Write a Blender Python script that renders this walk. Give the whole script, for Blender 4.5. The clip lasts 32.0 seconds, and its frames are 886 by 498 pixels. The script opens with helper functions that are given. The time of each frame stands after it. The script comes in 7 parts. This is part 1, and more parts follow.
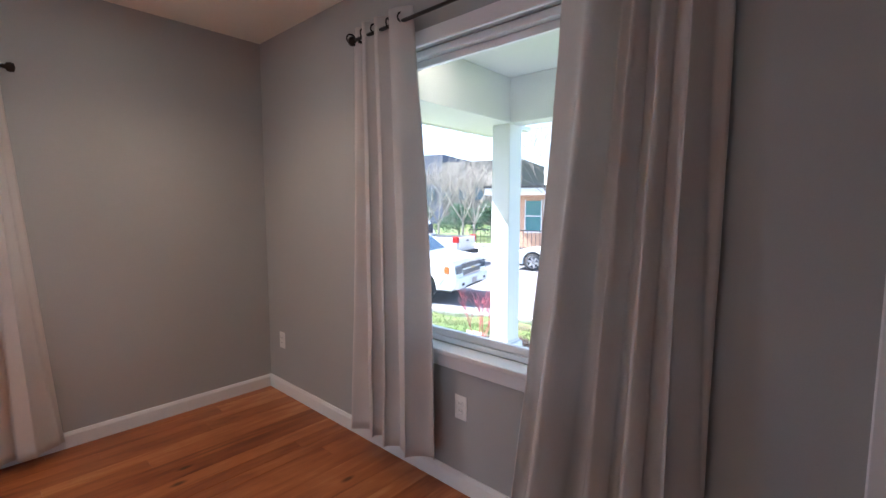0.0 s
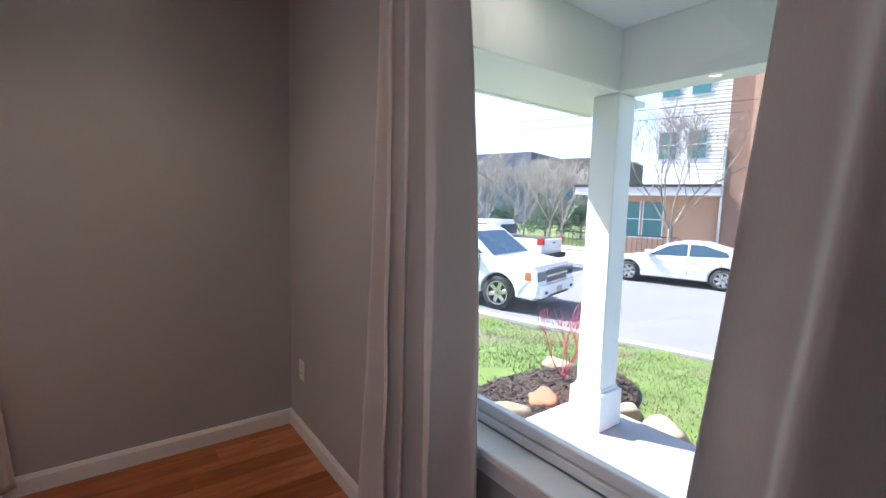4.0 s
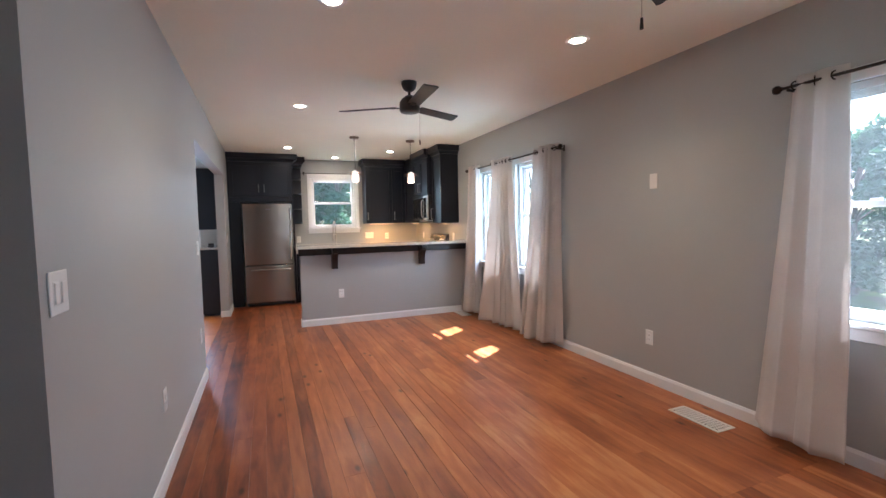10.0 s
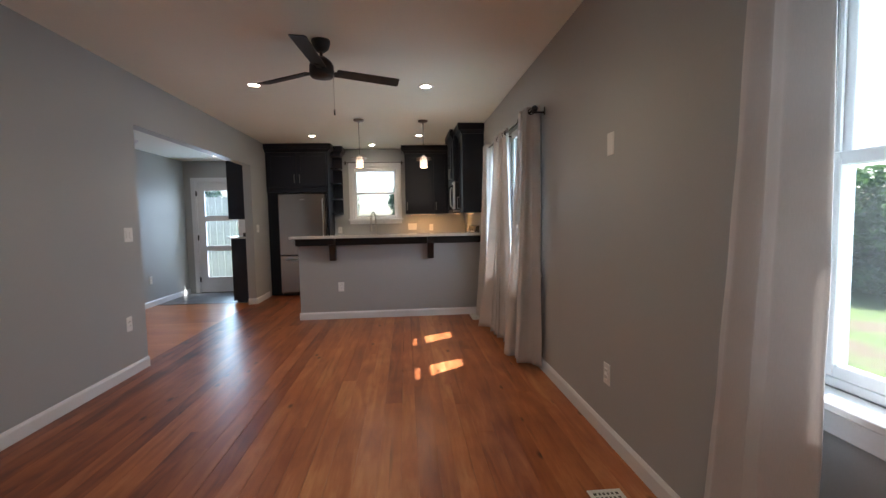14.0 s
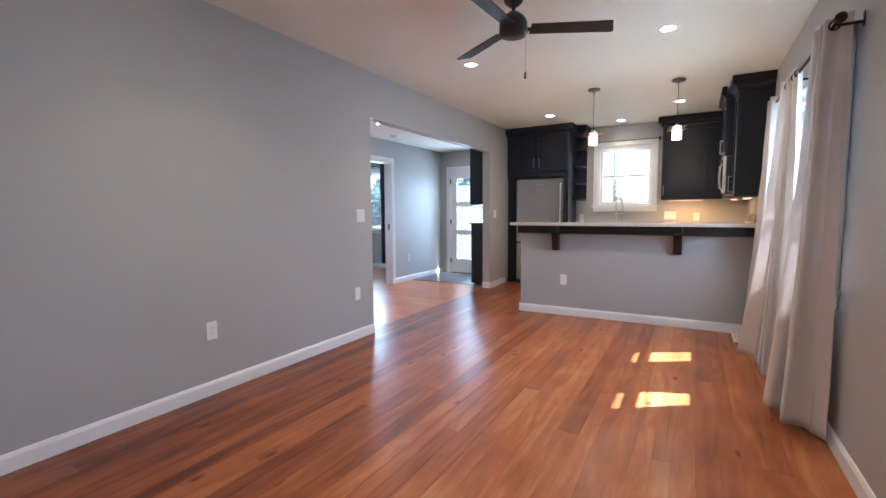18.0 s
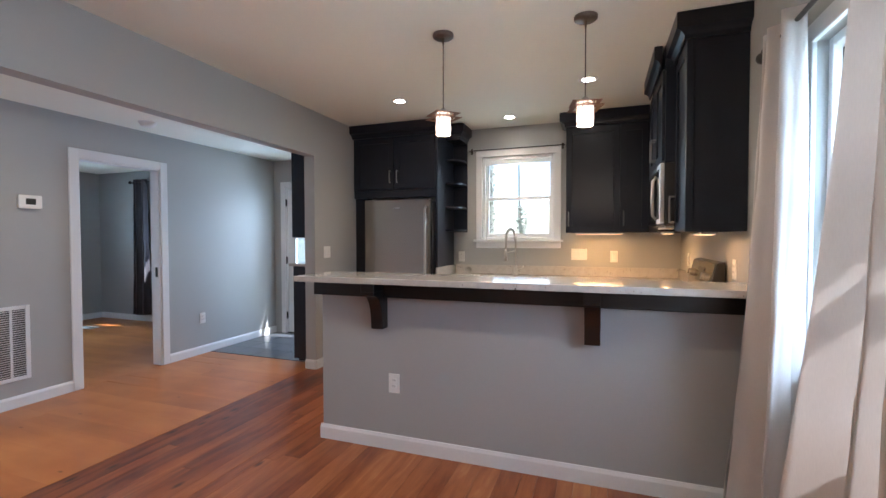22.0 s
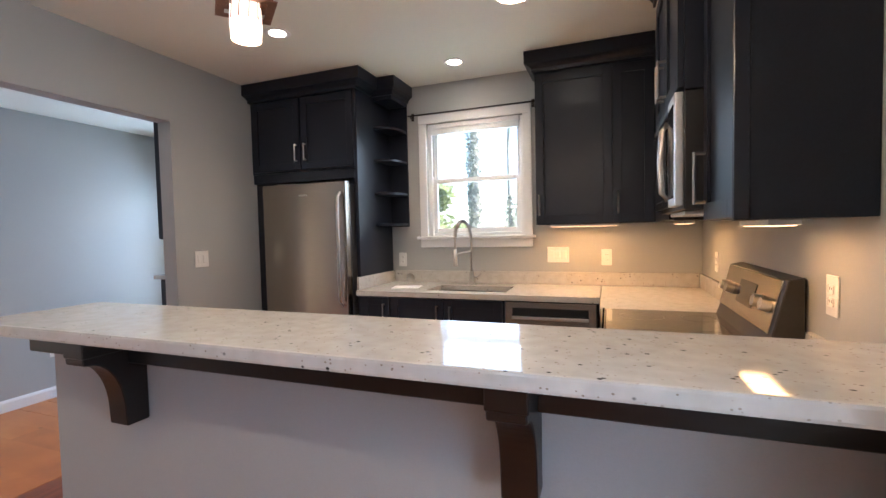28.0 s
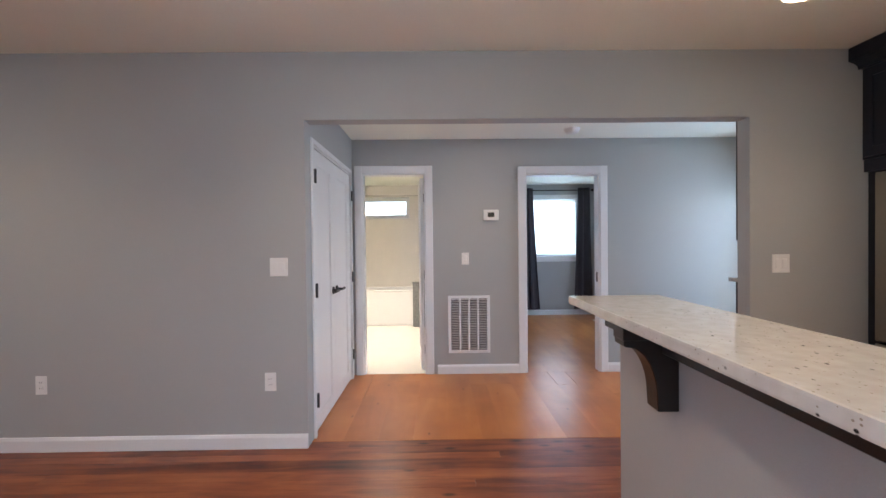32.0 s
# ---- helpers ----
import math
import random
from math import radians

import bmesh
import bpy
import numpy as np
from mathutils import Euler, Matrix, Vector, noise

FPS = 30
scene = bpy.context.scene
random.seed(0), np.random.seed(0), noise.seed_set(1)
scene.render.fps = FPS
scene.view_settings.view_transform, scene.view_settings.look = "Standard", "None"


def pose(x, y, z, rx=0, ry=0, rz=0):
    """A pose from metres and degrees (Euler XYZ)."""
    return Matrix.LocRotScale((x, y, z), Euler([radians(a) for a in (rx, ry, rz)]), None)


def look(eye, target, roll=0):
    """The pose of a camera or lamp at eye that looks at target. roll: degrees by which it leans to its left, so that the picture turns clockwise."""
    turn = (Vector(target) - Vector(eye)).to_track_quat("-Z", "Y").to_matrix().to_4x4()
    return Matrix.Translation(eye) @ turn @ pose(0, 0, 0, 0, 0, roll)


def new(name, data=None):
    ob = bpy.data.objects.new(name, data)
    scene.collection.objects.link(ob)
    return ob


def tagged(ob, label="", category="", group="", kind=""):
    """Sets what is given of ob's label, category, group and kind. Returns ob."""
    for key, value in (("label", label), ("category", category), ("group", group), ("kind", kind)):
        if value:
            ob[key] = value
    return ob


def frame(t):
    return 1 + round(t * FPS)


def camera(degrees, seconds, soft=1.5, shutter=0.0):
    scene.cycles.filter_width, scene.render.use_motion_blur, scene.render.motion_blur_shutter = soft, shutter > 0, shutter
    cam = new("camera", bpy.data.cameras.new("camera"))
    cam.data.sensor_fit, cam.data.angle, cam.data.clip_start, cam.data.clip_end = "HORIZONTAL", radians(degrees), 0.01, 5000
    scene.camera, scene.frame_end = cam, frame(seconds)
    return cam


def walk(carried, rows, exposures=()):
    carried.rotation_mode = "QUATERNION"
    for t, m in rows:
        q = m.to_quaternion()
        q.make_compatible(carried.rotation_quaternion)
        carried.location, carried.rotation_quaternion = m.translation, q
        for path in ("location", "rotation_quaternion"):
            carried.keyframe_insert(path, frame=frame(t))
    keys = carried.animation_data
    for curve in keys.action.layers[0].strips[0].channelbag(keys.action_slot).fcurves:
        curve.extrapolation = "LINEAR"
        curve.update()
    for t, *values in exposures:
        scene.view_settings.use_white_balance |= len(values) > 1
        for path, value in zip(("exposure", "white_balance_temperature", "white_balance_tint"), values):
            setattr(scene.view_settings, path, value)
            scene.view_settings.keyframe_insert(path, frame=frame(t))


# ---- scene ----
cam = camera(90.1, 32.0)
PATH = [
    (0, (0.02, 0.437, 1.408), (-1.315, 1.914, 1.221), 0.1),
    (0.5, (-0.016, 0.546, 1.419), (-1.415, 1.962, 1.226), -0.1),
    (1, (-0.065, 0.667, 1.421), (-1.533, 2.011, 1.227), 0.0),
    (1.5, (-0.153, 0.689, 1.432), (-1.652, 1.997, 1.228), 0.4),
    (2, (-0.369, 0.612, 1.46), (-1.717, 2.075, 1.253), 1.2),
    (2.5, (-0.488, 0.559, 1.481), (-1.676, 2.155, 1.272), 2.2),
    (4.5, (-0.595, 1.293, 1.394), (-2.344, 2.245, 1.207), 1.2),
    (5, (-0.654, 1.29, 1.428), (-2.546, 1.91, 1.238), 0.9),
    (5.5, (-0.669, 1.365, 1.548), (-2.651, 1.324, 1.285), 0.1),
    (6, (-0.629, 1.378, 1.531), (-2.557, 0.904, 1.29), -1.0),
    (6.5, (-0.597, 1.403, 1.518), (-2.425, 0.625, 1.29), -1.3),
    (7, (-0.542, 1.378, 1.507), (-2.271, 0.396, 1.291), -1.2),
    (7.5, (-0.493, 1.343, 1.457), (-2.111, 0.182, 1.276), -1.2),
    (8, (-0.448, 1.332, 1.413), (-1.909, -0.025, 1.259), -0.9),
    (8.5, (-0.42, 1.319, 1.406), (-1.702, -0.21, 1.259), -1.0),
    (9, (-0.372, 1.306, 1.391), (-1.467, -0.362, 1.254), -1.1),
    (9.5, (-0.352, 1.29, 1.388), (-1.247, -0.494, 1.259), -1.3),
    (10, (-0.332, 1.278, 1.379), (-1.077, -0.574, 1.258), -1.2),
    (10.5, (-0.339, 1.269, 1.372), (-1.037, -0.601, 1.257), -1.0),
    (11, (-0.394, 1.274, 1.367), (-1.09, -0.596, 1.241), -0.9),
    (11.5, (-0.571, 1.241, 1.35), (-1.272, -0.627, 1.217), -1.1),
    (12, (-0.856, 1.177, 1.35), (-1.672, -0.645, 1.223), -1.1),
    (12.5, (-1.185, 1.146, 1.314), (-2.006, -0.673, 1.176), -0.2),
    (13, (-1.491, 1.074, 1.307), (-2.137, -0.814, 1.165), 0.3),
    (13.5, (-1.811, 0.972, 1.307), (-2.31, -0.96, 1.166), -0.9),
    (14, (-2.149, 0.923, 1.285), (-2.315, -1.066, 1.149), -1.1),
    (14.5, (-2.341, 0.812, 1.276), (-2.214, -1.179, 1.141), -1.2),
    (15, (-2.486, 0.776, 1.295), (-2.078, -1.177, 1.162), -1.3),
    (15.5, (-2.615, 0.839, 1.312), (-1.881, -1.016, 1.167), -0.6),
    (17.5, (-2.672, 0.594, 1.23), (-1.694, -1.143, 1.062), -0.3),
    (18, (-2.608, 0.287, 1.234), (-1.625, -1.446, 1.065), -0.4),
    (18.5, (-2.59, -0.064, 1.25), (-1.619, -1.803, 1.076), -0.2),
    (19, (-2.527, -0.438, 1.267), (-1.558, -2.178, 1.087), 0.1),
    (19.5, (-2.509, -0.825, 1.274), (-1.542, -2.566, 1.096), 0.0),
    (20, (-2.508, -1.191, 1.3), (-1.543, -2.934, 1.122), 0.2),
    (20.5, (-2.447, -1.517, 1.317), (-1.493, -3.268, 1.167), 0.2),
    (21, (-2.448, -1.822, 1.322), (-1.512, -3.586, 1.207), -0.4),
    (21.5, (-2.484, -2.112, 1.331), (-1.589, -3.899, 1.245), -0.2),
    (22, (-2.509, -2.425, 1.338), (-1.835, -4.307, 1.286), -0.1),
    (22.5, (-2.545, -2.663, 1.329), (-2.012, -4.59, 1.292), -0.1),
    (23, (-2.557, -2.769, 1.337), (-2.031, -4.699, 1.307), -0.1),
    (23.5, (-2.475, -2.75, 1.351), (-1.986, -4.689, 1.322), -0.2),
    (24, (-2.397, -2.693, 1.335), (-2.025, -4.657, 1.299), -0.4),
    (24.5, (-2.37, -2.686, 1.333), (-2.034, -4.657, 1.287), -1.2),
    (25, (-2.36, -2.691, 1.338), (-2.051, -4.666, 1.279), -1.4),
    (25.5, (-2.387, -2.796, 1.291), (-2.096, -4.774, 1.23), -2.0),
    (27.5, (-2.612, -3.724, 1.366), (-2.05, -5.641, 1.264), -1.7),
    (28, (-2.651, -3.928, 1.359), (-1.95, -5.799, 1.276), -1.3),
    (28.5, (-2.613, -4.118, 1.345), (-1.862, -5.971, 1.31), -1.2),
    (29, (-2.619, -4.2, 1.357), (-1.667, -5.959, 1.346), -0.9),
    (29.5, (-2.661, -4.241, 1.375), (-1.332, -5.735, 1.367), -0.7),
    (30, (-2.671, -4.241, 1.364), (-1.071, -5.44, 1.354), -0.7),
    (30.5, (-2.684, -4.222, 1.364), (-0.921, -5.167, 1.349), -0.6),
    (31, (-2.68, -4.208, 1.349), (-0.792, -4.869, 1.333), -0.5),
    (31.5, (-2.689, -4.166, 1.344), (-0.717, -4.5, 1.325), -0.5),
    (32, (-2.711, -4.116, 1.346), (-0.711, -4.138, 1.32), -0.6),
]
walk(cam, [(t, look(eye, target, roll)) for t, eye, target, roll in PATH], [
    (0.0, 2.62, 5750, 17), (1.0, 2.58, 5750, 17), (2.0, 2.70, 5800, 18), (2.5, 2.65, 5800, 18), (4.5, 1.85, 5900, 18), (5.2, 1.70, 6200, 18), (6.0, 2.72, 6750, 20), (7.0, 2.88, 5750, 12), (8.0, 2.88, 5300, 10), (9.0, 2.75, 5250, 9), (10.0, 2.75, 5650, 11),
    (11.0, 2.70, 5700, 11), (12.0, 2.68, 5600, 11), (13.0, 1.97, 5950, 11), (14.0, 1.78, 6050, 10), (15.0, 2.60, 6050, 11),
    (17.6, 2.75, 5550, 11), (20.0, 2.70, 5550, 11), (21.0, 2.40, 5650, 11), (22.0, 2.35, 5650, 11), (23.0, 2.10, 5700, 11), (24.0, 2.35, 5700, 11), (25.0, 2.40, 5700, 11), (28.0, 2.50, 5750, 13), (29.0, 2.42, 5800, 14), (30.0, 2.10, 5750, 14), (31.0, 2.0, 6000, 15), (32.0, 2.42, 5950, 14)])


# ---- world, sun, lights ----
SUN_ELEV, SUN_FLAT = radians(49.5), radians(28.5)
TO_SUN = Vector((-math.cos(SUN_FLAT) * math.cos(SUN_ELEV), -math.sin(SUN_FLAT) * math.cos(SUN_ELEV), math.sin(SUN_ELEV)))

world = bpy.data.worlds.new("sky")
scene.world = world
world.use_nodes = True
wn = world.node_tree.nodes
sky = wn.new("ShaderNodeTexSky")
sky.sky_type = "NISHITA"
sky.sun_disc = False
sky.sun_elevation = SUN_ELEV
sky.sun_rotation = math.atan2(TO_SUN.x, TO_SUN.y)
sky.air_density, sky.dust_density, sky.ozone_density = 1.0, 1.5, 1.0
world.node_tree.links.new(sky.outputs[0], wn["Background"].inputs[0])
wn["Background"].inputs[1].default_value = 0.115

sun_data = bpy.data.lights.new("sun", "SUN")
sun_data.energy, sun_data.angle, sun_data.color = 5.0, radians(0.5), (1.0, 0.96, 0.90)
sun = new("sun", sun_data)
sun.matrix_world = look(TO_SUN * 40, (0, 0, 0))

# ---- the plan, in metres ----
XR, XL, YF, YB, CE = -3.275, 0.215, 2.05, -7.50, 2.61     # living room and kitchen
XLB = 0.335                                             # hall side of the dividing wall
HALL_X, HALL_C, HALL_Y = 1.83, 2.41, -3.243             # hall: far wall, ceiling, closet wall
OP0, OP1, OPZ = -6.194, -3.243, 2.165                   # wide opening to the hall
WALL_END = -0.165
BAR_Y = -4.92                                           # living-room face of the half wall
EXT = 0.16
PORCH_Z, STREET_Z = -0.15, -1.0


# ---- materials ----
def mat(name, color, rough=0.5, metal=0.0, spread=0.06, scale=6.0, fine=60.0, bump=0.02, coat=0.0, spec=0.5, each=0.0, stretch=(1, 1, 1)):
    """A painted, stone or metal surface: colour varied at two scales and a fine relief."""
    m = bpy.data.materials.new(name)
    m.use_nodes = True
    n, l = m.node_tree.nodes, m.node_tree.links
    b = n["Principled BSDF"]
    co = n.new("ShaderNodeTexCoord")
    mp = n.new("ShaderNodeMapping")
    mp.inputs["Scale"].default_value = stretch
    l.new(co.outputs["Object"], mp.inputs[0])
    big, small = n.new("ShaderNodeTexNoise"), n.new("ShaderNodeTexNoise")
    big.inputs["Scale"].default_value, small.inputs["Scale"].default_value = scale, fine
    big.inputs["Detail"].default_value, small.inputs["Detail"].default_value = 4.0, 3.0
    l.new(mp.outputs[0], big.inputs["Vector"])
    l.new(mp.outputs[0], small.inputs["Vector"])
    add = n.new("ShaderNodeMath")
    add.operation = "ADD"
    l.new(big.outputs[0], add.inputs[0])
    l.new(small.outputs[0], add.inputs[1])
    last = add.outputs[0]
    if each:
        info, mul, plus = n.new("ShaderNodeObjectInfo"), n.new("ShaderNodeMath"), n.new("ShaderNodeMath")
        mul.operation, plus.operation = "MULTIPLY_ADD", "ADD"
        mul.inputs[1].default_value, mul.inputs[2].default_value = each, -each / 2
        l.new(info.outputs["Random"], mul.inputs[0])
        l.new(last, plus.inputs[0])
        l.new(mul.outputs[0], plus.inputs[1])
        last = plus.outputs[0]
    ramp = n.new("ShaderNodeMapRange")
    ramp.inputs[1].default_value, ramp.inputs[2].default_value = 0.6, 1.4
    ramp.inputs[3].default_value, ramp.inputs[4].default_value = 1 - spread, 1 + spread
    l.new(last, ramp.inputs[0])
    mix = n.new("ShaderNodeVectorMath")
    mix.operation = "SCALE"
    mix.inputs[0].default_value = color
    l.new(ramp.outputs[0], mix.inputs["Scale"])
    l.new(mix.outputs[0], b.inputs["Base Color"])
    b.inputs["Roughness"].default_value, b.inputs["Metallic"].default_value = rough, metal
    b.inputs["Coat Weight"].default_value, b.inputs["Specular IOR Level"].default_value = coat, spec
    if bump:
        bp = n.new("ShaderNodeBump")
        bp.inputs["Strength"].default_value, bp.inputs["Distance"].default_value = min(1.0, bump * 10), 0.004
        l.new(small.outputs[0], bp.inputs["Height"])
        l.new(bp.outputs[0], b.inputs["Normal"])
    return m


def brushed(name, color, rough, grain):
    """Sheet steel with an upright sheen; the fine scratches run across."""
    m = mat(name, color, rough, 1.0, spread=0.02, scale=2.0, fine=20, bump=0.0, stretch=grain)
    n, l = m.node_tree.nodes, m.node_tree.links
    up = n.new("ShaderNodeCombineXYZ")
    up.inputs[2].default_value = 1.0
    l.new(up.outputs[0], n["Principled BSDF"].inputs["Tangent"])
    n["Principled BSDF"].inputs["Anisotropic"].default_value = 0.9
    return m


def ramp_colors(n, stops):
    r = n.new("ShaderNodeValToRGB")
    els = r.color_ramp.elements
    while len(els) < len(stops):
        els.new(0.5)
    for e, (p, c) in zip(els, stops):
        e.position, e.color = p, (*c, 1)
    return r


def wood(name, stops, along="y", rough=0.3, ring=7.0, coat=0.25, random_amount=0.34, grain=1.0, run=0.55, streaks=False, relief=0.25, fine=0.25, mottle=0.22, patch=0.7, graded=0.0):
    """Boards with grain along one axis; each board takes its own tone."""
    m = bpy.data.materials.new(name)
    m.use_nodes = True
    n, l = m.node_tree.nodes, m.node_tree.links
    b = n["Principled BSDF"]
    geo, info = n.new("ShaderNodeNewGeometry"), n.new("ShaderNodeObjectInfo")
    shift = n.new("ShaderNodeVectorMath")
    shift.operation = "SCALE"
    shift.inputs[0].default_value = (13.7, 31.1, 7.3)
    l.new(info.outputs["Random"], shift.inputs["Scale"])
    plus = n.new("ShaderNodeVectorMath")
    l.new(geo.outputs["Position"], plus.inputs[0])
    l.new(shift.outputs[0], plus.inputs[1])
    mp = n.new("ShaderNodeMapping")
    mp.inputs["Scale"].default_value = {"y": (ring, run, ring), "x": (run, ring, ring), "z": (ring, ring, run)}[along]
    l.new(plus.outputs[0], mp.inputs[0])
    a, c, d = (n.new("ShaderNodeTexNoise") for _ in range(3))
    for tex, s, det, dist in ((a, 1.6, 5, 0.9), (c, 9.0, 4, 0.3), (d, patch, 4, 0.3)):
        tex.inputs["Scale"].default_value, tex.inputs["Detail"].default_value, tex.inputs["Distortion"].default_value = s, det, dist
    l.new(mp.outputs[0], a.inputs["Vector"])
    l.new(mp.outputs[0], c.inputs["Vector"])
    l.new(geo.outputs["Position"], d.inputs["Vector"])
    m1, m2, m3, m4 = (n.new("ShaderNodeMath") for _ in range(4))
    for q in (m1, m2, m3, m4):
        q.operation = "MULTIPLY_ADD"
    m1.inputs[1].default_value, m1.inputs[2].default_value = 0.62 * grain, 0.19 - 0.31 * (grain - 1)
    l.new(a.outputs[0], m1.inputs[0])
    m2.inputs[1].default_value = fine * grain
    l.new(c.outputs[0], m2.inputs[0])
    l.new(m1.outputs[0], m2.inputs[2])
    m3.inputs[1].default_value = random_amount
    l.new(info.outputs["Random"], m3.inputs[0])
    l.new(m2.outputs[0], m3.inputs[2])
    m4.inputs[1].default_value = mottle
    l.new(d.outputs[0], m4.inputs[0])
    l.new(m3.outputs[0], m4.inputs[2])
    off = n.new("ShaderNodeMath")
    off.inputs[1].default_value = -(mottle / 2 + fine / 2 + random_amount / 2)
    l.new(m4.outputs[0], off.inputs[0])
    r = ramp_colors(n, stops)
    if graded:
        # darker along the dividing wall, more golden in the middle of the room
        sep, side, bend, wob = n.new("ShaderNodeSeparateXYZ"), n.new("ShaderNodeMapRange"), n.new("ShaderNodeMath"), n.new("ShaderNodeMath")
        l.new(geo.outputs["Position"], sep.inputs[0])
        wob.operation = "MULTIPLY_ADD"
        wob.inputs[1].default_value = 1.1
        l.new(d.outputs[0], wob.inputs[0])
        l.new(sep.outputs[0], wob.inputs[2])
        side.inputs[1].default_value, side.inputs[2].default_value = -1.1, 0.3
        side.inputs[3].default_value, side.inputs[4].default_value = graded * 0.75, -graded * 0.6
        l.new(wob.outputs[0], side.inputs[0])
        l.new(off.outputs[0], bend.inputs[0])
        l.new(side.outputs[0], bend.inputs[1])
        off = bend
    l.new(off.outputs[0], r.inputs[0])
    # small dark knots
    kn = n.new("ShaderNodeTexVoronoi")
    kmap = n.new("ShaderNodeMapping")
    kmap.inputs["Scale"].default_value = {"y": (5.0, 2.2, 5.0), "x": (2.2, 5.0, 5.0), "z": (5, 5, 2.2)}[along]
    l.new(plus.outputs[0], kmap.inputs[0])
    l.new(kmap.outputs[0], kn.inputs["Vector"])
    kn.inputs["Scale"].default_value = 0.9
    kn.voronoi_dimensions = "2D"
    kr = n.new("ShaderNodeMapRange")
    kr.inputs[1].default_value, kr.inputs[2].default_value, kr.inputs[3].default_value, kr.inputs[4].default_value = (0.03, 0.10, 0.26, 1.0) if streaks else (0.02, 0.05, 0.5, 1.0)
    l.new(kn.outputs["Distance"], kr.inputs[0])
    dark = n.new("ShaderNodeVectorMath")
    dark.operation = "SCALE"
    l.new(r.outputs[0], dark.inputs[0])
    # most boards are nearly free of knots
    ksep, kpick, kmax = n.new("ShaderNodeSeparateColor"), n.new("ShaderNodeMath"), n.new("ShaderNodeMath")
    l.new(kn.outputs["Color"], ksep.inputs[0])
    kpick.operation, kmax.operation = "LESS_THAN", "MAXIMUM"
    kpick.inputs[1].default_value = 0.78
    l.new(ksep.outputs[0], kpick.inputs[0])
    l.new(kpick.outputs[0], kmax.inputs[0])
    l.new(kr.outputs[0], kmax.inputs[1])
    l.new(kmax.outputs[0], dark.inputs["Scale"])
    tone = dark.outputs[0]
    if streaks:
        # dark pitch streaks along the grain
        st, smap, sr, sd = n.new("ShaderNodeTexNoise"), n.new("ShaderNodeMapping"), n.new("ShaderNodeMapRange"), n.new("ShaderNodeVectorMath")
        smap.inputs["Scale"].default_value = {"y": (26.0, 1.1, 1.0), "x": (1.1, 26.0, 1.0), "z": (26.0, 26.0, 1.1)}[along]
        l.new(plus.outputs[0], smap.inputs[0])
        l.new(smap.outputs[0], st.inputs["Vector"])
        st.inputs["Scale"].default_value, st.inputs["Detail"].default_value = 1.0, 3.0
        sr.inputs[1].default_value, sr.inputs[2].default_value, sr.inputs[3].default_value, sr.inputs[4].default_value = 0.64, 0.80, 1.0, 0.50
        l.new(st.outputs[0], sr.inputs[0])
        sd.operation = "SCALE"
        l.new(tone, sd.inputs[0])
        l.new(sr.outputs[0], sd.inputs["Scale"])
        tone = sd.outputs[0]
    l.new(tone, b.inputs["Base Color"])
    rr = n.new("ShaderNodeMapRange")
    rr.inputs[3].default_value, rr.inputs[4].default_value = rough - 0.32 * fine, rough + 0.48 * fine
    l.new(c.outputs[0], rr.inputs[0])
    l.new(rr.outputs[0], b.inputs["Roughness"])
    b.inputs["Coat Weight"].default_value, b.inputs["Coat Roughness"].default_value = coat, 0.18
    bp = n.new("ShaderNodeBump")
    bp.inputs["Strength"].default_value, bp.inputs["Distance"].default_value = relief, 0.003
    l.new(a.outputs[0], bp.inputs["Height"])
    l.new(bp.outputs[0], b.inputs["Normal"])
    b.inputs["Specular IOR Level"].default_value = 0.31
    return m


def glow(name, color, strength):
    m = bpy.data.materials.new(name)
    m.use_nodes = True
    b = m.node_tree.nodes["Principled BSDF"]
    b.inputs["Base Color"].default_value = (*color, 1)
    b.inputs["Emission Color"].default_value = (*color, 1)
    b.inputs["Emission Strength"].default_value = strength
    return m


def glass(name, tint=(0.96, 0.98, 0.97), gloss=0.035, haze=0.011):
    """Clear glass; a faint translucent veil adds haze and glare over the view."""
    m = bpy.data.materials.new(name)
    m.use_nodes = True
    n, l = m.node_tree.nodes, m.node_tree.links
    n.remove(n["Principled BSDF"])
    t, g, mix = n.new("ShaderNodeBsdfTransparent"), n.new("ShaderNodeBsdfGlossy"), n.new("ShaderNodeMixShader")
    t.inputs[0].default_value = (*tint, 1)
    g.inputs["Roughness"].default_value = 0.02
    mix.inputs[0].default_value = gloss
    l.new(t.outputs[0], mix.inputs[1])
    l.new(g.outputs[0], mix.inputs[2])
    veil, thin = n.new("ShaderNodeBsdfTranslucent"), n.new("ShaderNodeMixShader")
    veil.inputs[0].default_value = (0.9, 0.95, 1.0, 1)
    thin.inputs[0].default_value = haze
    l.new(mix.outputs[0], thin.inputs[1])
    l.new(veil.outputs[0], thin.inputs[2])
    l.new(thin.outputs[0], n["Material Output"].inputs[0])
    return m


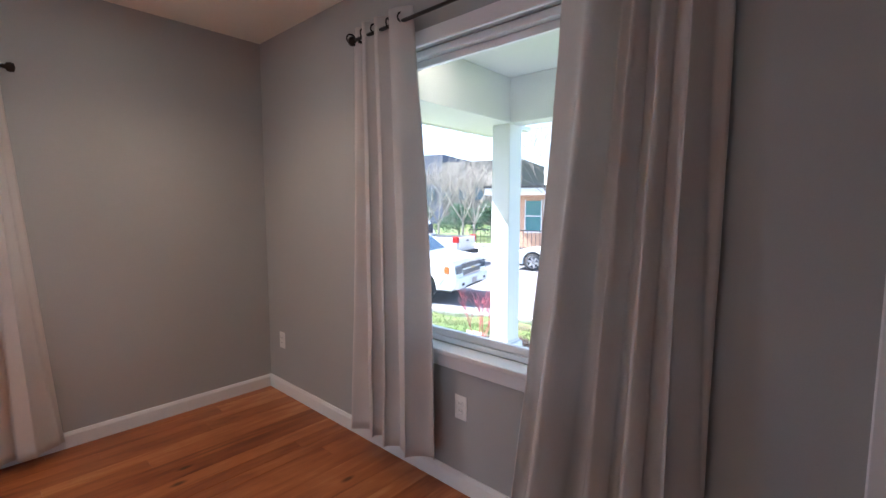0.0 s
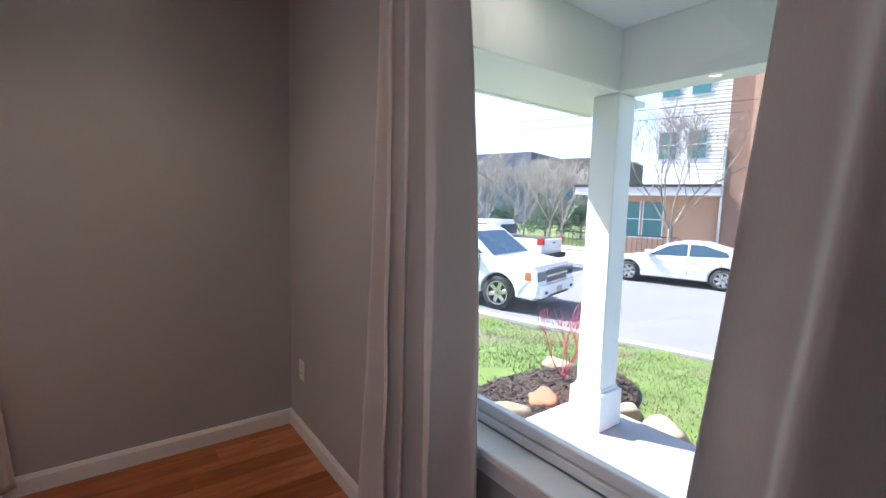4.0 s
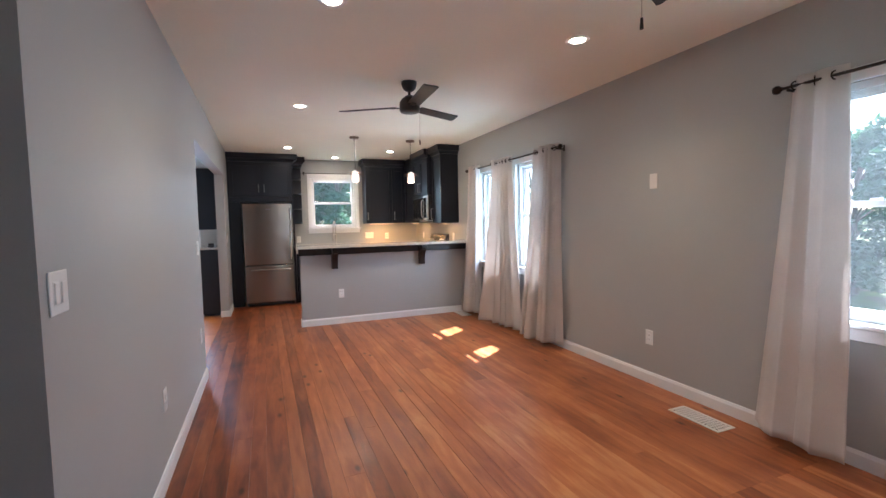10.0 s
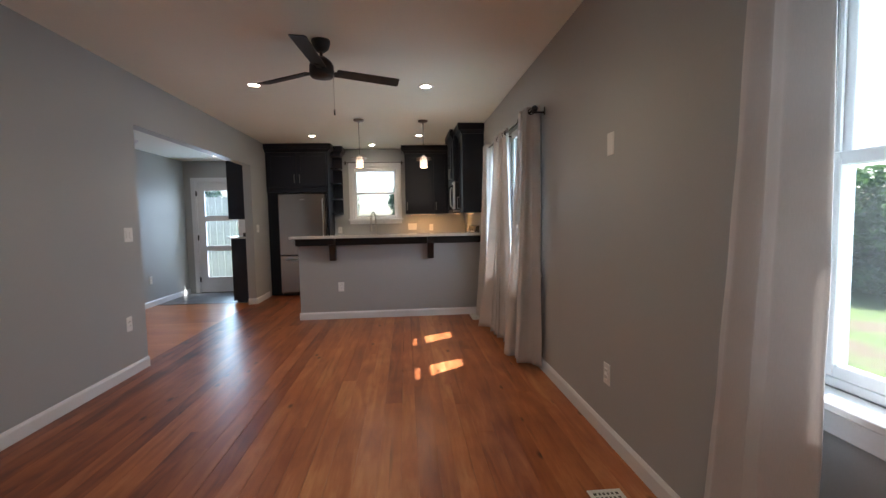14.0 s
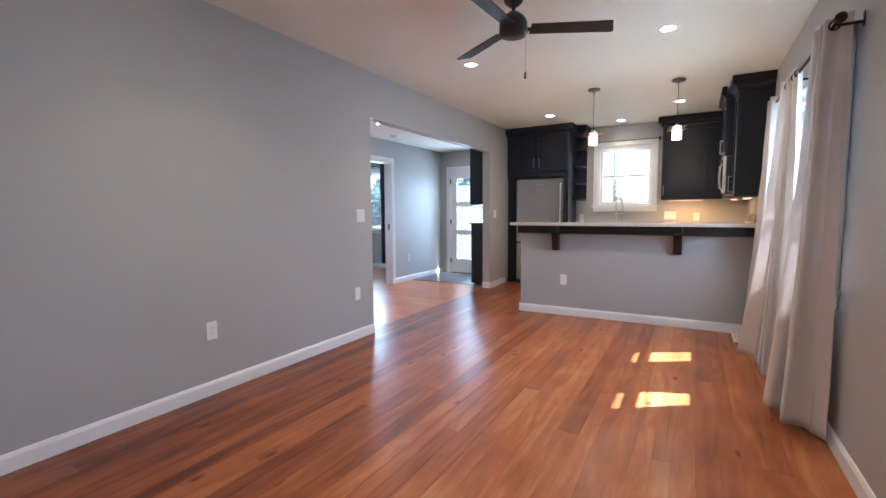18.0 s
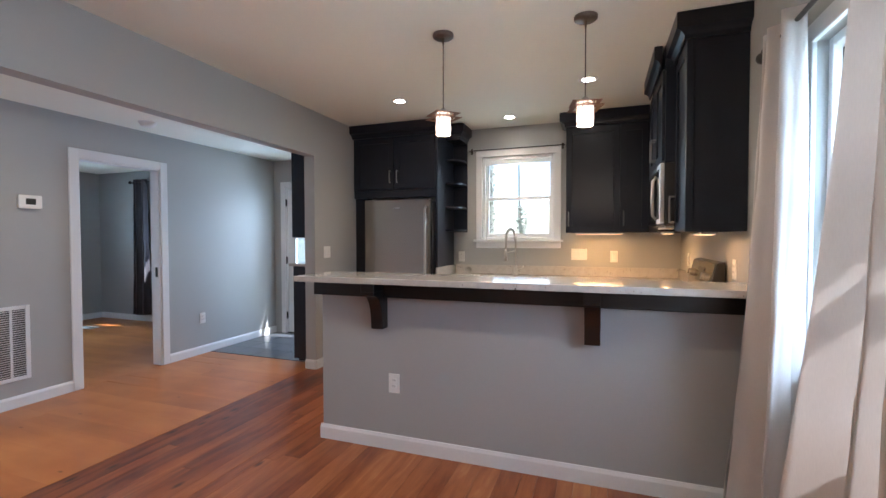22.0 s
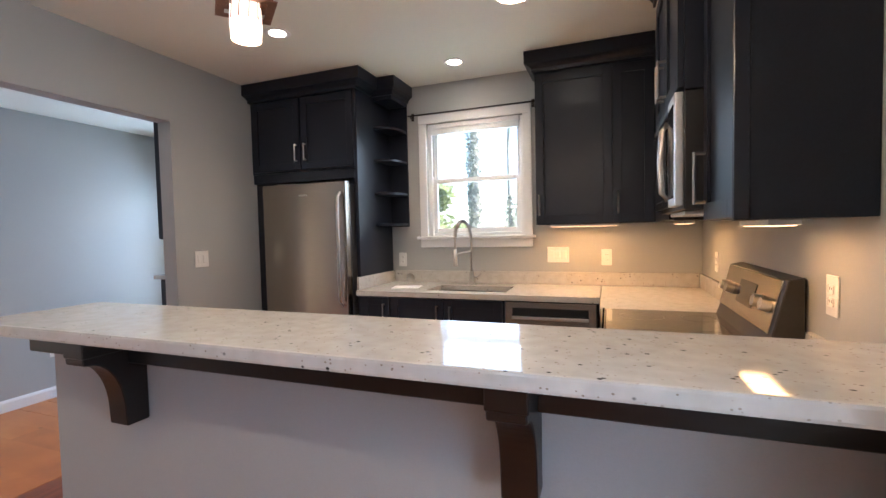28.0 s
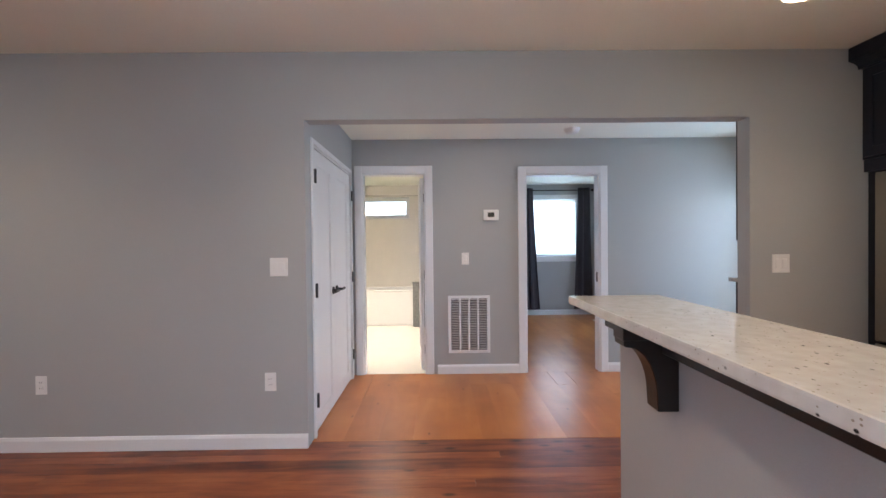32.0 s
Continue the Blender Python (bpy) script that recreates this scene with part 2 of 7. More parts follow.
def cloth(name, color, rough=0.85, thin=0.25, weave=420.0):
    m = bpy.data.materials.new(name)
    m.use_nodes = True
    n, l = m.node_tree.nodes, m.node_tree.links
    b = n["Principled BSDF"]
    co = n.new("ShaderNodeTexCoord")
    big, w1 = n.new("ShaderNodeTexNoise"), n.new("ShaderNodeTexNoise")
    big.inputs["Scale"].default_value = 3.0
    mp = n.new("ShaderNodeMapping")
    mp.inputs["Scale"].default_value = (weave, weave, weave / 8)
    l.new(co.outputs["Object"], big.inputs["Vector"])
    l.new(co.outputs["Object"], mp.inputs[0])
    l.new(mp.outputs[0], w1.inputs["Vector"])
    w1.inputs["Scale"].default_value = 1.0
    s = n.new("ShaderNodeMapRange")
    s.inputs[3].default_value, s.inputs[4].default_value = 0.84, 1.14
    ad = n.new("ShaderNodeMath")
    ad.operation = "MULTIPLY_ADD"
    ad.inputs[1].default_value, ad.inputs[2].default_value = 0.45, 0.0
    l.new(w1.outputs[0], ad.inputs[0])
    l.new(big.outputs[0], ad.inputs[2])
    l.new(ad.outputs[0], s.inputs[0])
    v = n.new("ShaderNodeVectorMath")
    v.operation = "SCALE"
    v.inputs[0].default_value = color
    l.new(s.outputs[0], v.inputs["Scale"])
    l.new(v.outputs[0], b.inputs["Base Color"])
    b.inputs["Roughness"].default_value = rough
    b.inputs["Sheen Weight"].default_value = 0.25
    bp = n.new("ShaderNodeBump")
    bp.inputs["Strength"].default_value, bp.inputs["Distance"].default_value = 0.2, 0.001
    l.new(w1.outputs[0], bp.inputs["Height"])
    l.new(bp.outputs[0], b.inputs["Normal"])
    tr, mix = n.new("ShaderNodeBsdfTranslucent"), n.new("ShaderNodeMixShader")
    l.new(v.outputs[0], tr.inputs[0])
    mix.inputs[0].default_value = thin
    l.new(b.outputs[0], mix.inputs[1])
    l.new(tr.outputs[0], mix.inputs[2])
    l.new(mix.outputs[0], n["Material Output"].inputs[0])
    return m


def granite(name):
    m = bpy.data.materials.new(name)
    m.use_nodes = True
    n, l = m.node_tree.nodes, m.node_tree.links
    b = n["Principled BSDF"]
    geo = n.new("ShaderNodeNewGeometry")
    cloud, v1, v2, pick = n.new("ShaderNodeTexNoise"), n.new("ShaderNodeTexVoronoi"), n.new("ShaderNodeTexVoronoi"), n.new("ShaderNodeTexNoise")
    flat = n.new("ShaderNodeMapping")
    flat.inputs["Rotation"].default_value, flat.inputs["Scale"].default_value = (0, 0, 0.5), (0.78, 1.2, 1.0)
    l.new(geo.outputs["Position"], flat.inputs[0])
    for t_, s in ((cloud, 22.0), (v1, 46.0), (v2, 120.0), (pick, 6.0)):
        t_.inputs["Scale"].default_value = s
        l.new(flat.outputs[0] if t_ in (v1, v2) else geo.outputs["Position"], t_.inputs["Vector"])
    clump = n.new("ShaderNodeMapRange")
    clump.inputs[1].default_value, clump.inputs[2].default_value, clump.inputs[3].default_value = 0.34, 0.48, 0.3
    l.new(pick.outputs[0], clump.inputs[0])
    r = ramp_colors(n, [(0.3, (0.50, 0.475, 0.435)), (0.5, (0.535, 0.512, 0.475)), (0.7, (0.57, 0.55, 0.515))])
    l.new(cloud.outputs[0], r.inputs[0])
    last = r.outputs[0]
    for vor, lo, hi, cell, col in ((v1, 0.13, 0.22, 0.80, (0.022, 0.02, 0.018)), (v2, 0.2, 0.3, 0.86, (0.28, 0.23, 0.18))):
        edge, some, mul, mx, sep = n.new("ShaderNodeMapRange"), n.new("ShaderNodeMath"), n.new("ShaderNodeMath"), n.new("ShaderNodeMix"), n.new("ShaderNodeSeparateColor")
        edge.inputs[1].default_value, edge.inputs[2].default_value = hi, lo
        l.new(vor.outputs["Distance"], edge.inputs[0])
        l.new(vor.outputs["Color"], sep.inputs[0])
        some.operation = "GREATER_THAN"
        some.inputs[1].default_value = cell
        l.new(sep.outputs[0], some.inputs[0])
        mul.operation = "MULTIPLY"
        l.new(edge.outputs[0], mul.inputs[0])
        l.new(some.outputs[0], mul.inputs[1])
        both = n.new("ShaderNodeMath")
        both.operation = "MULTIPLY"
        l.new(mul.outputs[0], both.inputs[0])
        l.new(clump.outputs[0], both.inputs[1])
        mx.data_type = "RGBA"
        l.new(both.outputs[0], mx.inputs[0])
        l.new(last, mx.inputs[6])
        mx.inputs[7].default_value = (*col, 1)
        last = mx.outputs[2]
    l.new(last, b.inputs["Base Color"])
    b.inputs["Roughness"].default_value, b.inputs["Specular IOR Level"].default_value = 0.07, 0.32
    return m


PAINT = mat("grey wall paint", (0.407, 0.418, 0.415), 0.5, spread=0.03, scale=1.5, fine=180, bump=0.012)
CEIL = mat("ceiling paint", (0.875, 0.895, 0.82), 0.75, spread=0.03, scale=1.2, fine=140, bump=0.015)
TRIM = mat("white trim paint", (0.78, 0.79, 0.80), 0.35, spread=0.03, scale=3, fine=90, bump=0.006)
VINYL = mat("white window vinyl", (0.80, 0.81, 0.82), 0.3, spread=0.02, scale=4, fine=70, bump=0.004)
PLATE = mat("white plastic plate", (0.82, 0.82, 0.80), 0.35, spread=0.02, scale=20, fine=200, bump=0.004)
BLACK = mat("black metal", (0.018, 0.017, 0.017), 0.42, spread=0.2, scale=30, fine=200, bump=0.01)
BRONZE = mat("oil-rubbed bronze", (0.03, 0.023, 0.02), 0.4, 0.6, spread=0.25, scale=40, fine=200, bump=0.01)
NICKEL = mat("brushed nickel", (0.55, 0.53, 0.5), 0.32, 1.0, spread=0.08, scale=30, fine=300, bump=0.006)
STEEL = brushed("brushed stainless steel", (0.32, 0.285, 0.245), 0.22, (0.6, 0.6, 40))
CABINET = mat("near-black cabinet paint", (0.013, 0.016, 0.026), 0.32, spread=0.15, scale=5, fine=120, bump=0.008, spec=0.34)
ESPRESSO = mat("espresso stained wood", (0.007, 0.0045, 0.0035), 0.38, spread=0.35, scale=8, fine=90, bump=0.015, stretch=(1, 8, 8))
CERAMIC = mat("smoked ceramic cooktop", (0.05, 0.038, 0.03), 0.1, spread=0.1, scale=10, fine=60, bump=0.0, coat=1.0, spec=1.0)
DARKGLASS = mat("black oven glass", (0.012, 0.012, 0.013), 0.08, spread=0.1, scale=10, fine=60, bump=0.0)
LCD = mat("dark display", (0.035, 0.032, 0.026), 0.6, spread=0.1, scale=20, fine=60, bump=0.0)
# paler than the brushed steel: carries the window light on the microwave's edge
STEEL_LIT = mat("window-lit satin steel", (0.66, 0.64, 0.61), 0.4, 1.0, spread=0.06, scale=3, fine=60, bump=0.004)
GRANITE = granite("speckled white granite")
PANE = glass("window glass")
HALLFLOOR_STOPS = [(0.0, (0.15, 0.038, 0.009)), (0.5, (0.41, 0.140, 0.036)), (1.0, (0.62, 0.275, 0.09))]
FLOOR_STOPS = [(0.0, (0.028, 0.007, 0.004)), (0.2, (0.115, 0.027, 0.010)), (0.45, (0.255, 0.072, 0.024)), (0.72, (0.40, 0.132, 0.044)), (1.0, (0.56, 0.26, 0.105))]
PINE = wood("heart pine boards", FLOOR_STOPS, "y", rough=0.33, ring=8.0, grain=1.3, coat=0.1, random_amount=0.34, run=1.0, streaks=True, relief=0.12, fine=0.19, mottle=0.62, patch=2.1, graded=0.16)
OAKHALL = wood("hall floor boards", HALLFLOOR_STOPS, "x", rough=0.30, coat=0.08, ring=2.2, random_amount=0.16, grain=0.9, run=0.5, relief=0.0, fine=0.05, mottle=0.5, patch=2.6)
SUBFLOOR = mat("dark gap under the boards", (0.03, 0.014, 0.008), 0.8)
CURTAIN = cloth("grey curtain cloth", (0.655, 0.62, 0.595), rough=0.6, thin=0.27)
CURTAIN2 = cloth("dark curtain cloth", (0.05, 0.045, 0.055), thin=0.08)
TILE = mat("dark slate tile", (0.07, 0.075, 0.085), 0.3, spread=0.25, scale=5, fine=40, bump=0.03, each=0.8)
WTILE = mat("cream bathroom tile", (0.80, 0.78, 0.73), 0.25, spread=0.04, scale=4, fine=60, bump=0.004)


# ---- building blocks ----
def grid_solid(us, vs, filled, w0, w1, put):
    """A slab between w0 and w1 out of the filled cells of a grid; put turns (u, v, w) into a place."""
    bm, made = bmesh.new(), {}

    def vert(i, j, k):
        if (i, j, k) not in made:
            made[i, j, k] = bm.verts.new(put(us[i], vs[j], (w0, w1)[k]))
        return made[i, j, k]

    nu, nv = len(us) - 1, len(vs) - 1
    full = lambda i, j: 0 <= i < nu and 0 <= j < nv and filled(i, j)  # noqa: E731
    for i in range(nu):
        for j in range(nv):
            if not full(i, j):
                continue
            for k in (0, 1):
                bm.faces.new([vert(i, j, k), vert(i + 1, j, k), vert(i + 1, j + 1, k), vert(i, j + 1, k)])
            for (di, dj), (a, b) in (((-1, 0), ((i, j), (i, j + 1))), ((1, 0), ((i + 1, j), (i + 1, j + 1))), ((0, -1), ((i, j), (i + 1, j))), ((0, 1), ((i, j + 1), (i + 1, j + 1)))):
                if not full(i + di, j + dj):
                    bm.faces.new([vert(*a, 0), vert(*b, 0), vert(*b, 1), vert(*a, 1)])
    bmesh.ops.recalc_face_normals(bm, faces=bm.faces)
    return bm


def slab(axis, u0, u1, v0, v1, w0, w1, holes=()):
    """A wall or slab across one axis, with rectangular holes (u0, u1, v0, v1). axis x: u=y, v=z; y: u=x, v=z; z: u=x, v=y."""
    us = sorted({u0, u1, *(max(u0, min(u1, h[i])) for h in holes for i in (0, 1))})
    vs = sorted({v0, v1, *(max(v0, min(v1, h[i])) for h in holes for i in (2, 3))})

    def filled(i, j):
        u, v = (us[i] + us[i + 1]) / 2, (vs[j] + vs[j + 1]) / 2
        return not any(h[0] < u < h[1] and h[2] < v < h[3] for h in holes)

    put = {"x": lambda u, v, w: (w, u, v), "y": lambda u, v, w: (u, w, v), "z": lambda u, v, w: (u, v, w)}[axis]
    return grid_solid(us, vs, filled, w0, w1, put)


def finish(bm, name):
    me = bpy.data.meshes.new(name)
    bm.to_mesh(me)
    bm.free()
    return me


def setting(name, bm, material, label="", category=""):
    """A piece of the building itself."""
    ob = new(name, finish(bm, name))
    ob.data.materials.append(material)
    return tagged(ob, label, category, kind="structure")


def thing(name, at, label, category, group="", kind=""):
    ob = new(name)
    ob.empty_display_size = 0.05
    ob.location = at
    return tagged(ob, label, category, group, kind)


def base_of(ob):
    while ob.parent:
        ob = ob.parent
    return ob


def part(name, bm, material, parent, label="", smooth=False):
    """Links a bmesh, in world places, as one mesh under a thing or a part."""
    root = base_of(parent)
    shift = root.matrix_basis.inverted()
    bmesh.ops.transform(bm, matrix=shift, verts=bm.verts)
    if smooth:
        for f in bm.faces:
            f.smooth = True
    ob = new(name, finish(bm, name))
    ob.data.materials.append(material)
    ob.parent = parent
    return tagged(ob, label)


def box(x0, x1, y0, y1, z0, z1, bevel=0.0, seg=1, bm=None):
    b = bmesh.new()
    vs = bmesh.ops.create_cube(b, size=1.0)["verts"]
    bmesh.ops.transform(b, verts=vs, matrix=Matrix.Translation(((x0 + x1) / 2, (y0 + y1) / 2, (z0 + z1) / 2)) @ Matrix.Diagonal((abs(x1 - x0), abs(y1 - y0), abs(z1 - z0), 1)))
    if bevel:
        bmesh.ops.bevel(b, geom=b.edges[:], offset=bevel, segments=seg, profile=0.7, affect="EDGES")
    return merge(bm, b)


def merge(a, b):
    if a is None:
        return b
    me = bpy.data.meshes.new("join")
    b.to_mesh(me)
    a.from_mesh(me)
    bpy.data.meshes.remove(me)
    b.free()
    return a


def moved(bm, m):
    bmesh.ops.transform(bm, matrix=m, verts=bm.verts)
    return bm


def rod(p, q, r, r2=None, seg=12, bm=None, caps=True):
    """A round bar from p to q."""
    p, q = Vector(p), Vector(q)
    b = bmesh.new()
    bmesh.ops.create_cone(b, cap_ends=caps, segments=seg, radius1=r, radius2=r if r2 is None else r2, depth=(q - p).length)
    turn = (q - p).to_track_quat("Z", "Y").to_matrix().to_4x4()
    moved(b, Matrix.Translation((p + q) / 2) @ turn)
    return merge(bm, b)


def lathe(profile, at, seg=24, axis="z", bm=None):
    """A turned shape from (radius, height) pairs."""
    b = bmesh.new()
    rings = []
    for r, h in profile:
        rings.append([b.verts.new((r * math.cos(a), r * math.sin(a), h)) for a in (2 * math.pi * k / seg for k in range(seg))] if r > 1e-5 else [b.verts.new((0, 0, h))])
    for lo, hi in zip(rings, rings[1:]):
        for k in range(seg):
            a, c = lo[k % len(lo)], lo[(k + 1) % len(lo)]
            d, e = hi[(k + 1) % len(hi)], hi[k % len(hi)]
            f = [v for i, v in enumerate((a, c, d, e)) if v not in (a, c, d, e)[:i]]
            if len(f) > 2:
                b.faces.new(f)
    bmesh.ops.recalc_face_normals(b, faces=b.faces)
    turn = {"z": Matrix(), "x": Matrix.Rotation(radians(90), 4, "Y"), "y": Matrix.Rotation(radians(-90), 4, "X")}[axis]
    return merge(bm, moved(b, Matrix.Translation(at) @ turn))


def tube(points, r, seg=8, bm=None):
    """A bent round bar along points."""
    b = bmesh.new()
    pts = [Vector(p) for p in points]
    rings = []
    up = Vector((0, 0, 1))
    for i, p in enumerate(pts):
        d = (pts[min(i + 1, len(pts) - 1)] - pts[max(i - 1, 0)]).normalized()
        side = d.cross(up if abs(d.z) < 0.95 else Vector((0, 1, 0))).normalized()
        top = side.cross(d)
        rad = r(i / (len(pts) - 1)) if callable(r) else r
        rings.append([b.verts.new(p + rad * (math.cos(a) * side + math.sin(a) * top)) for a in (2 * math.pi * k / seg for k in range(seg))])
    for lo, hi in zip(rings, rings[1:]):
        for k in range(seg):
            b.faces.new((lo[k], lo[(k + 1) % seg], hi[(k + 1) % seg], hi[k]))
    b.faces.new(rings[0][::-1])
    b.faces.new(rings[-1])
    bmesh.ops.recalc_face_normals(b, faces=b.faces)
    return merge(bm, b)


def prism(outline, w0, w1, axis="y", bevel=0.0):
    """An outline of (u, v) drawn out between w0 and w1. axis y: u=x, v=z; x: u=y, v=z; z: u=x, v=y."""
    b = bmesh.new()
    put = {"x": lambda u, v, w: (w, u, v), "y": lambda u, v, w: (u, w, v), "z": lambda u, v, w: (u, v, w)}[axis]
    a = [b.verts.new(put(u, v, w0)) for u, v in outline]
    c = [b.verts.new(put(u, v, w1)) for u, v in outline]
    b.faces.new(a)
    b.faces.new(c[::-1])
    for i in range(len(a)):
        j = (i + 1) % len(a)
        b.faces.new((a[i], c[i], c[j], a[j]))
    bmesh.ops.recalc_face_normals(b, faces=b.faces)
    if bevel:
        bmesh.ops.bevel(b, geom=b.edges[:], offset=bevel, segments=1, affect="EDGES")
    return b


# ---- walls, floors, ceilings ----
W1 = (-0.27, 0.53, 0.78, 2.08)        # side window: y, y, z, z
W2A = (-4.50, -3.72, 0.80, 2.08)
W2B = (-3.53, -2.75, 0.80, 2.08)
WF = (-1.86, -0.60, 0.70, 2.20)       # front picture window: x, x, z, z
WK = (-2.02, -1.18, 1.30, 2.28)       # kitchen window
GD = (0.78, 1.64, 0.0, 2.04)          # glazed back door
FD = (0.19, 1.10, 0.0, 2.04)          # front door
BATH = (-3.989, -3.342, 0.0, 2.065)
BED = (-5.785, -5.015, 0.0, 2.05)
CLOS = (0.375, 1.69, 0.0, 2.05)
BEDW = (-6.70, -5.80, 1.07, 2.15)
BEDW2 = (3.35, 4.15, 0.85, 2.10)
BATHW = (-3.60, -2.48, 1.80, 2.20)



def window_light(name, x, y, z, w, h, turn, much=1.0, tint=(0.66, 0.82, 1.0)):
    """An added area lamp outside an opening that strengthens the sky's light."""
    la = bpy.data.lights.new(name, "AREA")
    la.shape, la.size, la.size_y, la.energy, la.color = "RECTANGLE", w, h, SKY_WATTS * w * h * much, tint
    lo = new(name, la)
    # leans over the sill, as the sky does
    lo.matrix_world = pose(x, y, z) @ pose(0, 0, 0, 0, 0, turn) @ pose(0, -(h / 2 * math.sin(radians(SKY_LEAN)) + 0.02), 0.06, 90 - SKY_LEAN)


SKY_WATTS, SKY_LEAN = 3.6, 28.0
for o in (W1, W2A, W2B):
    window_light("window_light_west", XR - EXT - 0.02, (o[0] + o[1]) / 2, (o[2] + o[3]) / 2, o[1] - o[0], o[3] - o[2], -90, 1.5 if o is W1 else 2.0)
window_light("window_light_front", (WF[0] + WF[1]) / 2, YF + EXT + 0.02, (WF[2] + WF[3]) / 2, WF[1] - WF[0], WF[3] - WF[2], 180, 0.10)
for o in (WK, BEDW2, (0.90, 1.52, 0.28, 1.88)):
    window_light("window_light_south", (o[0] + o[1]) / 2, YB - EXT - 0.02, (o[2] + o[3]) / 2, o[1] - o[0], o[3] - o[2], 0, 3.8 if o[0] > 0 else 0.85, (0.62, 0.80, 1.0))
window_light("window_light_east", 5.62, (BEDW[0] + BEDW[1]) / 2, (BEDW[2] + BEDW[3]) / 2, BEDW[1] - BEDW[0], BEDW[3] - BEDW[2], 90, 1.6)

setting("wall_west", slab("x", YB - EXT, YF + EXT, -0.3, CE + 0.1, XR - EXT, XR, [W1, W2A, W2B]), PAINT, "grey painted wall with side windows", "wall")
setting("wall_north", slab("y", XR, 1.75, -0.3, CE + 0.1, YF, YF + EXT, [WF, FD]), PAINT, "grey painted front wall with a picture window", "wall")
setting("wall_south", slab("y", XR, 5.6, -0.3, CE + 0.1, YB - EXT, YB, [WK, GD, BEDW2]), PAINT, "grey painted kitchen wall with a window", "wall")
setting("wall_divider", slab("x", YB, WALL_END, 0.0, CE + 0.02, XL, XLB, [(OP0, OP1, -1, OPZ)]), PAINT, "grey painted dividing wall with a wide opening", "wall")
setting("wall_entry", slab("y", XLB, 1.75, 0.0, CE + 0.02, WALL_END - 0.12, WALL_END), PAINT, "grey painted entry wall", "wall")
setting("wall_entry_east", slab("x", WALL_END, YF, 0.0, CE + 0.02, 1.63, 1.75), PAINT, "grey painted entry wall", "wall")
setting("wall_closet", slab("y", XLB, HALL_X, 0.0, HALL_C + 0.02, HALL_Y, HALL_Y + 0.11, [CLOS]), PAINT, "grey painted wall with closet doors", "wall")
setting("wall_closet_back", slab("y", XLB, HALL_X, 0.0, HALL_C + 0.02, HALL_Y + 0.75, HALL_Y + 0.85), PAINT, "plain closet wall", "wall")
setting("wall_hall", slab("x", YB, HALL_Y + 0.85, 0.0, HALL_C + 0.02, HALL_X, HALL_X + 0.12, [BATH, BED]), PAINT, "grey painted hall wall with two doorways", "wall")
setting("wall_bedroom_east", slab("x", YB, -2.3, 0.0, HALL_C + 0.02, 5.45, 5.6, [BEDW, BATHW]), PAINT, "grey painted bedroom wall with a window", "wall")
setting("wall_bedroom_north", slab("y", HALL_X + 0.12, 5.45, 0.0, HALL_C + 0.02, -4.56, -4.45), PAINT, "grey painted bedroom wall", "wall")
setting("wall_bath_south", slab("y", HALL_X + 0.12, 5.45, 0.0, HALL_C + 0.02, -4.45, -4.40), WTILE, "cream bathroom wall", "wall")
setting("wall_bath_north", slab("y", HALL_X + 0.12, 5.45, 0.0, HALL_C + 0.02, -2.4, -2.3), WTILE, "cream bathroom wall", "wall")
setting("ceiling", slab("z", XR, XL, YB, YF, CE, CE + 0.1), CEIL, "white living room and kitchen ceiling", "ceiling")
setting("ceiling_entry", slab("z", XL, 1.63, WALL_END, YF, CE, CE + 0.1), CEIL, "white entry ceiling", "ceiling")
setting("ceiling_hall", slab("z", XLB, HALL_X, YB, HALL_Y + 0.75, HALL_C, HALL_C + 0.1), CEIL, "white hall ceiling", "ceiling")
setting("ceiling_bedroom", slab("z", HALL_X + 0.12, 5.45, YB, -2.3, HALL_C, HALL_C + 0.1), CEIL, "white bedroom ceiling", "ceiling")
setting("subfloor", slab("z", XR, XL, YB, YF, -0.1, -0.022), SUBFLOOR, "dark gaps between the floor boards", "floor")

# unseen roof; its eaves are sized to cut the sun at windows and door
roof = bmesh.new()
box(XR - EXT - 0.42, 0.3, YB - 0.78, YF + EXT, 2.74, 2.92, bm=roof)
box(0.3, 5.9, YB - 0.64, YF + EXT, 2.74, 2.92, bm=roof)
setting("roof", roof, TRIM, "white boxed eaves round the roof", "roof")
# extra slab, not a known eave; shades the upper half of the twin windows
setting("sun_block_slab", box(XR - EXT - 0.825, XR - EXT - 0.43, -5.4, -2.3, 2.74, 2.92), TRIM, "added slab that keeps sun off the upper twin windows", "roof")


# ---- baseboards and casings ----
def baseboard(name, axis, u0, u1, w, side, h=0.095, t=0.015):
    """A board with an eased top along a wall; side is the way that it faces."""
    prof = [(0, 0.001), (t, 0.001), (t, h - 0.02), (t * 0.45, h), (0, h)]
    bm = prism([(w + side * a, b) for a, b in prof], u0, u1, "y" if axis == "y" else "x")
    return setting(name, bm, TRIM, "white painted baseboard along the wall", "baseboard")


# axis y: the board runs along y and its profile lies in x; axis x: the other way round
baseboard("baseboard_west", "y", BAR_Y, YF, XR, 1)
baseboard("baseboard_divider", "y", -3.243, WALL_END + 0.015, XL, -1)
baseboard("baseboard_divider_south", "y", -6.85, OP0, XL, -1)
baseboard("baseboard_front", "x", XR + 0.015, 0.10, YF, -1)
baseboard("baseboard_bar", "x", XR + 0.015, -0.747, BAR_Y, 1)
baseboard("baseboard_bar_end", "y", -5.06, BAR_Y, -0.762, 1)
baseboard("baseboard_hall", "y", -4.945, -4.10, HALL_X, -1)
baseboard("baseboard_hall_south", "y", YB, -5.86, HALL_X, -1)
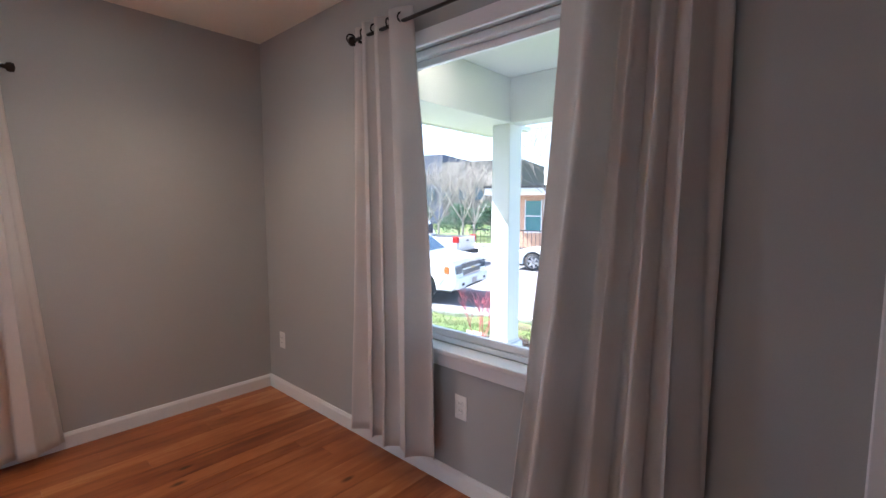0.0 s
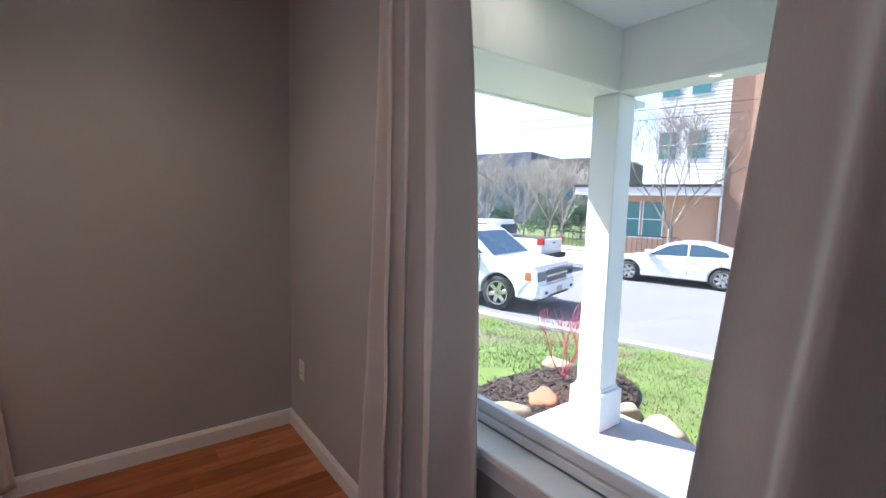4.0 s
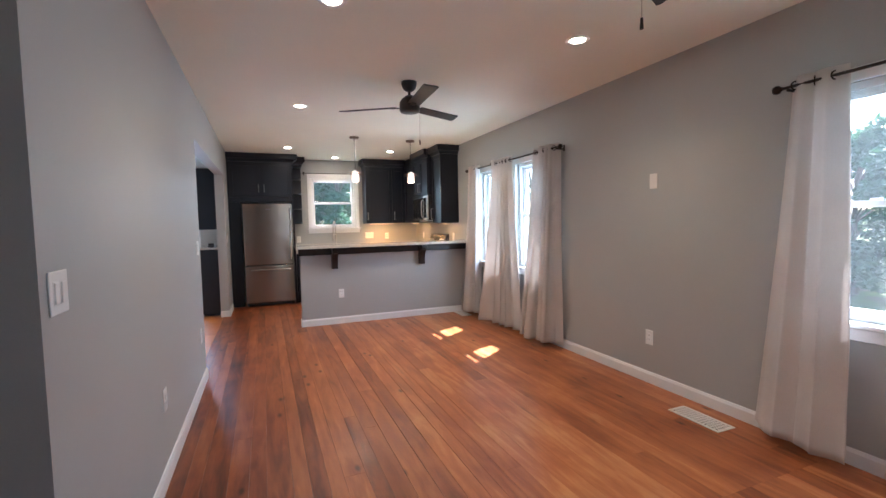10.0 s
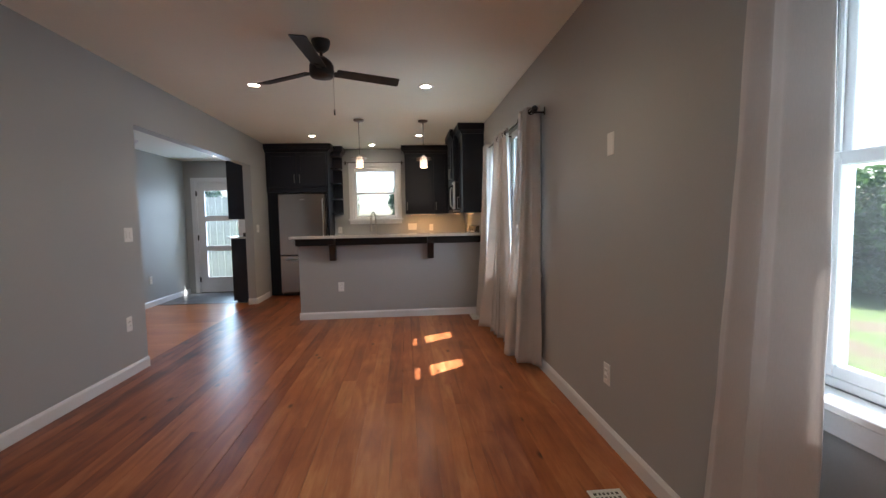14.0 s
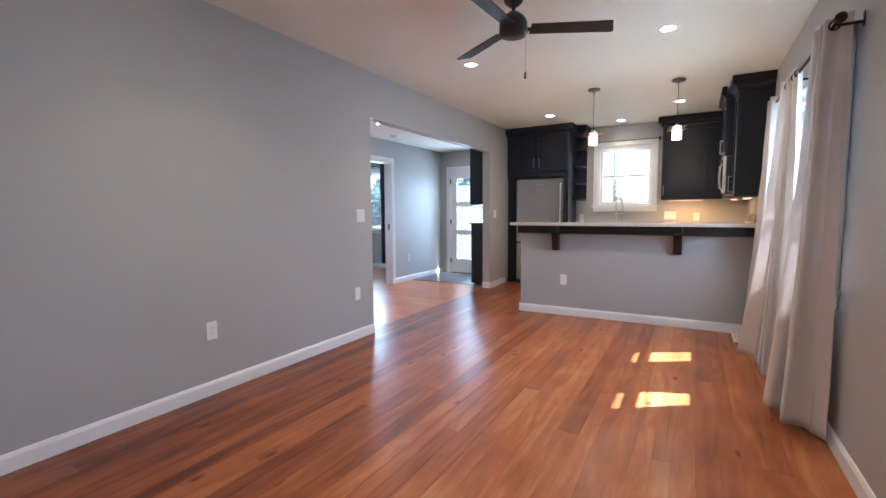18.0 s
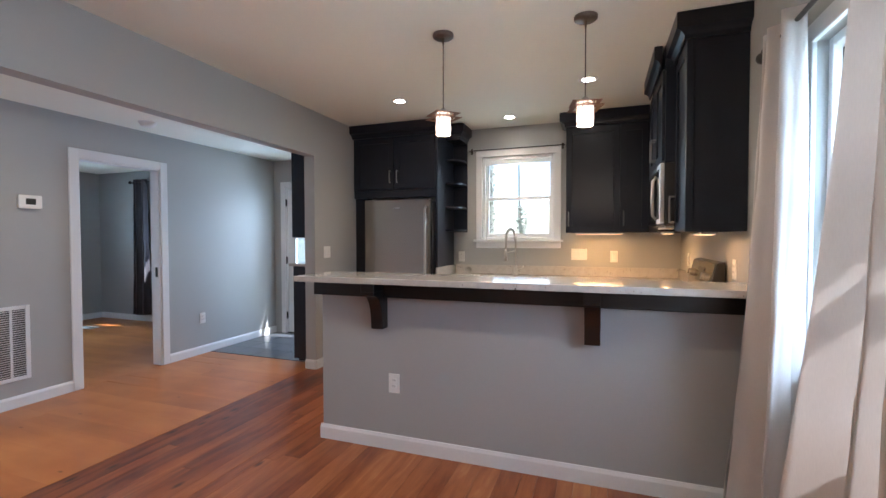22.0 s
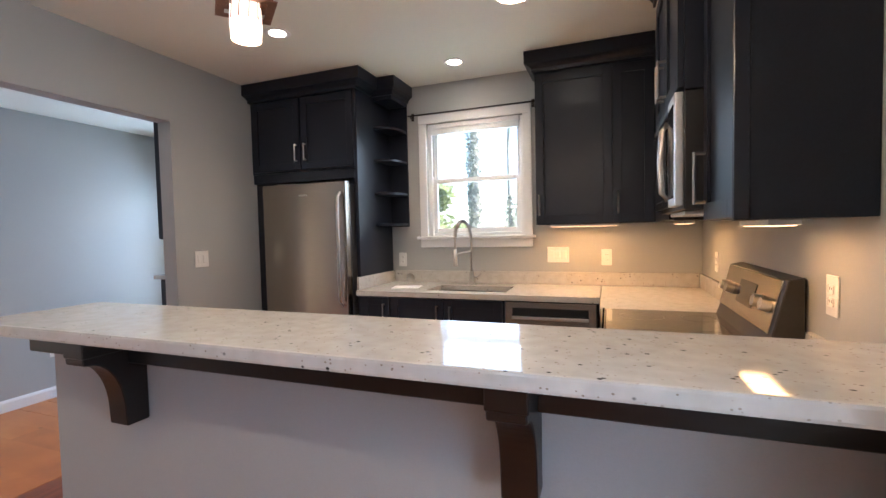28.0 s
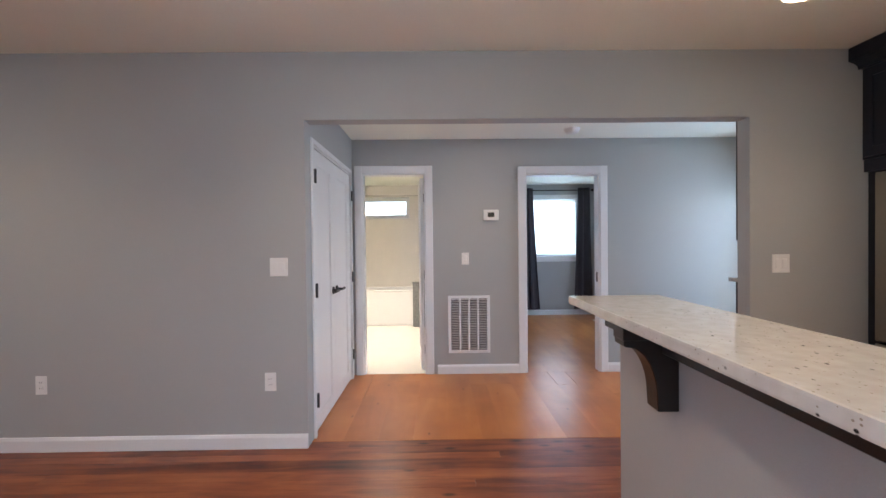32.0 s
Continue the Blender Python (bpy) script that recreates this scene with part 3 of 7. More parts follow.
baseboard("baseboard_jamb_south", "x", XL, XLB, OP0, 1)
baseboard("baseboard_entry", "x", XL, 1.63, WALL_END, 1)
baseboard("baseboard_bedroom", "y", YB, -4.56, 5.45, -1)
baseboard("baseboard_bedroom_south", "x", HALL_X + 0.12, 5.43, YB, 1)


def frame_of(w, h, y0, y1, t, bm=None, bottom=True, bev=0.002, z0=0.0, lift=0.0):
    """Four boards round an opening w wide, h high, in the local places of a wall: x along it, y outwards."""
    bm = box(-w / 2 - t, -w / 2, y0, y1, z0 - (t if bottom else 0) + lift, z0 + h + t, bev, bm=bm)
    box(w / 2, w / 2 + t, y0, y1, z0 - (t if bottom else 0) + lift, z0 + h + t, bev, bm=bm)
    box(-w / 2, w / 2, y0, y1, z0 + h, z0 + h + t, bev, bm=bm)
    if bottom:
        box(-w / 2, w / 2, y0, y1, z0 - t, z0, bev, bm=bm)
    return bm


def place(bm, m):
    return moved(bm, m)


def window(name, m, w, h, label, picture=False, shade=True):
    """A window in its hole; local x along the wall, y outwards, z up from the bottom of the hole."""
    ob = thing(name, m.translation, label, "window", kind="structure")
    c = 0.065
    casing = bmesh.new()
    box(-w / 2 - c, -w / 2 + 0.004, -0.018, -0.001, 0.012, h + c, 0.003, bm=casing)
    box(w / 2 - 0.004, w / 2 + c, -0.018, -0.001, 0.012, h + c, 0.003, bm=casing)
    box(-w / 2 - c, w / 2 + c, -0.022, -0.001, h - 0.004, h + c + 0.004, 0.003, bm=casing)
    part("casing", place(casing, m), TRIM, ob)
    sill = box(-w / 2 - c - 0.025, w / 2 + c + 0.025, -0.045, 0.06, -0.014, 0.011, 0.004)
    part("window_sill", place(sill, m), TRIM, ob)
    part("apron", place(box(-w / 2 - c, w / 2 + c, -0.016, -0.001, -0.085, -0.0145, 0.003), m), TRIM, ob)
    fr = bmesh.new()
    box(-w / 2 + 0.001, -w / 2 + 0.034, 0.035, 0.150, 0.012, h - 0.001, 0.003, bm=fr)
    box(w / 2 - 0.034, w / 2 - 0.001, 0.035, 0.150, 0.012, h - 0.001, 0.003, bm=fr)
    box(-w / 2 + 0.034, w / 2 - 0.034, 0.035, 0.150, h - 0.036, h - 0.001, 0.003, bm=fr)
    box(-w / 2 + 0.034, w / 2 - 0.034, 0.061, 0.150, 0.012, 0.040, 0.003, bm=fr)
    box(-w / 2 + 0.034, -w / 2 + 0.046, 0.080, 0.090, 0.040, h - 0.036, 0.001, bm=fr)
    box(w / 2 - 0.046, w / 2 - 0.034, 0.080, 0.090, 0.040, h - 0.036, 0.001, bm=fr)
    part("window_frame", place(fr, m), VINYL, ob)

    def sash(tag, y, z0, z1, rail):
        sw = w - 0.072
        b = bmesh.new()
        box(-sw / 2, -sw / 2 + rail, y, y + 0.028, z0, z1, 0.003, bm=b)
        box(sw / 2 - rail, sw / 2, y, y + 0.028, z0, z1, 0.003, bm=b)
        box(-sw / 2 + rail, sw / 2 - rail, y, y + 0.028, z0, z0 + rail, 0.003, bm=b)
        box(-sw / 2 + rail, sw / 2 - rail, y, y + 0.028, z1 - rail, z1, 0.003, bm=b)
        s = part(tag, place(b, m), VINYL, ob)
        p = part("pane", place(box(-sw / 2 + rail - 0.004, sw / 2 - rail + 0.004, y + 0.012, y + 0.016, z0 + rail - 0.004, z1 - rail + 0.004), m), PANE, s)
        p.visible_shadow = False
        return s

    if picture:
        sash("sash", 0.07, 0.042, h - 0.038, 0.035)
    else:
        mid = h * 0.5
        sash("upper_sash", 0.095, mid - 0.018, h - 0.038, 0.033)
        low = sash("lower_sash", 0.058, 0.042, mid + 0.018, 0.036)
        for x in (-w * 0.22, w * 0.22):
            part("jamb_groove", place(box((w / 2 - 0.0355) * (1 if x > 0 else -1) - 0.0012, (w / 2 - 0.0355) * (1 if x > 0 else -1) + 0.0012, 0.064, 0.074, mid + 0.04, h - 0.045), m), BLACK, low)
            part("sash_lock", place(box(x - 0.025, x + 0.025, 0.062, 0.084, mid + 0.019, mid + 0.030, 0.003), m), VINYL, low)
    if shade:
        # the raised blind: head rail and a packed stack of slats
        part("blind_rail", place(box(-w / 2 + 0.036, w / 2 - 0.036, 0.004, 0.05, h - 0.045, h - 0.006, 0.003), m), VINYL, ob)
        st = bmesh.new()
        for k in range(5):
            z = h - 0.052 - k * 0.009
            box(-w / 2 + 0.04, w / 2 - 0.04, 0.008 + 0.002 * (k % 2), 0.046, z - 0.006, z, bm=st)
        part("blind_stack", place(st, m), VINYL, ob)
    return ob


WEST = lambda y, z: pose(XR, y, z, 0, 0, 90)      # noqa: E731
NORTH = lambda x, z: pose(x, YF, z)               # noqa: E731
SOUTH = lambda x, z: pose(x, YB, z, 0, 0, 180)    # noqa: E731
EAST = lambda x, y, z: pose(x, y, z, 0, 0, -90)   # noqa: E731


def span(o):
    return (o[0] + o[1]) / 2, o[1] - o[0], o[2], o[3] - o[2]


for nm, o in (("window_1", W1), ("window_2", W2A), ("window_3", W2B)):
    c_, w_, z_, h_ = span(o)
    window(nm, WEST(c_, z_), w_, h_, "white double-hung window with its blind raised" if o is W1 else "white double-hung window beside its twin", shade=o is W1)
c_, w_, z_, h_ = span(WF)
window("window_4", NORTH(c_, z_), w_, h_, "large white picture window towards the porch", picture=True, shade=False)
c_, w_, z_, h_ = span(WK)
window("window_5", SOUTH(c_, z_), w_, h_, "white double-hung window over the kitchen sink", shade=True)
c_, w_, z_, h_ = span(BEDW)
window("window_6", EAST(5.45, c_, z_), w_, h_, "bright white bedroom window with lowered shade", picture=True, shade=False)
c_, w_, z_, h_ = span(BEDW2)
window("window_7", SOUTH(c_, z_), w_, h_, "white double-hung bedroom window", shade=False)
c_, w_, z_, h_ = span(BATHW)
window("window_8", EAST(5.45, c_, z_), w_, h_, "narrow high bathroom window", picture=True, shade=False)


# ---- curtains ----
def curtain(m, top, bot, z0, z1, material, label, folds=5, depth=0.035, flare=0.03, seed=0, group="curtains", rings=True, out=(0.0, 0.0), wrap=(0, 0)):
    """A hanging panel with soft folds; local x along the rod, y away from the wall (negative into the room)."""
    rnd = random.Random(seed)
    at = m @ Vector(((top[0] + top[1]) / 2, 0, z0))
    ob = thing("curtain", at, label, "curtain", group)
    nu, nv = 16 * folds, 46
    phase, skew = rnd.uniform(0, 6.28), [rnd.uniform(-0.5, 0.5) for _ in range(folds + 2)]
    wob = [rnd.uniform(0.6, 1.3) for _ in range(folds + 2)]
    bm = bmesh.new()
    rows = []
    for j in range(nv + 1):
        f = j / nv                       # 0 at the top
        z = z1 + (z0 - z1) * f
        a = top[0] + (bot[0] - top[0]) * f ** 1.15
        b = top[1] + (bot[1] - top[1]) * f ** 1.15
        row = []
        for i in range(nu + 1):
            u = i / nu
            k = (u + 0.09 * math.sin(2 * math.pi * u + seed) + 0.05 * math.sin(5 * u + 2 * seed + 1.5 * f)) * folds
            n = int(max(0, min(folds, k)))
            q = k - n
            q = q * q * (3 - 2 * q)
            amp = depth * (wob[n] * (1 - q) + wob[min(n + 1, folds + 1)] * q) * (0.75 + 0.3 * wob[0] * math.sin(3 * u + seed)) * (0.8 + 0.6 * f)
            wave = math.sin(2 * math.pi * k + phase + 1.4 * skew[0] * f) + 0.22 * math.sin(4 * math.pi * k + 2 * f + phase)
            wave += 0.35 * f * math.sin(math.pi * k * 0.9 + seed)
            x = a + (b - a) * u + 0.012 * math.sin(2 * math.pi * k * 2 + 1.0 + phase) * (0.4 + f)
            y = amp * wave - flare * f * f - (out[0] * (1 - u) ** 1.5 + out[1] * u ** 1.5) * f ** 1.4
            # the outer edge turns back to the wall
            for w_, e_ in ((wrap[0], u), (wrap[1], 1 - u)):
                if w_ and e_ < 0.24:
                    q = 1 - e_ / 0.24
                    y += (0.062 - y) * q * q * (3 - 2 * q)
            y += 0.006 * noise.noise((u * 7, f * 9, seed)) * (0.3 + f)
            row.append(bm.verts.new((x, y, z + 0.004 * math.sin(9 * u + seed) * f)))
        rows.append(row)
    for p, q in zip(rows, rows[1:]):
        for i in range(nu):
            bm.faces.new((p[i], p[i + 1], q[i + 1], q[i]))
    bmesh.ops.recalc_face_normals(bm, faces=bm.faces)
    c = part("cloth", moved(bm, m), material, ob, smooth=True)
    c.modifiers.new("thickness", "SOLIDIFY").thickness = 0.003
    if rings:
        for k in range(folds + 1):
            u = (k + 0.5) / (folds + 1)
            x = top[0] + (top[1] - top[0]) * u
            r = lathe([(0.019, -0.002), (0.026, -0.003), (0.027, 0.003), (0.019, 0.002), (0.019, -0.002)], (0, 0, 0), 14, "x")
            part("grommet", moved(moved(r, Matrix.Translation((x, 0, z1 - 0.048)) @ Matrix.Rotation(radians(24 if k % 2 else -24), 4, "Z")), m), BRONZE, ob, smooth=True)
    return ob


def curtain_rod(m, x0, x1, z, label, stand=0.1, r=0.009, knobs=True, brackets=None):
    ob = thing("curtain_rod", m @ Vector(((x0 + x1) / 2, -stand, z)), label, "curtain rod", "curtain rods")
    part("pole", moved(rod((x0, -stand, z), (x1, -stand, z), r), m), BRONZE, ob, smooth=True)
    for s, x in ((-1, x0), (1, x1)):
        if knobs:
            prof = [(0.0, 0.0), (0.012, 0.0), (0.012, 0.012), (0.022, 0.016), (0.025, 0.03), (0.022, 0.044), (0.0, 0.05)]
            part("finial", moved(moved(lathe([(a, s * b) for a, b in prof], (0, 0, 0), 16, "x"), Matrix.Translation((x, -stand, z))), m), BRONZE, ob, smooth=True)
    for x in brackets or (x0 + 0.03, x1 - 0.03):
        b = box(x - 0.012, x + 0.012, -0.006, -0.0005, z - 0.035, z + 0.03, 0.002)
        box(x - 0.006, x + 0.006, -stand - 0.004, -0.004, z - 0.022, z - 0.009, 0.002, bm=b)
        part("bracket", moved(b, m), BRONZE, ob)
    return ob


west0 = pose(XR, 0, 0, 0, 0, 90)
north0 = pose(0, YF, 0)
east0 = pose(5.45, 0, 0, 0, 0, -90)
hang_w = west0 @ Matrix.Translation((0, -0.1, 0))
hang_n = north0 @ Matrix.Translation((0, -0.1, 0))
hang_e = east0 @ Matrix.Translation((0, -0.09, 0))
GREY = "long grey woven grommet curtain drawn aside at the window"
curtain_rod(west0, -0.42, 0.655, 2.115, "dark bronze curtain rod over the side window")
curtain(hang_w, (-0.40, -0.11), (-0.56, -0.04), 0.06, 2.163, CURTAIN, GREY, 2, 0.034, 0.05, 3, out=(0.0, 0.06), wrap=(1, 0))
curtain(hang_w, (0.41, 0.635), (0.12, 0.80), 0.06, 2.163, CURTAIN, GREY, 3, 0.040, 0.05, 8, wrap=(0, 1))
curtain_rod(west0, -4.74, -2.55, 2.13, "dark bronze curtain rod over the twin windows", brackets=(-4.71, -3.62, -2.58))
curtain(hang_w, (-4.72, -4.38), (-4.89, -4.43), 0.05, 2.178, CURTAIN, GREY, 4, 0.05, 0.04, 12, out=(0.07, 0.0), wrap=(1, 0))
curtain(hang_w, (-4.02, -3.46), (-4.09, -3.24), 0.05, 2.178, CURTAIN, GREY, 5, 0.075, 0.04, 21, out=(0.08, 0.0))
curtain(hang_w, (-3.00, -2.58), (-3.15, -2.57), 0.05, 2.178, CURTAIN, GREY, 4, 0.055, 0.03, 33, out=(0.06, 0.03), wrap=(0, 1))
curtain_rod(north0, -1.98, -0.18, 2.30, "dark bronze curtain rod over the front window")
curtain(hang_n, (-2.075, -1.565), (-2.10, -1.39), 0.17, 2.365, CURTAIN, GREY, 4, 0.044, 0.05, 41, wrap=(1, 0))
curtain(hang_n, (-0.78, -0.26), (-0.93, -0.24), 0.09, 2.355, CURTAIN, GREY, 4, 0.05, 0.09, 52, wrap=(0, 1))
curtain_rod(pose(0, YB, 0, 0, 0, 180), 1.03, 2.13, 2.352, "thin black curtain rod above the sink window", stand=0.045, r=0.006, knobs=False)
curtain_rod(east0, 5.66, 6.92, 2.29, "dark curtain rod over the bedroom window", stand=0.09)
curtain(hang_e, (5.68, 5.86), (5.69, 5.96), 0.12, 2.335, CURTAIN2, "long dark grommet curtain at the bedroom window", 2, 0.03, 0.03, 61, "bedroom curtains")
curtain(hang_e, (6.68, 6.90), (6.60, 6.94), 0.12, 2.335, CURTAIN2, "long dark grommet curtain at the bedroom window", 2, 0.03, 0.03, 67, "bedroom curtains")
hang_s = pose(0, YB, 0, 0, 0, 180) @ Matrix.Translation((0, -0.09, 0))
curtain_rod(pose(0, YB, 0, 0, 0, 180), -4.55, -2.98, 2.22, "dark curtain rod over the bedroom side window", stand=0.09)
curtain(hang_s, (-3.30, -3.02), (-3.28, -3.00), 0.12, 2.265, CURTAIN2, "long dark grommet curtain at the bedroom window", 3, 0.03, 0.02, 71, "bedroom curtains")
curtain(hang_s, (-4.50, -4.24), (-4.52, -4.22), 0.12, 2.265, CURTAIN2, "long dark grommet curtain at the bedroom window", 3, 0.03, 0.02, 75, "bedroom curtains")
# the bedroom window's lowered white shade, which also stands for the overexposed view
SHEER = glass("sheer white shade cloth", (0.97, 0.97, 0.96), haze=0.0)
SHEER.node_tree.nodes["Mix Shader"].inputs[0].default_value = 0.85
veil = SHEER.node_tree.nodes.new("ShaderNodeBsdfTranslucent")
veil.inputs[0].default_value = (0.95, 0.95, 0.93, 1)
SHEER.node_tree.links.new(veil.outputs[0], SHEER.node_tree.nodes["Mix Shader"].inputs[2])
ob = thing("window_shade", (5.43, -6.25, 1.12), "white fabric shade lowered over the bedroom window", "window shade")
fab = bmesh.new()
fv = [[fab.verts.new((5.447 + 0.002 * math.sin(j * 1.9 + i * 0.4), -6.66 + 0.82 * i / 8, 1.12 + 1.01 * j / 12)) for j in range(13)] for i in range(9)]
for i in range(8):
    for j in range(12):
        fab.faces.new((fv[i][j], fv[i + 1][j], fv[i + 1][j + 1], fv[i][j + 1]))
part("fabric", fab, SHEER, ob)
part("bottom_bar", box(5.440, 5.452, -6.66, -5.84, 1.105, 1.12, 0.003), VINYL, ob)


# ---- doors ----
def casing_u(name, m, w, h, c=0.075, both=None):
    """Three casing boards round a doorway and the jambs in it; local x along the wall, y outwards through it."""
    bm = bmesh.new()
    for y0, y1 in ((-0.018, -0.001),) + (((both + 0.001, both + 0.018),) if both else ()):
        box(-w / 2 - c, -w / 2 + 0.003, y0, y1, 0.001, h + c, 0.004, bm=bm)
        box(w / 2 - 0.003, w / 2 + c, y0, y1, 0.001, h + c, 0.004, bm=bm)
        box(-w / 2 + 0.003, w / 2 - 0.003, y0, y1, h - 0.003, h + c, 0.004, bm=bm)
    d = both or 0.12
    box(-w / 2, -w / 2 + 0.016, 0.0, d, 0.001, h, 0.001, bm=bm)
    box(w / 2 - 0.016, w / 2, 0.0, d, 0.001, h, 0.001, bm=bm)
    box(-w / 2 + 0.016, w / 2 - 0.016, 0.0, d, h - 0.016, h, 0.001, bm=bm)
    return setting(name, moved(bm, m), TRIM, "white painted door casing", "door casing")


casing_u("trim_bath", pose(HALL_X, (BATH[0] + BATH[1]) / 2, 0, 0, 0, -90), BATH[1] - BATH[0], BATH[3], both=0.12)
casing_u("trim_bedroom", pose(HALL_X, (BED[0] + BED[1]) / 2, 0, 0, 0, -90), BED[1] - BED[0], BED[3], both=0.12)
casing_u("trim_closet", pose((CLOS[0] + CLOS[1]) / 2, HALL_Y, 0), CLOS[1] - CLOS[0], CLOS[3], 0.034)
casing_u("trim_back_door", pose((GD[0] + GD[1]) / 2, YB, 0, 0, 0, 180), GD[1] - GD[0], GD[3], 0.07)
casing_u("trim_front_door", pose((FD[0] + FD[1]) / 2, YF, 0), FD[1] - FD[0], FD[3], 0.08)


def leaf(ob, m, w, h, panels, t=0.035):
    """A door leaf with recessed panels (x0, x1, z0, z1 as shares)."""
    holes = [(-w / 2 + a * w, -w / 2 + b * w, c * h, d * h) for a, b, c, d in panels]
    body = part("leaf", moved(slab("y", -w / 2, w / 2, 0.008, h, 0, t, holes), m), TRIM, ob)
    for a, b, c, d in holes:
        p = box(a - 0.002, b + 0.002, t * 0.3, t * 0.7, c - 0.002, d + 0.002)
        part("panel", moved(p, m), TRIM, body)
        mold = frame_of(b - a - 0.024, d - c - 0.024, 0.004, t * 0.32, 0.012, z0=0)
        part("moulding", moved(moved(mold, Matrix.Translation(((a + b) / 2, 0, c + 0.012))), m), TRIM, body)
    return body


def hinge(ob, m, x, z):
    b = box(x - 0.02, x + 0.016, -0.024, -0.0225, z - 0.045, z + 0.045)
    rod((x, -0.028, z - 0.05), (x, -0.028, z + 0.05), 0.008, bm=b)
    part("hinge", moved(b, m), BLACK, ob)


def lever(ob, m, x, z, way):
    b = lathe([(0.0, 0), (0.03, 0), (0.032, -0.004), (0.03, -0.01), (0.012, -0.012), (0.011, -0.05), (0.0, -0.05)], (0, 0, 0), 18, "y")
    moved(b, Matrix.Translation((x, 0, z)))
    box(x - 0.012 if way > 0 else x - 0.115, x + 0.115 if way > 0 else x + 0.012, -0.056, -0.042, z - 0.011, z + 0.009, 0.004, bm=b)
    part("door_handle", moved(b, m), BLACK, ob, "black lever handle")


PANELS2 = [(0.16, 0.84, 0.06, 0.40), (0.16, 0.84, 0.46, 0.95)]
for s, nm in ((-1, "door_1"), (1, "door_2")):
    w_ = (CLOS[1] - CLOS[0]) / 2 - 0.018
    x_ = (CLOS[0] + CLOS[1]) / 2 + s * (w_ / 2 + 0.002)
    m_ = pose(x_, HALL_Y + 0.004, 0.004)
    ob = thing(nm, (x_, HALL_Y, 0.0), "white panelled closet door standing shut", "closet door", "closet doors", kind="structure")
    leaf(ob, m_, w_, 2.02, [(0.18, 0.82, 0.05, 0.95)])
    for z in (0.25, 1.02, 1.82):
        hinge(ob, m_, s * (w_ / 2 + 0.006), z)
    lever(ob, m_, -s * (w_ / 2 - 0.06), 0.96, s)

m_ = pose(HALL_X + 0.13, BATH[0] + 0.025, 0.004, 0, 0, 4) @ Matrix.Translation((0.32, 0, 0))
ob = thing("door_3", (HALL_X + 0.13, BATH[0] + 0.02, 0.0), "white panelled bathroom door swung open", "door", kind="structure")
leaf(ob, m_, 0.62, 2.03, PANELS2)
for z in (0.25, 1.02, 1.82):
    b = box(HALL_X + 0.02, HALL_X + 0.07, BATH[0] + 0.016, BATH[0] + 0.022, z - 0.045, z + 0.045, 0.002)
    part("hinge", b, BLACK, ob)
m_ = pose(HALL_X + 0.14, BED[1] - 0.02, 0.004, 0, 0, 8) @ Matrix.Translation((0.36, 0, 0))
ob = thing("door_4", (HALL_X + 0.14, BED[1], 0.0), "white panelled bedroom door swung open", "door", kind="structure")
leaf(ob, m_, 0.69, 2.02, PANELS2)
for z in (0.25, 1.02, 1.82):
    b = box(HALL_X + 0.02, HALL_X + 0.07, BED[1] - 0.022, BED[1] - 0.016, z - 0.045, z + 0.045, 0.002)
    part("hinge", b, BLACK, ob)
part("strike_plate", box(HALL_X + 0.03, HALL_X + 0.06, BED[0] + 0.016, BED[0] + 0.021, 0.93, 1.03, 0.001), BLACK, ob)

# glazed back door: three lights one above the other
ob = thing("door_5", ((GD[0] + GD[1]) / 2, YB - 0.05, 0.0), "white back door with three wide glass lights", "door", kind="structure")
m_ = pose((GD[0] + GD[1]) / 2, YB - 0.03, 0.004, 0, 0, 180)
w_ = GD[1] - GD[0] - 0.036
lights = [(-w_ / 2 + 0.12, w_ / 2 - 0.12, 0.28, 0.78), (-w_ / 2 + 0.12, w_ / 2 - 0.12, 0.86, 1.33), (-w_ / 2 + 0.12, w_ / 2 - 0.12, 1.41, 1.88)]
part("leaf", moved(slab("y", -w_ / 2, w_ / 2, 0.008, 2.015, 0, 0.044, lights), m_), TRIM, ob)
for a, b, c, d in lights:
    p = part("pane", moved(box(a, b, 0.018, 0.024, c, d), m_), PANE, ob)
    p.visible_shadow = False
    part("bead", moved(moved(frame_of(b - a - 0.02, d - c - 0.02, -0.004, 0.016, 0.012), Matrix.Translation(((a + b) / 2, 0, c + 0.01))), m_), TRIM, ob)
for z in (0.25, 1.02, 1.82):
    hinge(ob, m_, -w_ / 2 - 0.008, z)
part("threshold", box(GD[0], GD[1], YB - 0.15, YB, 0.001, 0.018, 0.003), BLACK, ob)

ob = thing("door_6", ((FD[0] + FD[1]) / 2, YF + 0.05, 0.0), "white panelled front door standing shut", "door", kind="structure")
leaf(ob, pose((FD[0] + FD[1]) / 2, YF + 0.04, 0.004), FD[1] - FD[0] - 0.036, 2.015, PANELS2, 0.044)


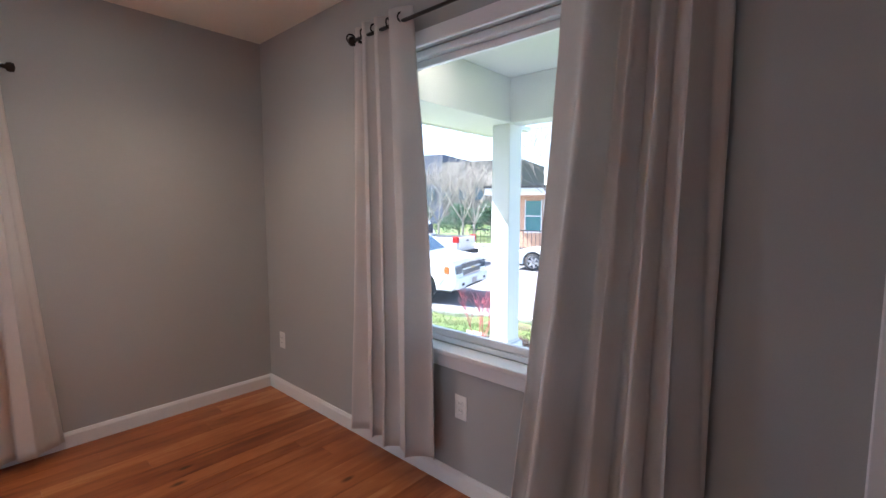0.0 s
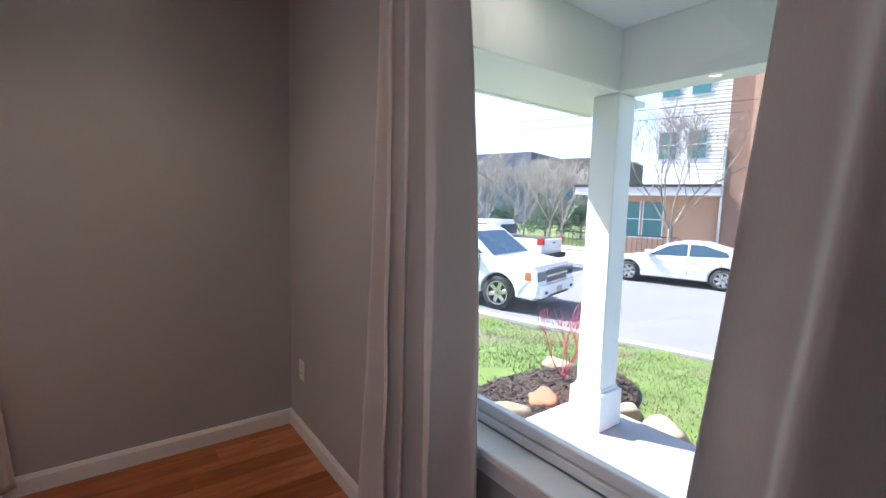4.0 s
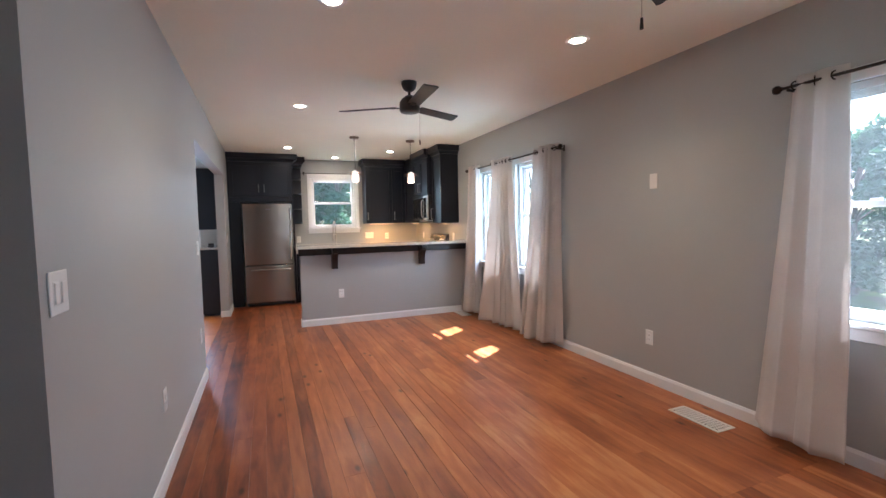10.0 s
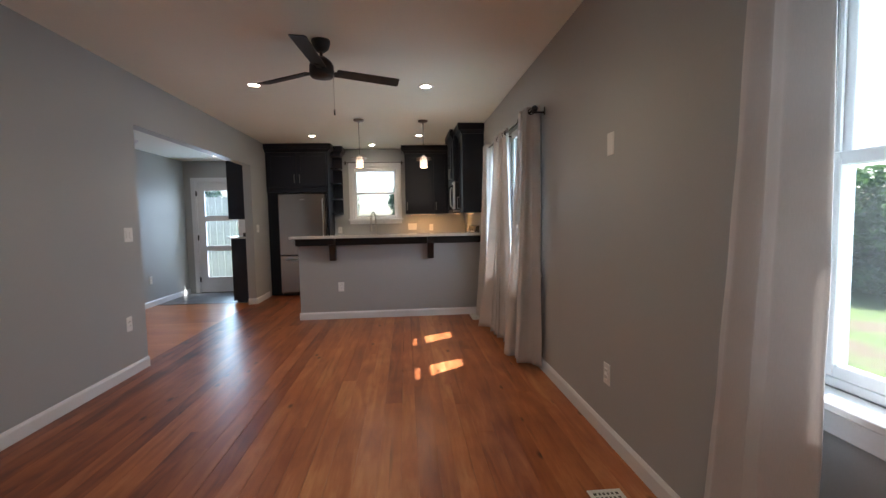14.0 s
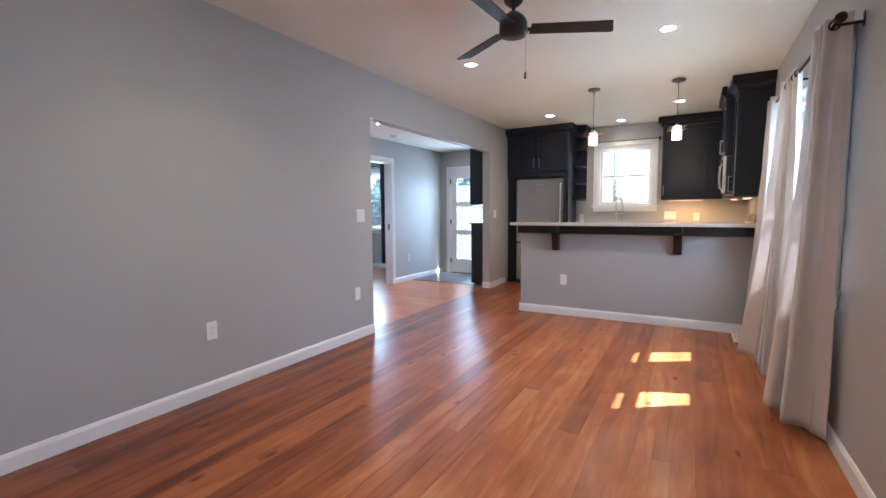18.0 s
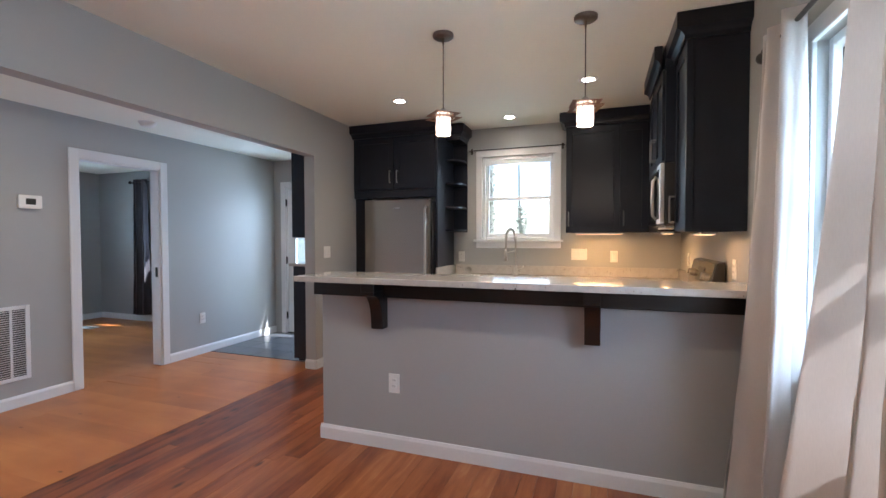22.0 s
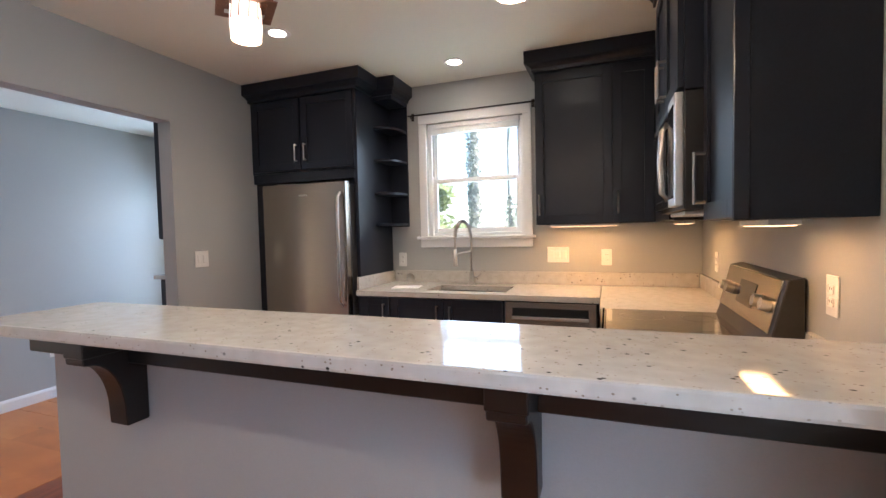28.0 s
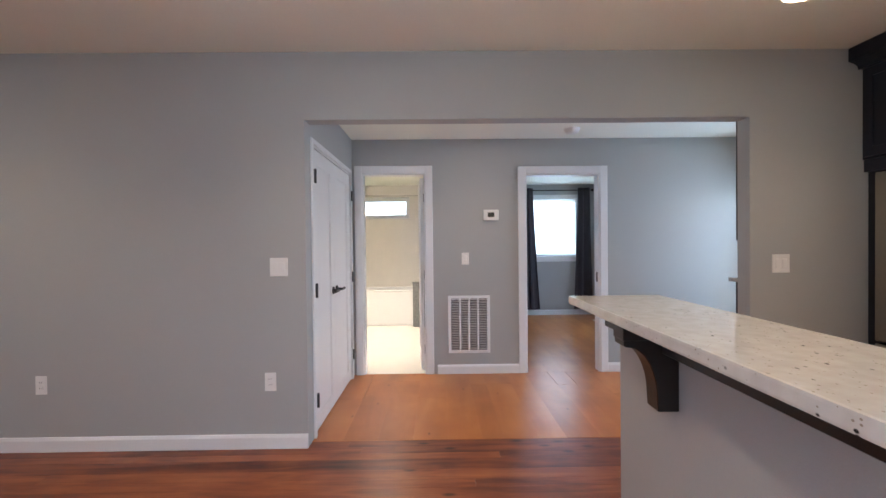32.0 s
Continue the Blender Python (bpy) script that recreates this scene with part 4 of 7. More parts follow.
# ---- plates, grilles, lights ----
def plate(m, w, h, label, category, group, kind_="outlet"):
    """A cover plate; local x along the wall, -y into the room."""
    ob = thing({"outlet": "outlet", "switch": "light_switch", "blank": "wall_plate"}[kind_], m.translation, label, category, group)
    part("cover", moved(box(-w / 2, w / 2, -0.006, -0.0005, -h / 2, h / 2, 0.002), m), PLATE, ob)
    gangs = max(1, round(w / 0.058))
    gangs = {1: 1, 2: 2, 3: 3}.get(gangs, 1) if kind_ == "switch" else 1
    for g in range(gangs):
        x = (g - (gangs - 1) / 2) * 0.046
        if kind_ == "outlet":
            for z in (-0.019, 0.019):
                f = part("socket", moved(box(x - 0.017, x + 0.017, -0.0085, -0.006, z - 0.014, z + 0.014, 0.004), m), PLATE, ob)
                part("slot", moved(box(x - 0.008, x - 0.006, -0.0092, -0.0084, z - 0.002, z + 0.007), m), BLACK, f)
                part("slot", moved(box(x + 0.006, x + 0.008, -0.0092, -0.0084, z - 0.002, z + 0.006), m), BLACK, f)
        elif kind_ == "switch":
            f = part("rocker_frame", moved(box(x - 0.018, x + 0.018, -0.0075, -0.006, -0.034, 0.034, 0.001), m), PLATE, ob)
            t = box(x - 0.015, x + 0.015, -0.011, -0.0075, -0.030, 0.030, 0.002)
            part("rocker", moved(t, m), PLATE, f)
        else:
            part("screw", moved(lathe([(0, -0.0075), (0.004, -0.007), (0.004, -0.006)], (0, 0, 0), 8, "y"), m @ Matrix.Translation((0, 0, 0.03))), PLATE, ob)
    return ob


west = lambda y, z: pose(XR, y, z, 0, 0, 90)                 # noqa: E731
div = lambda y, z: pose(XL, y, z, 0, 0, -90)                 # noqa: E731
hall = lambda y, z: pose(HALL_X, y, z, 0, 0, -90)            # noqa: E731
south = lambda x, z: pose(x, YB, z, 0, 0, 180)               # noqa: E731
OUT, SW = "white duplex outlet in a wall plate", "white rocker light switch in a wall plate"
for m_ in (west(-1.46, 0.385), west(0.14, 0.39), pose(-3.07, YF, 0.407), pose(-1.315, YF, 0.43), div(-0.27, 0.44), div(-1.5, 0.44), div(-3.0, 0.443), pose(-1.289, BAR_Y, 0.422, 0, 0, 0) @ pose(0, 0, 0, 0, 0, 180), hall(-6.283, 0.414)):
    plate(m_, 0.075, 0.122, OUT, "outlet", "outlets")
plate(west(-1.43, 1.675), 0.075, 0.122, "blank white wall plate high on the wall", "wall plate", "outlets", "blank")
for m_ in (div(-0.27, 1.205), div(-3.066, 1.2)):
    plate(m_, 0.118, 0.122, "white double rocker switch plate", "light switch", "light switches", "switch")
plate(div(-6.40, 1.187), 0.118, 0.122, "white double rocker switch plate", "light switch", "light switches", "switch")
plate(hall(-4.393, 1.185), 0.075, 0.122, SW, "light switch", "light switches", "switch")
plate(south(-2.28, 1.15), 0.165, 0.122, "white triple rocker switch plate above the counter", "light switch", "light switches", "switch")
for m_ in (south(-2.637, 1.13), south(-0.93, 1.11), west(-7.05, 1.13), west(-5.55, 1.14)):
    plate(m_, 0.075, 0.122, "white outlet above the kitchen counter", "outlet", "outlets")

# thermostat
ob = thing("thermostat", (HALL_X, -4.66, 1.63), "white wall thermostat with a dark display", "thermostat")
m_ = hall(-4.66, 1.63)
part("housing", moved(box(-0.078, 0.078, -0.026, -0.0005, -0.054, 0.054, 0.008, 2), m_), PLATE, ob)
part("display", moved(box(-0.034, 0.034, -0.0275, -0.0255, -0.022, 0.026, 0.001), m_), LCD, ob)

# return air grille in the hall
ob = thing("return_grille", (HALL_X, -4.427, 0.507), "white louvred return air grille in the hall wall", "air grille")
m_ = hall(-4.427, 0.214)
part("frame", moved(frame_of(0.37, 0.53, -0.012, -0.0005, 0.03, z0=0.03), m_), TRIM, ob)
part("backing", moved(box(-0.185, 0.185, -0.003, -0.0008, 0.03, 0.56), m_), BLACK, ob)
for x in (-0.0925, 0, 0.0925):
    part("mullion", moved(box(x - 0.008, x + 0.008, -0.012, -0.003, 0.03, 0.56, 0.001), m_), TRIM, ob)
for k in range(30):
    z = 0.042 + k * 0.0175
    part("slat", moved(moved(box(-0.185, 0.185, -0.007, 0.007, -0.0012, 0.0012), Matrix.Translation((0, -0.0075, z)) @ Matrix.Rotation(radians(-38), 4, "X")), m_), TRIM, ob)


def floor_register(x0, x1, y0, y1):
    ob = thing("floor_register", ((x0 + x1) / 2, (y0 + y1) / 2, 0.0), "white slotted floor register in the wood floor", "floor vent", "floor registers")
    cx, cy, w, h = (x0 + x1) / 2, (y0 + y1) / 2, x1 - x0, y1 - y0
    part("backing", box(x0 + 0.02, x1 - 0.02, y0 + 0.02, y1 - 0.02, 0.0012, 0.002), BLACK, ob)
    bm = bmesh.new()
    for a, b, c, d in ((x0, x0 + 0.02, y0, y1), (x1 - 0.02, x1, y0, y1), (x0 + 0.02, x1 - 0.02, y0, y0 + 0.02), (x0 + 0.02, x1 - 0.02, y1 - 0.02, y1)):
        box(a, b, c, d, 0.001, 0.007, 0.0015, bm=bm)
    part("frame", bm, PLATE, ob)
    for k in range(1, 6):
        x = x0 + 0.02 + k * (w - 0.04) / 6
        part("rib", box(x - 0.0035, x + 0.0035, y0 + 0.02, y1 - 0.02, 0.0025, 0.0062), PLATE, ob)
    n = max(4, int((h - 0.04) / 0.026))
    for k in range(1, n):
        y = y0 + 0.02 + k * (h - 0.04) / n
        part("slat", box(x0 + 0.018, x1 - 0.018, y - 0.0045, y + 0.0045, 0.002, 0.006), PLATE, ob)


floor_register(-3.12, -2.96, -1.0, -0.62)
floor_register(-3.12, -2.97, -4.90, -4.56)
floor_register(4.55, 4.85, -6.9, -6.75)

CAN_GLOW = glow("warm lamp lens", (1.0, 0.84, 0.64), 20.0)


def downlight(x, y, z, watts, tint=(1.0, 0.74, 0.48)):
    ob = thing("recessed_light", (x, y, z), "round recessed ceiling light glowing warm white", "ceiling light", "recessed lights")
    part("trim_ring", lathe([(0.048, 0.0), (0.05, -0.004), (0.075, -0.006), (0.08, -0.001), (0.08, 0.0)], (x, y, z), 28), TRIM, ob, smooth=True)
    part("lens", lathe([(0.0, -0.0025), (0.043, -0.0025), (0.048, 0.0)], (x, y, z), 28), CAN_GLOW, ob)
    la = bpy.data.lights.new("downlight_lamp", "SPOT")
    la.energy, la.color, la.spot_size, la.spot_blend, la.shadow_soft_size = watts, tint, radians(130), 0.9, 0.05
    lo = new("downlight_lamp", la)
    lo.location = (0, 0, -0.02)
    lo.parent = ob


# the one at y 1.15 is unseen, added to warm the front corner
for x, y in ((-0.725, -3.588), (-2.385, -3.60), (-2.387, -1.266), (-0.73, -1.27), (-2.387, 1.15), (-2.40, -6.207), (-1.584, -7.10), (-0.73, -6.205)):
    downlight(x, y, CE, 7.0)
for x, y in ((1.065, -4.525), (0.985, -6.89)):
    downlight(x, y, HALL_C, 4.0)
# unseen lamp, added for the bright warm light in the bathroom
downlight(3.4, -3.35, HALL_C, 52, (1.0, 0.80, 0.58))

ob = thing("smoke_detector", (1.46, -5.39, HALL_C), "round white smoke detector on the hall ceiling", "smoke detector")
part("body", lathe([(0.0, -0.042), (0.045, -0.042), (0.06, -0.03), (0.068, -0.012), (0.07, 0.0)], (1.46, -5.39, HALL_C), 28), PLATE, ob, smooth=True)
part("base_ring", lathe([(0.068, -0.008), (0.076, -0.007), (0.076, 0.0)], (1.46, -5.39, HALL_C), 28), PLATE, ob, smooth=True)


def ceiling_fan(x, y, turn):
    ob = thing("ceiling_fan", (x, y, CE), "black three-bladed ceiling fan at rest", "ceiling fan", "ceiling fans")
    part("canopy", lathe([(0.0, 0.0), (0.068, 0.0), (0.068, -0.02), (0.055, -0.06), (0.028, -0.082), (0.0, -0.082)], (x, y, CE), 28), BLACK, ob, smooth=True)
    part("downrod", rod((x, y, CE - 0.08), (x, y, CE - 0.13), 0.012), BLACK, ob, smooth=True)
    part("motor", lathe([(0.0, -0.12), (0.035, -0.12), (0.07, -0.15), (0.088, -0.18), (0.09, -0.245), (0.08, -0.262), (0.0, -0.265)], (x, y, CE), 32), BLACK, ob, smooth=True)
    for k in range(3):
        m = Matrix.Translation((x, y, CE - 0.215)) @ Matrix.Rotation(radians(turn + 120 * k), 4, "Z") @ Matrix.Rotation(radians(-11), 4, "X")
        out = [(0.11, -0.045), (0.61, -0.066), (0.645, 0.035), (0.635, 0.05), (0.11, 0.058)]
        b = part("blade", moved(prism(out, -0.004, 0.004, "z", 0.0015), m), BLACK, ob)
        part("blade_iron", moved(box(0.07, 0.16, -0.02, 0.02, -0.010, -0.0045, 0.002), m), BLACK, b)
    part("pull_chain", rod((x - 0.085, y + 0.01, CE - 0.24), (x - 0.085, y + 0.01, CE - 0.50), 0.0016, seg=6), NICKEL, ob)
    part("pull_knob", rod((x - 0.085, y + 0.01, CE - 0.54), (x - 0.085, y + 0.01, CE - 0.50), 0.007, 0.005, seg=10), BLACK, ob)


ceiling_fan(-1.56, -2.49, 88)
ceiling_fan(-1.56, 0.0, 88)

SHADE_GLOW = glow("lit glass shade", (1.0, 0.76, 0.54), 0.5)
AGED = mat("aged bronze", (0.20, 0.16, 0.13), 0.35, 0.9, spread=0.2, scale=30, fine=120, bump=0.006)
COPPER = mat("aged copper plate", (0.28, 0.15, 0.10), 0.35, 0.9, spread=0.25, scale=30, fine=120, bump=0.01)


def pendant(x, y, turn):
    ob = thing("pendant_light", (x, y, CE), "small glowing pendant lamp with square copper plates", "pendant lamp", "pendant lamps over the bar")
    part("canopy", lathe([(0.0, -0.024), (0.055, -0.024), (0.066, -0.016), (0.066, 0.0)], (x, y, CE), 28), AGED, ob, smooth=True)
    part("stem", rod((x, y, CE - 0.06), (x, y, CE - 0.02), 0.006), AGED, ob)
    part("cord", rod((x, y, 2.14), (x, y, CE - 0.05), 0.003, seg=8), BLACK, ob)
    sh = part("shade", lathe([(0.0, 2.125), (0.040, 2.125), (0.046, 2.10), (0.049, 2.03), (0.046, 1.985), (0.042, 1.985), (0.043, 2.02)], (x, y, 0), 24), SHADE_GLOW, ob, "ribbed lit glass shade", smooth=True)
    for k in range(10):
        a = 2 * math.pi * k / 10
        part("rib", rod((x + 0.0495 * math.cos(a), y + 0.0495 * math.sin(a), 2.04), (x + 0.043 * math.cos(a + 0.12), y + 0.043 * math.sin(a + 0.12), 2.12), 0.0021, seg=5), COPPER, sh)
    part("socket_cap", lathe([(0.0, 2.15), (0.012, 2.15), (0.022, 2.135), (0.022, 2.122), (0.0, 2.122)], (x, y, 0), 18), NICKEL, ob, smooth=True)
    for z, a, s in ((2.112, turn, 0.082), (2.085, turn + 4, 0.086), (2.100, turn + 45, 0.055)):
        bm = bmesh.new()
        for p, q, r, t in ((-s, -s + 0.026, -s, s), (s - 0.026, s, -s, s), (-s + 0.026, s - 0.026, -s, -s + 0.026), (-s + 0.026, s - 0.026, s - 0.026, s)):
            box(p, q, r, t, -0.0012, 0.0012, bm=bm)
        part("square_plate", moved(bm, Matrix.Translation((x, y, z)) @ Matrix.Rotation(radians(a), 4, "Z")), COPPER, ob)
    for k in range(4):
        a = radians(turn + 45 + 90 * k)
        part("pin", rod((x + 0.06 * math.cos(a), y + 0.06 * math.sin(a), 2.075), (x + 0.06 * math.cos(a), y + 0.06 * math.sin(a), 2.125), 0.003, seg=6), COPPER, ob)
    la = bpy.data.lights.new("pendant_lamp", "POINT")
    la.energy, la.color, la.shadow_soft_size = 1.6, (1.0, 0.74, 0.48), 0.04
    lo = new("pendant_lamp", la)
    lo.location = (0, 0, 1.955 - CE)
    lo.parent = ob


pendant(-1.565, -5.07, 45)
pendant(-2.415, -5.135, 12)


# ---- the bar ----
setting("wall_bar", box(XR, -0.762, -5.06, BAR_Y, 0, 1.062), PAINT, "grey painted half wall under the bar counter", "half wall")
ob = thing("bar_counter", (-2.0, -4.95, 1.062), "speckled white granite bar counter with an eased edge", "counter")
part("slab", box(XR + 0.002, -0.695, -5.125, -4.71, 1.064, 1.10, 0.007, 2), GRANITE, ob)
part("apron", box(XR + 0.002, -0.735, -4.883, -4.861, 0.968, 1.0635, 0.003), ESPRESSO, ob, "dark stained board under the counter")


def corbel(x):
    """A bracket whose arm reaches to the counter's edge and sweeps down in a hollow curve to a narrow foot."""
    ob = thing("bar_bracket", (x, BAR_Y + 0.03, 0.772), "dark stained curved wooden bracket under the bar", "bracket", "bar brackets")
    out = [(BAR_Y + 0.0005, 0.772), (BAR_Y + 0.072, 0.772), (BAR_Y + 0.074, 0.80)]
    for k in range(13):
        a = radians(90 * k / 12)
        out.append((BAR_Y + 0.172 - 0.097 * math.cos(a), 0.815 + 0.175 * math.sin(a)))
    out += [(BAR_Y + 0.184, 0.992), (BAR_Y + 0.187, 1.0), (BAR_Y + 0.187, 1.0625), (BAR_Y + 0.0005, 1.0625)]
    body = part("body", prism(out, x - 0.040, x + 0.040, "x", 0.003), ESPRESSO, ob)
    part("top_block", box(x - 0.043, x + 0.043, BAR_Y + 0.0008, BAR_Y + 0.19, 1.012, 1.0632, 0.003), ESPRESSO, ob)
    for z in (0.985, 0.955):
        part("screw_plug", rod((x, BAR_Y + 0.06, z), (x, BAR_Y + 0.0615, z), 0.004, seg=8), NICKEL, body)


corbel(-1.205)
corbel(-2.468)


# ---- cabinets ----
def bar_handle(ob, p, q, out, r=0.006):
    """A bar pull from p to q standing off by out."""
    p, q, o = Vector(p), Vector(q), Vector(out)
    d = (q - p).normalized() * r
    b = rod(p + o, q + o, r, seg=4)
    rod(p + d, p + d + o, r, seg=4, bm=b)
    rod(q - d, q - d + o, r, seg=4, bm=b)
    return part("handle", b, NICKEL, ob, "brushed nickel square bar pull")


def shaker(ob, m, w, h, rail=0.058, t=0.02, name="door"):
    """A door with a recessed panel; local x across, z up from the bottom left, -y out."""
    b = bmesh.new()
    box(0, rail, -t, 0, 0, h, 0.0015, bm=b)
    box(w - rail, w, -t, 0, 0, h, 0.0015, bm=b)
    box(rail, w - rail, -t, 0, 0, rail, 0.0015, bm=b)
    box(rail, w - rail, -t, 0, h - rail, h, 0.0015, bm=b)
    d = part(name, moved(b, m), CABINET, ob)
    part("panel", moved(box(rail - 0.001, w - rail + 0.001, -t * 0.45, -0.001, rail - 0.001, h - rail + 0.001), m), CABINET, d)
    return d


def crown(ob, pts, z0=2.47, z1=CE - 0.002, p=0.06):
    """A crown along an open line of (x, y); it leans out to the right of its way."""
    prof = [(0.0, z0), (0.012, z0), (0.014, z0 + 0.022), (p * 0.55, z0 + 0.04), (p, z0 + 0.052), (p, z1), (0.0, z1)]
    bm = bmesh.new()
    rings = []
    pv = [Vector(q) for q in pts]
    for i, q in enumerate(pv):
        d0 = (q - pv[i - 1]).normalized() if i else None
        d1 = (pv[i + 1] - q).normalized() if i + 1 < len(pv) else None
        n0 = Vector((d0.y, -d0.x)) if d0 else None
        n1 = Vector((d1.y, -d1.x)) if d1 else None
        n = (n0 + n1) / (1 + n0.dot(n1)) if n0 and n1 else (n0 or n1)
        rings.append([bm.verts.new((q.x + n.x * a, q.y + n.y * a, z)) for a, z in prof])
    for r, s in zip(rings, rings[1:]):
        for k in range(len(prof)):
            l_ = (k + 1) % len(prof)
            bm.faces.new((r[k], r[l_], s[l_], s[k]))
    bm.faces.new(rings[0][::-1])
    bm.faces.new(rings[-1])
    bmesh.ops.recalc_face_normals(bm, faces=bm.faces)
    return part("crown", bm, CABINET, ob)


facing = pose(0, 0, 0, 0, 0, 180)
# over the fridge
ob = thing("fridge_cabinet", (-0.3, -7.2, 1.87), "near-black two-door cabinet above the fridge", "cabinet")
part("body", box(-0.80, XL - 0.001, YB + 0.001, -6.95, 1.87, 2.47, 0.002), CABINET, ob)
part("top_rail", box(-0.83, XL - 0.001, YB + 0.001, -6.94, 2.47, CE - 0.004, 0.001), CABINET, ob)
for x, hx in ((XL - 0.03, -0.268), (-0.315, -0.357)):
    d = shaker(ob, Matrix.Translation((x, -6.949, 1.885)) @ facing, 0.485, 0.575)
    bar_handle(d, (hx, -6.93, 1.95), (hx, -6.93, 2.09), (0, 0.03, 0))
crown(ob, [(XL - 0.002, -6.93), (-0.832, -6.93), (-0.832, YB + 0.34)], p=0.075)
part("valance", box(-0.80, XL - 0.001, -7.03, -6.96, 1.79, 1.869, 0.001), CABINET, ob)
part("side_panel", box(-0.832, -0.802, YB + 0.001, -6.935, 0.001, 2.469, 0.002), CABINET, ob)
part("filler_panel", box(0.022, XL - 0.001, -7.04, -6.99, 0.001, 1.79, 0.002), CABINET, ob)

# fridge
ob = thing("fridge", (-0.41, -7.1, 0.0), "stainless steel bottom-freezer fridge", "fridge")
part("body", box(-0.785, -0.015, -7.46, -6.885, 0.03, 1.735, 0.006), mat("fridge side", (0.06, 0.06, 0.065), 0.4), ob)
d = part("upper_door", box(-0.79, -0.004, -6.882, -6.815, 0.715, 1.755, 0.012, 3), STEEL, ob)
part("handle", tube([(-0.745, -6.815, 0.80), (-0.745, -6.775, 0.84), (-0.748, -6.765, 1.0), (-0.75, -6.762, 1.25), (-0.748, -6.765, 1.50), (-0.745, -6.775, 1.63), (-0.745, -6.815, 1.67)], 0.011, 10), NICKEL, d, "long curved steel handle", smooth=True)
part("badge", box(-0.44, -0.36, -6.8148, -6.8135, 1.655, 1.665), NICKEL, d)
d = part("freezer_drawer", box(-0.79, -0.004, -6.882, -6.815, 0.07, 0.70, 0.012, 3), STEEL, ob)
part("handle", tube([(-0.72, -6.815, 0.63), (-0.70, -6.775, 0.635), (-0.5, -6.768, 0.637), (-0.33, -6.768, 0.637), (-0.13, -6.775, 0.635), (-0.11, -6.815, 0.63)], 0.011, 10), NICKEL, d, smooth=True)
part("toe_grille", box(-0.78, -0.02, -6.90, -6.87, 0.012, 0.062, 0.003), BLACK, ob)
for x in (-0.74, -0.09):
    part("foot", rod((x, -6.93, 0.0), (x, -6.93, 0.035), 0.015), BLACK, ob)

# open corner shelves beside the window
ob = thing("corner_shelf", (-0.92, -7.35, 1.41), "near-black open corner shelf unit with rounded shelves", "shelf")
part("back", box(-1.005, -0.833, YB + 0.001, YB + 0.014, 1.40, CE - 0.004), CABINET, ob)


def quarter(z, t, r=0.165, d=0.30):
    out = [(-0.834, YB + 0.015)]
    out += [(-0.834 - r, YB + 0.015)]
    for k in range(0, 9):
        a = radians(90 * k / 8)
        out.append((-0.834 - r * math.cos(a) ** 0.7 if k < 8 else -0.834, YB + 0.10 + (d - 0.10) * math.sin(a)))
    return prism(out, z, z + t, "z")


for z in (1.41, 1.67, 1.945, 2.21):
    part("shelf_board", quarter(z, 0.02), CABINET, ob)
part("top_box", box(-1.005, -0.833, YB + 0.015, YB + 0.30, 2.44, CE - 0.004, 0.002), CABINET, ob)
crown(ob, [(-0.835, YB + 0.302), (-1.007, YB + 0.302), (-1.007, YB + 0.002)], p=0.05)

# wall cabinets right of the window
ob = thing("wall_cabinet", (-2.55, -7.34, 1.39), "near-black two-door wall cabinet with a crown", "cabinet", "wall cabinets")
part("body", box(-2.945, -2.16, YB + 0.001, -7.19, 1.385, 2.47, 0.002), CABINET, ob)
part("top_rail", box(-2.945, -2.16, YB + 0.001, -7.185, 2.47, CE - 0.004, 0.001), CABINET, ob)
d = shaker(ob, Matrix.Translation((-2.163, -7.189, 1.39)) @ facing, 0.515, 1.06)
bar_handle(d, (-2.19, -7.170, 1.45), (-2.19, -7.170, 1.60), (0, 0.03, 0))
d = shaker(ob, Matrix.Translation((-2.682, -7.189, 1.39)) @ facing, 0.255, 1.06)
bar_handle(d, (-2.715, -7.170, 1.45), (-2.715, -7.170, 1.60), (0, 0.03, 0))
crown(ob, [(-2.94, -7.169), (-2.158, -7.169), (-2.158, YB + 0.002)][::-1], p=0.06)

fx = pose(0, 0, 0, 0, 0, 90)
ob = thing("wall_cabinet", (-3.11, -6.98, 1.39), "near-black corner wall cabinet", "cabinet", "wall cabinets")
part("body", box(XR + 0.001, -2.966, YB + 0.001, -6.475, 1.385, 2.47, 0.002), CABINET, ob)
part("top_rail", box(XR + 0.001, -2.966, YB + 0.001, -6.475, 2.47, CE - 0.004, 0.001), CABINET, ob)
d = shaker(ob, Matrix.Translation((-2.965, -7.165, 1.39)) @ fx, 0.68, 1.06)

ob = thing("wall_cabinet", (-3.11, -6.09, 1.84), "near-black cabinet above the microwave", "cabinet", "wall cabinets")
part("body", box(XR + 0.001, -2.906, -6.47, -5.715, 1.84, 2.47, 0.002), CABINET, ob)
part("top_rail", box(XR + 0.001, -2.90, -6.47, -5.715, 2.47, CE - 0.004, 0.001), CABINET, ob)
for y, hy in ((-6.468, -6.13), (-6.09, -6.05)):
    d = shaker(ob, Matrix.Translation((-2.905, y, 1.85)) @ fx, 0.372, 0.60)
    bar_handle(d, (-2.885, hy, 1.90), (-2.885, hy, 2.06), (0.032, 0, 0))
crown(ob, [(-2.884, -6.472), (-2.884, -5.713)], p=0.05)

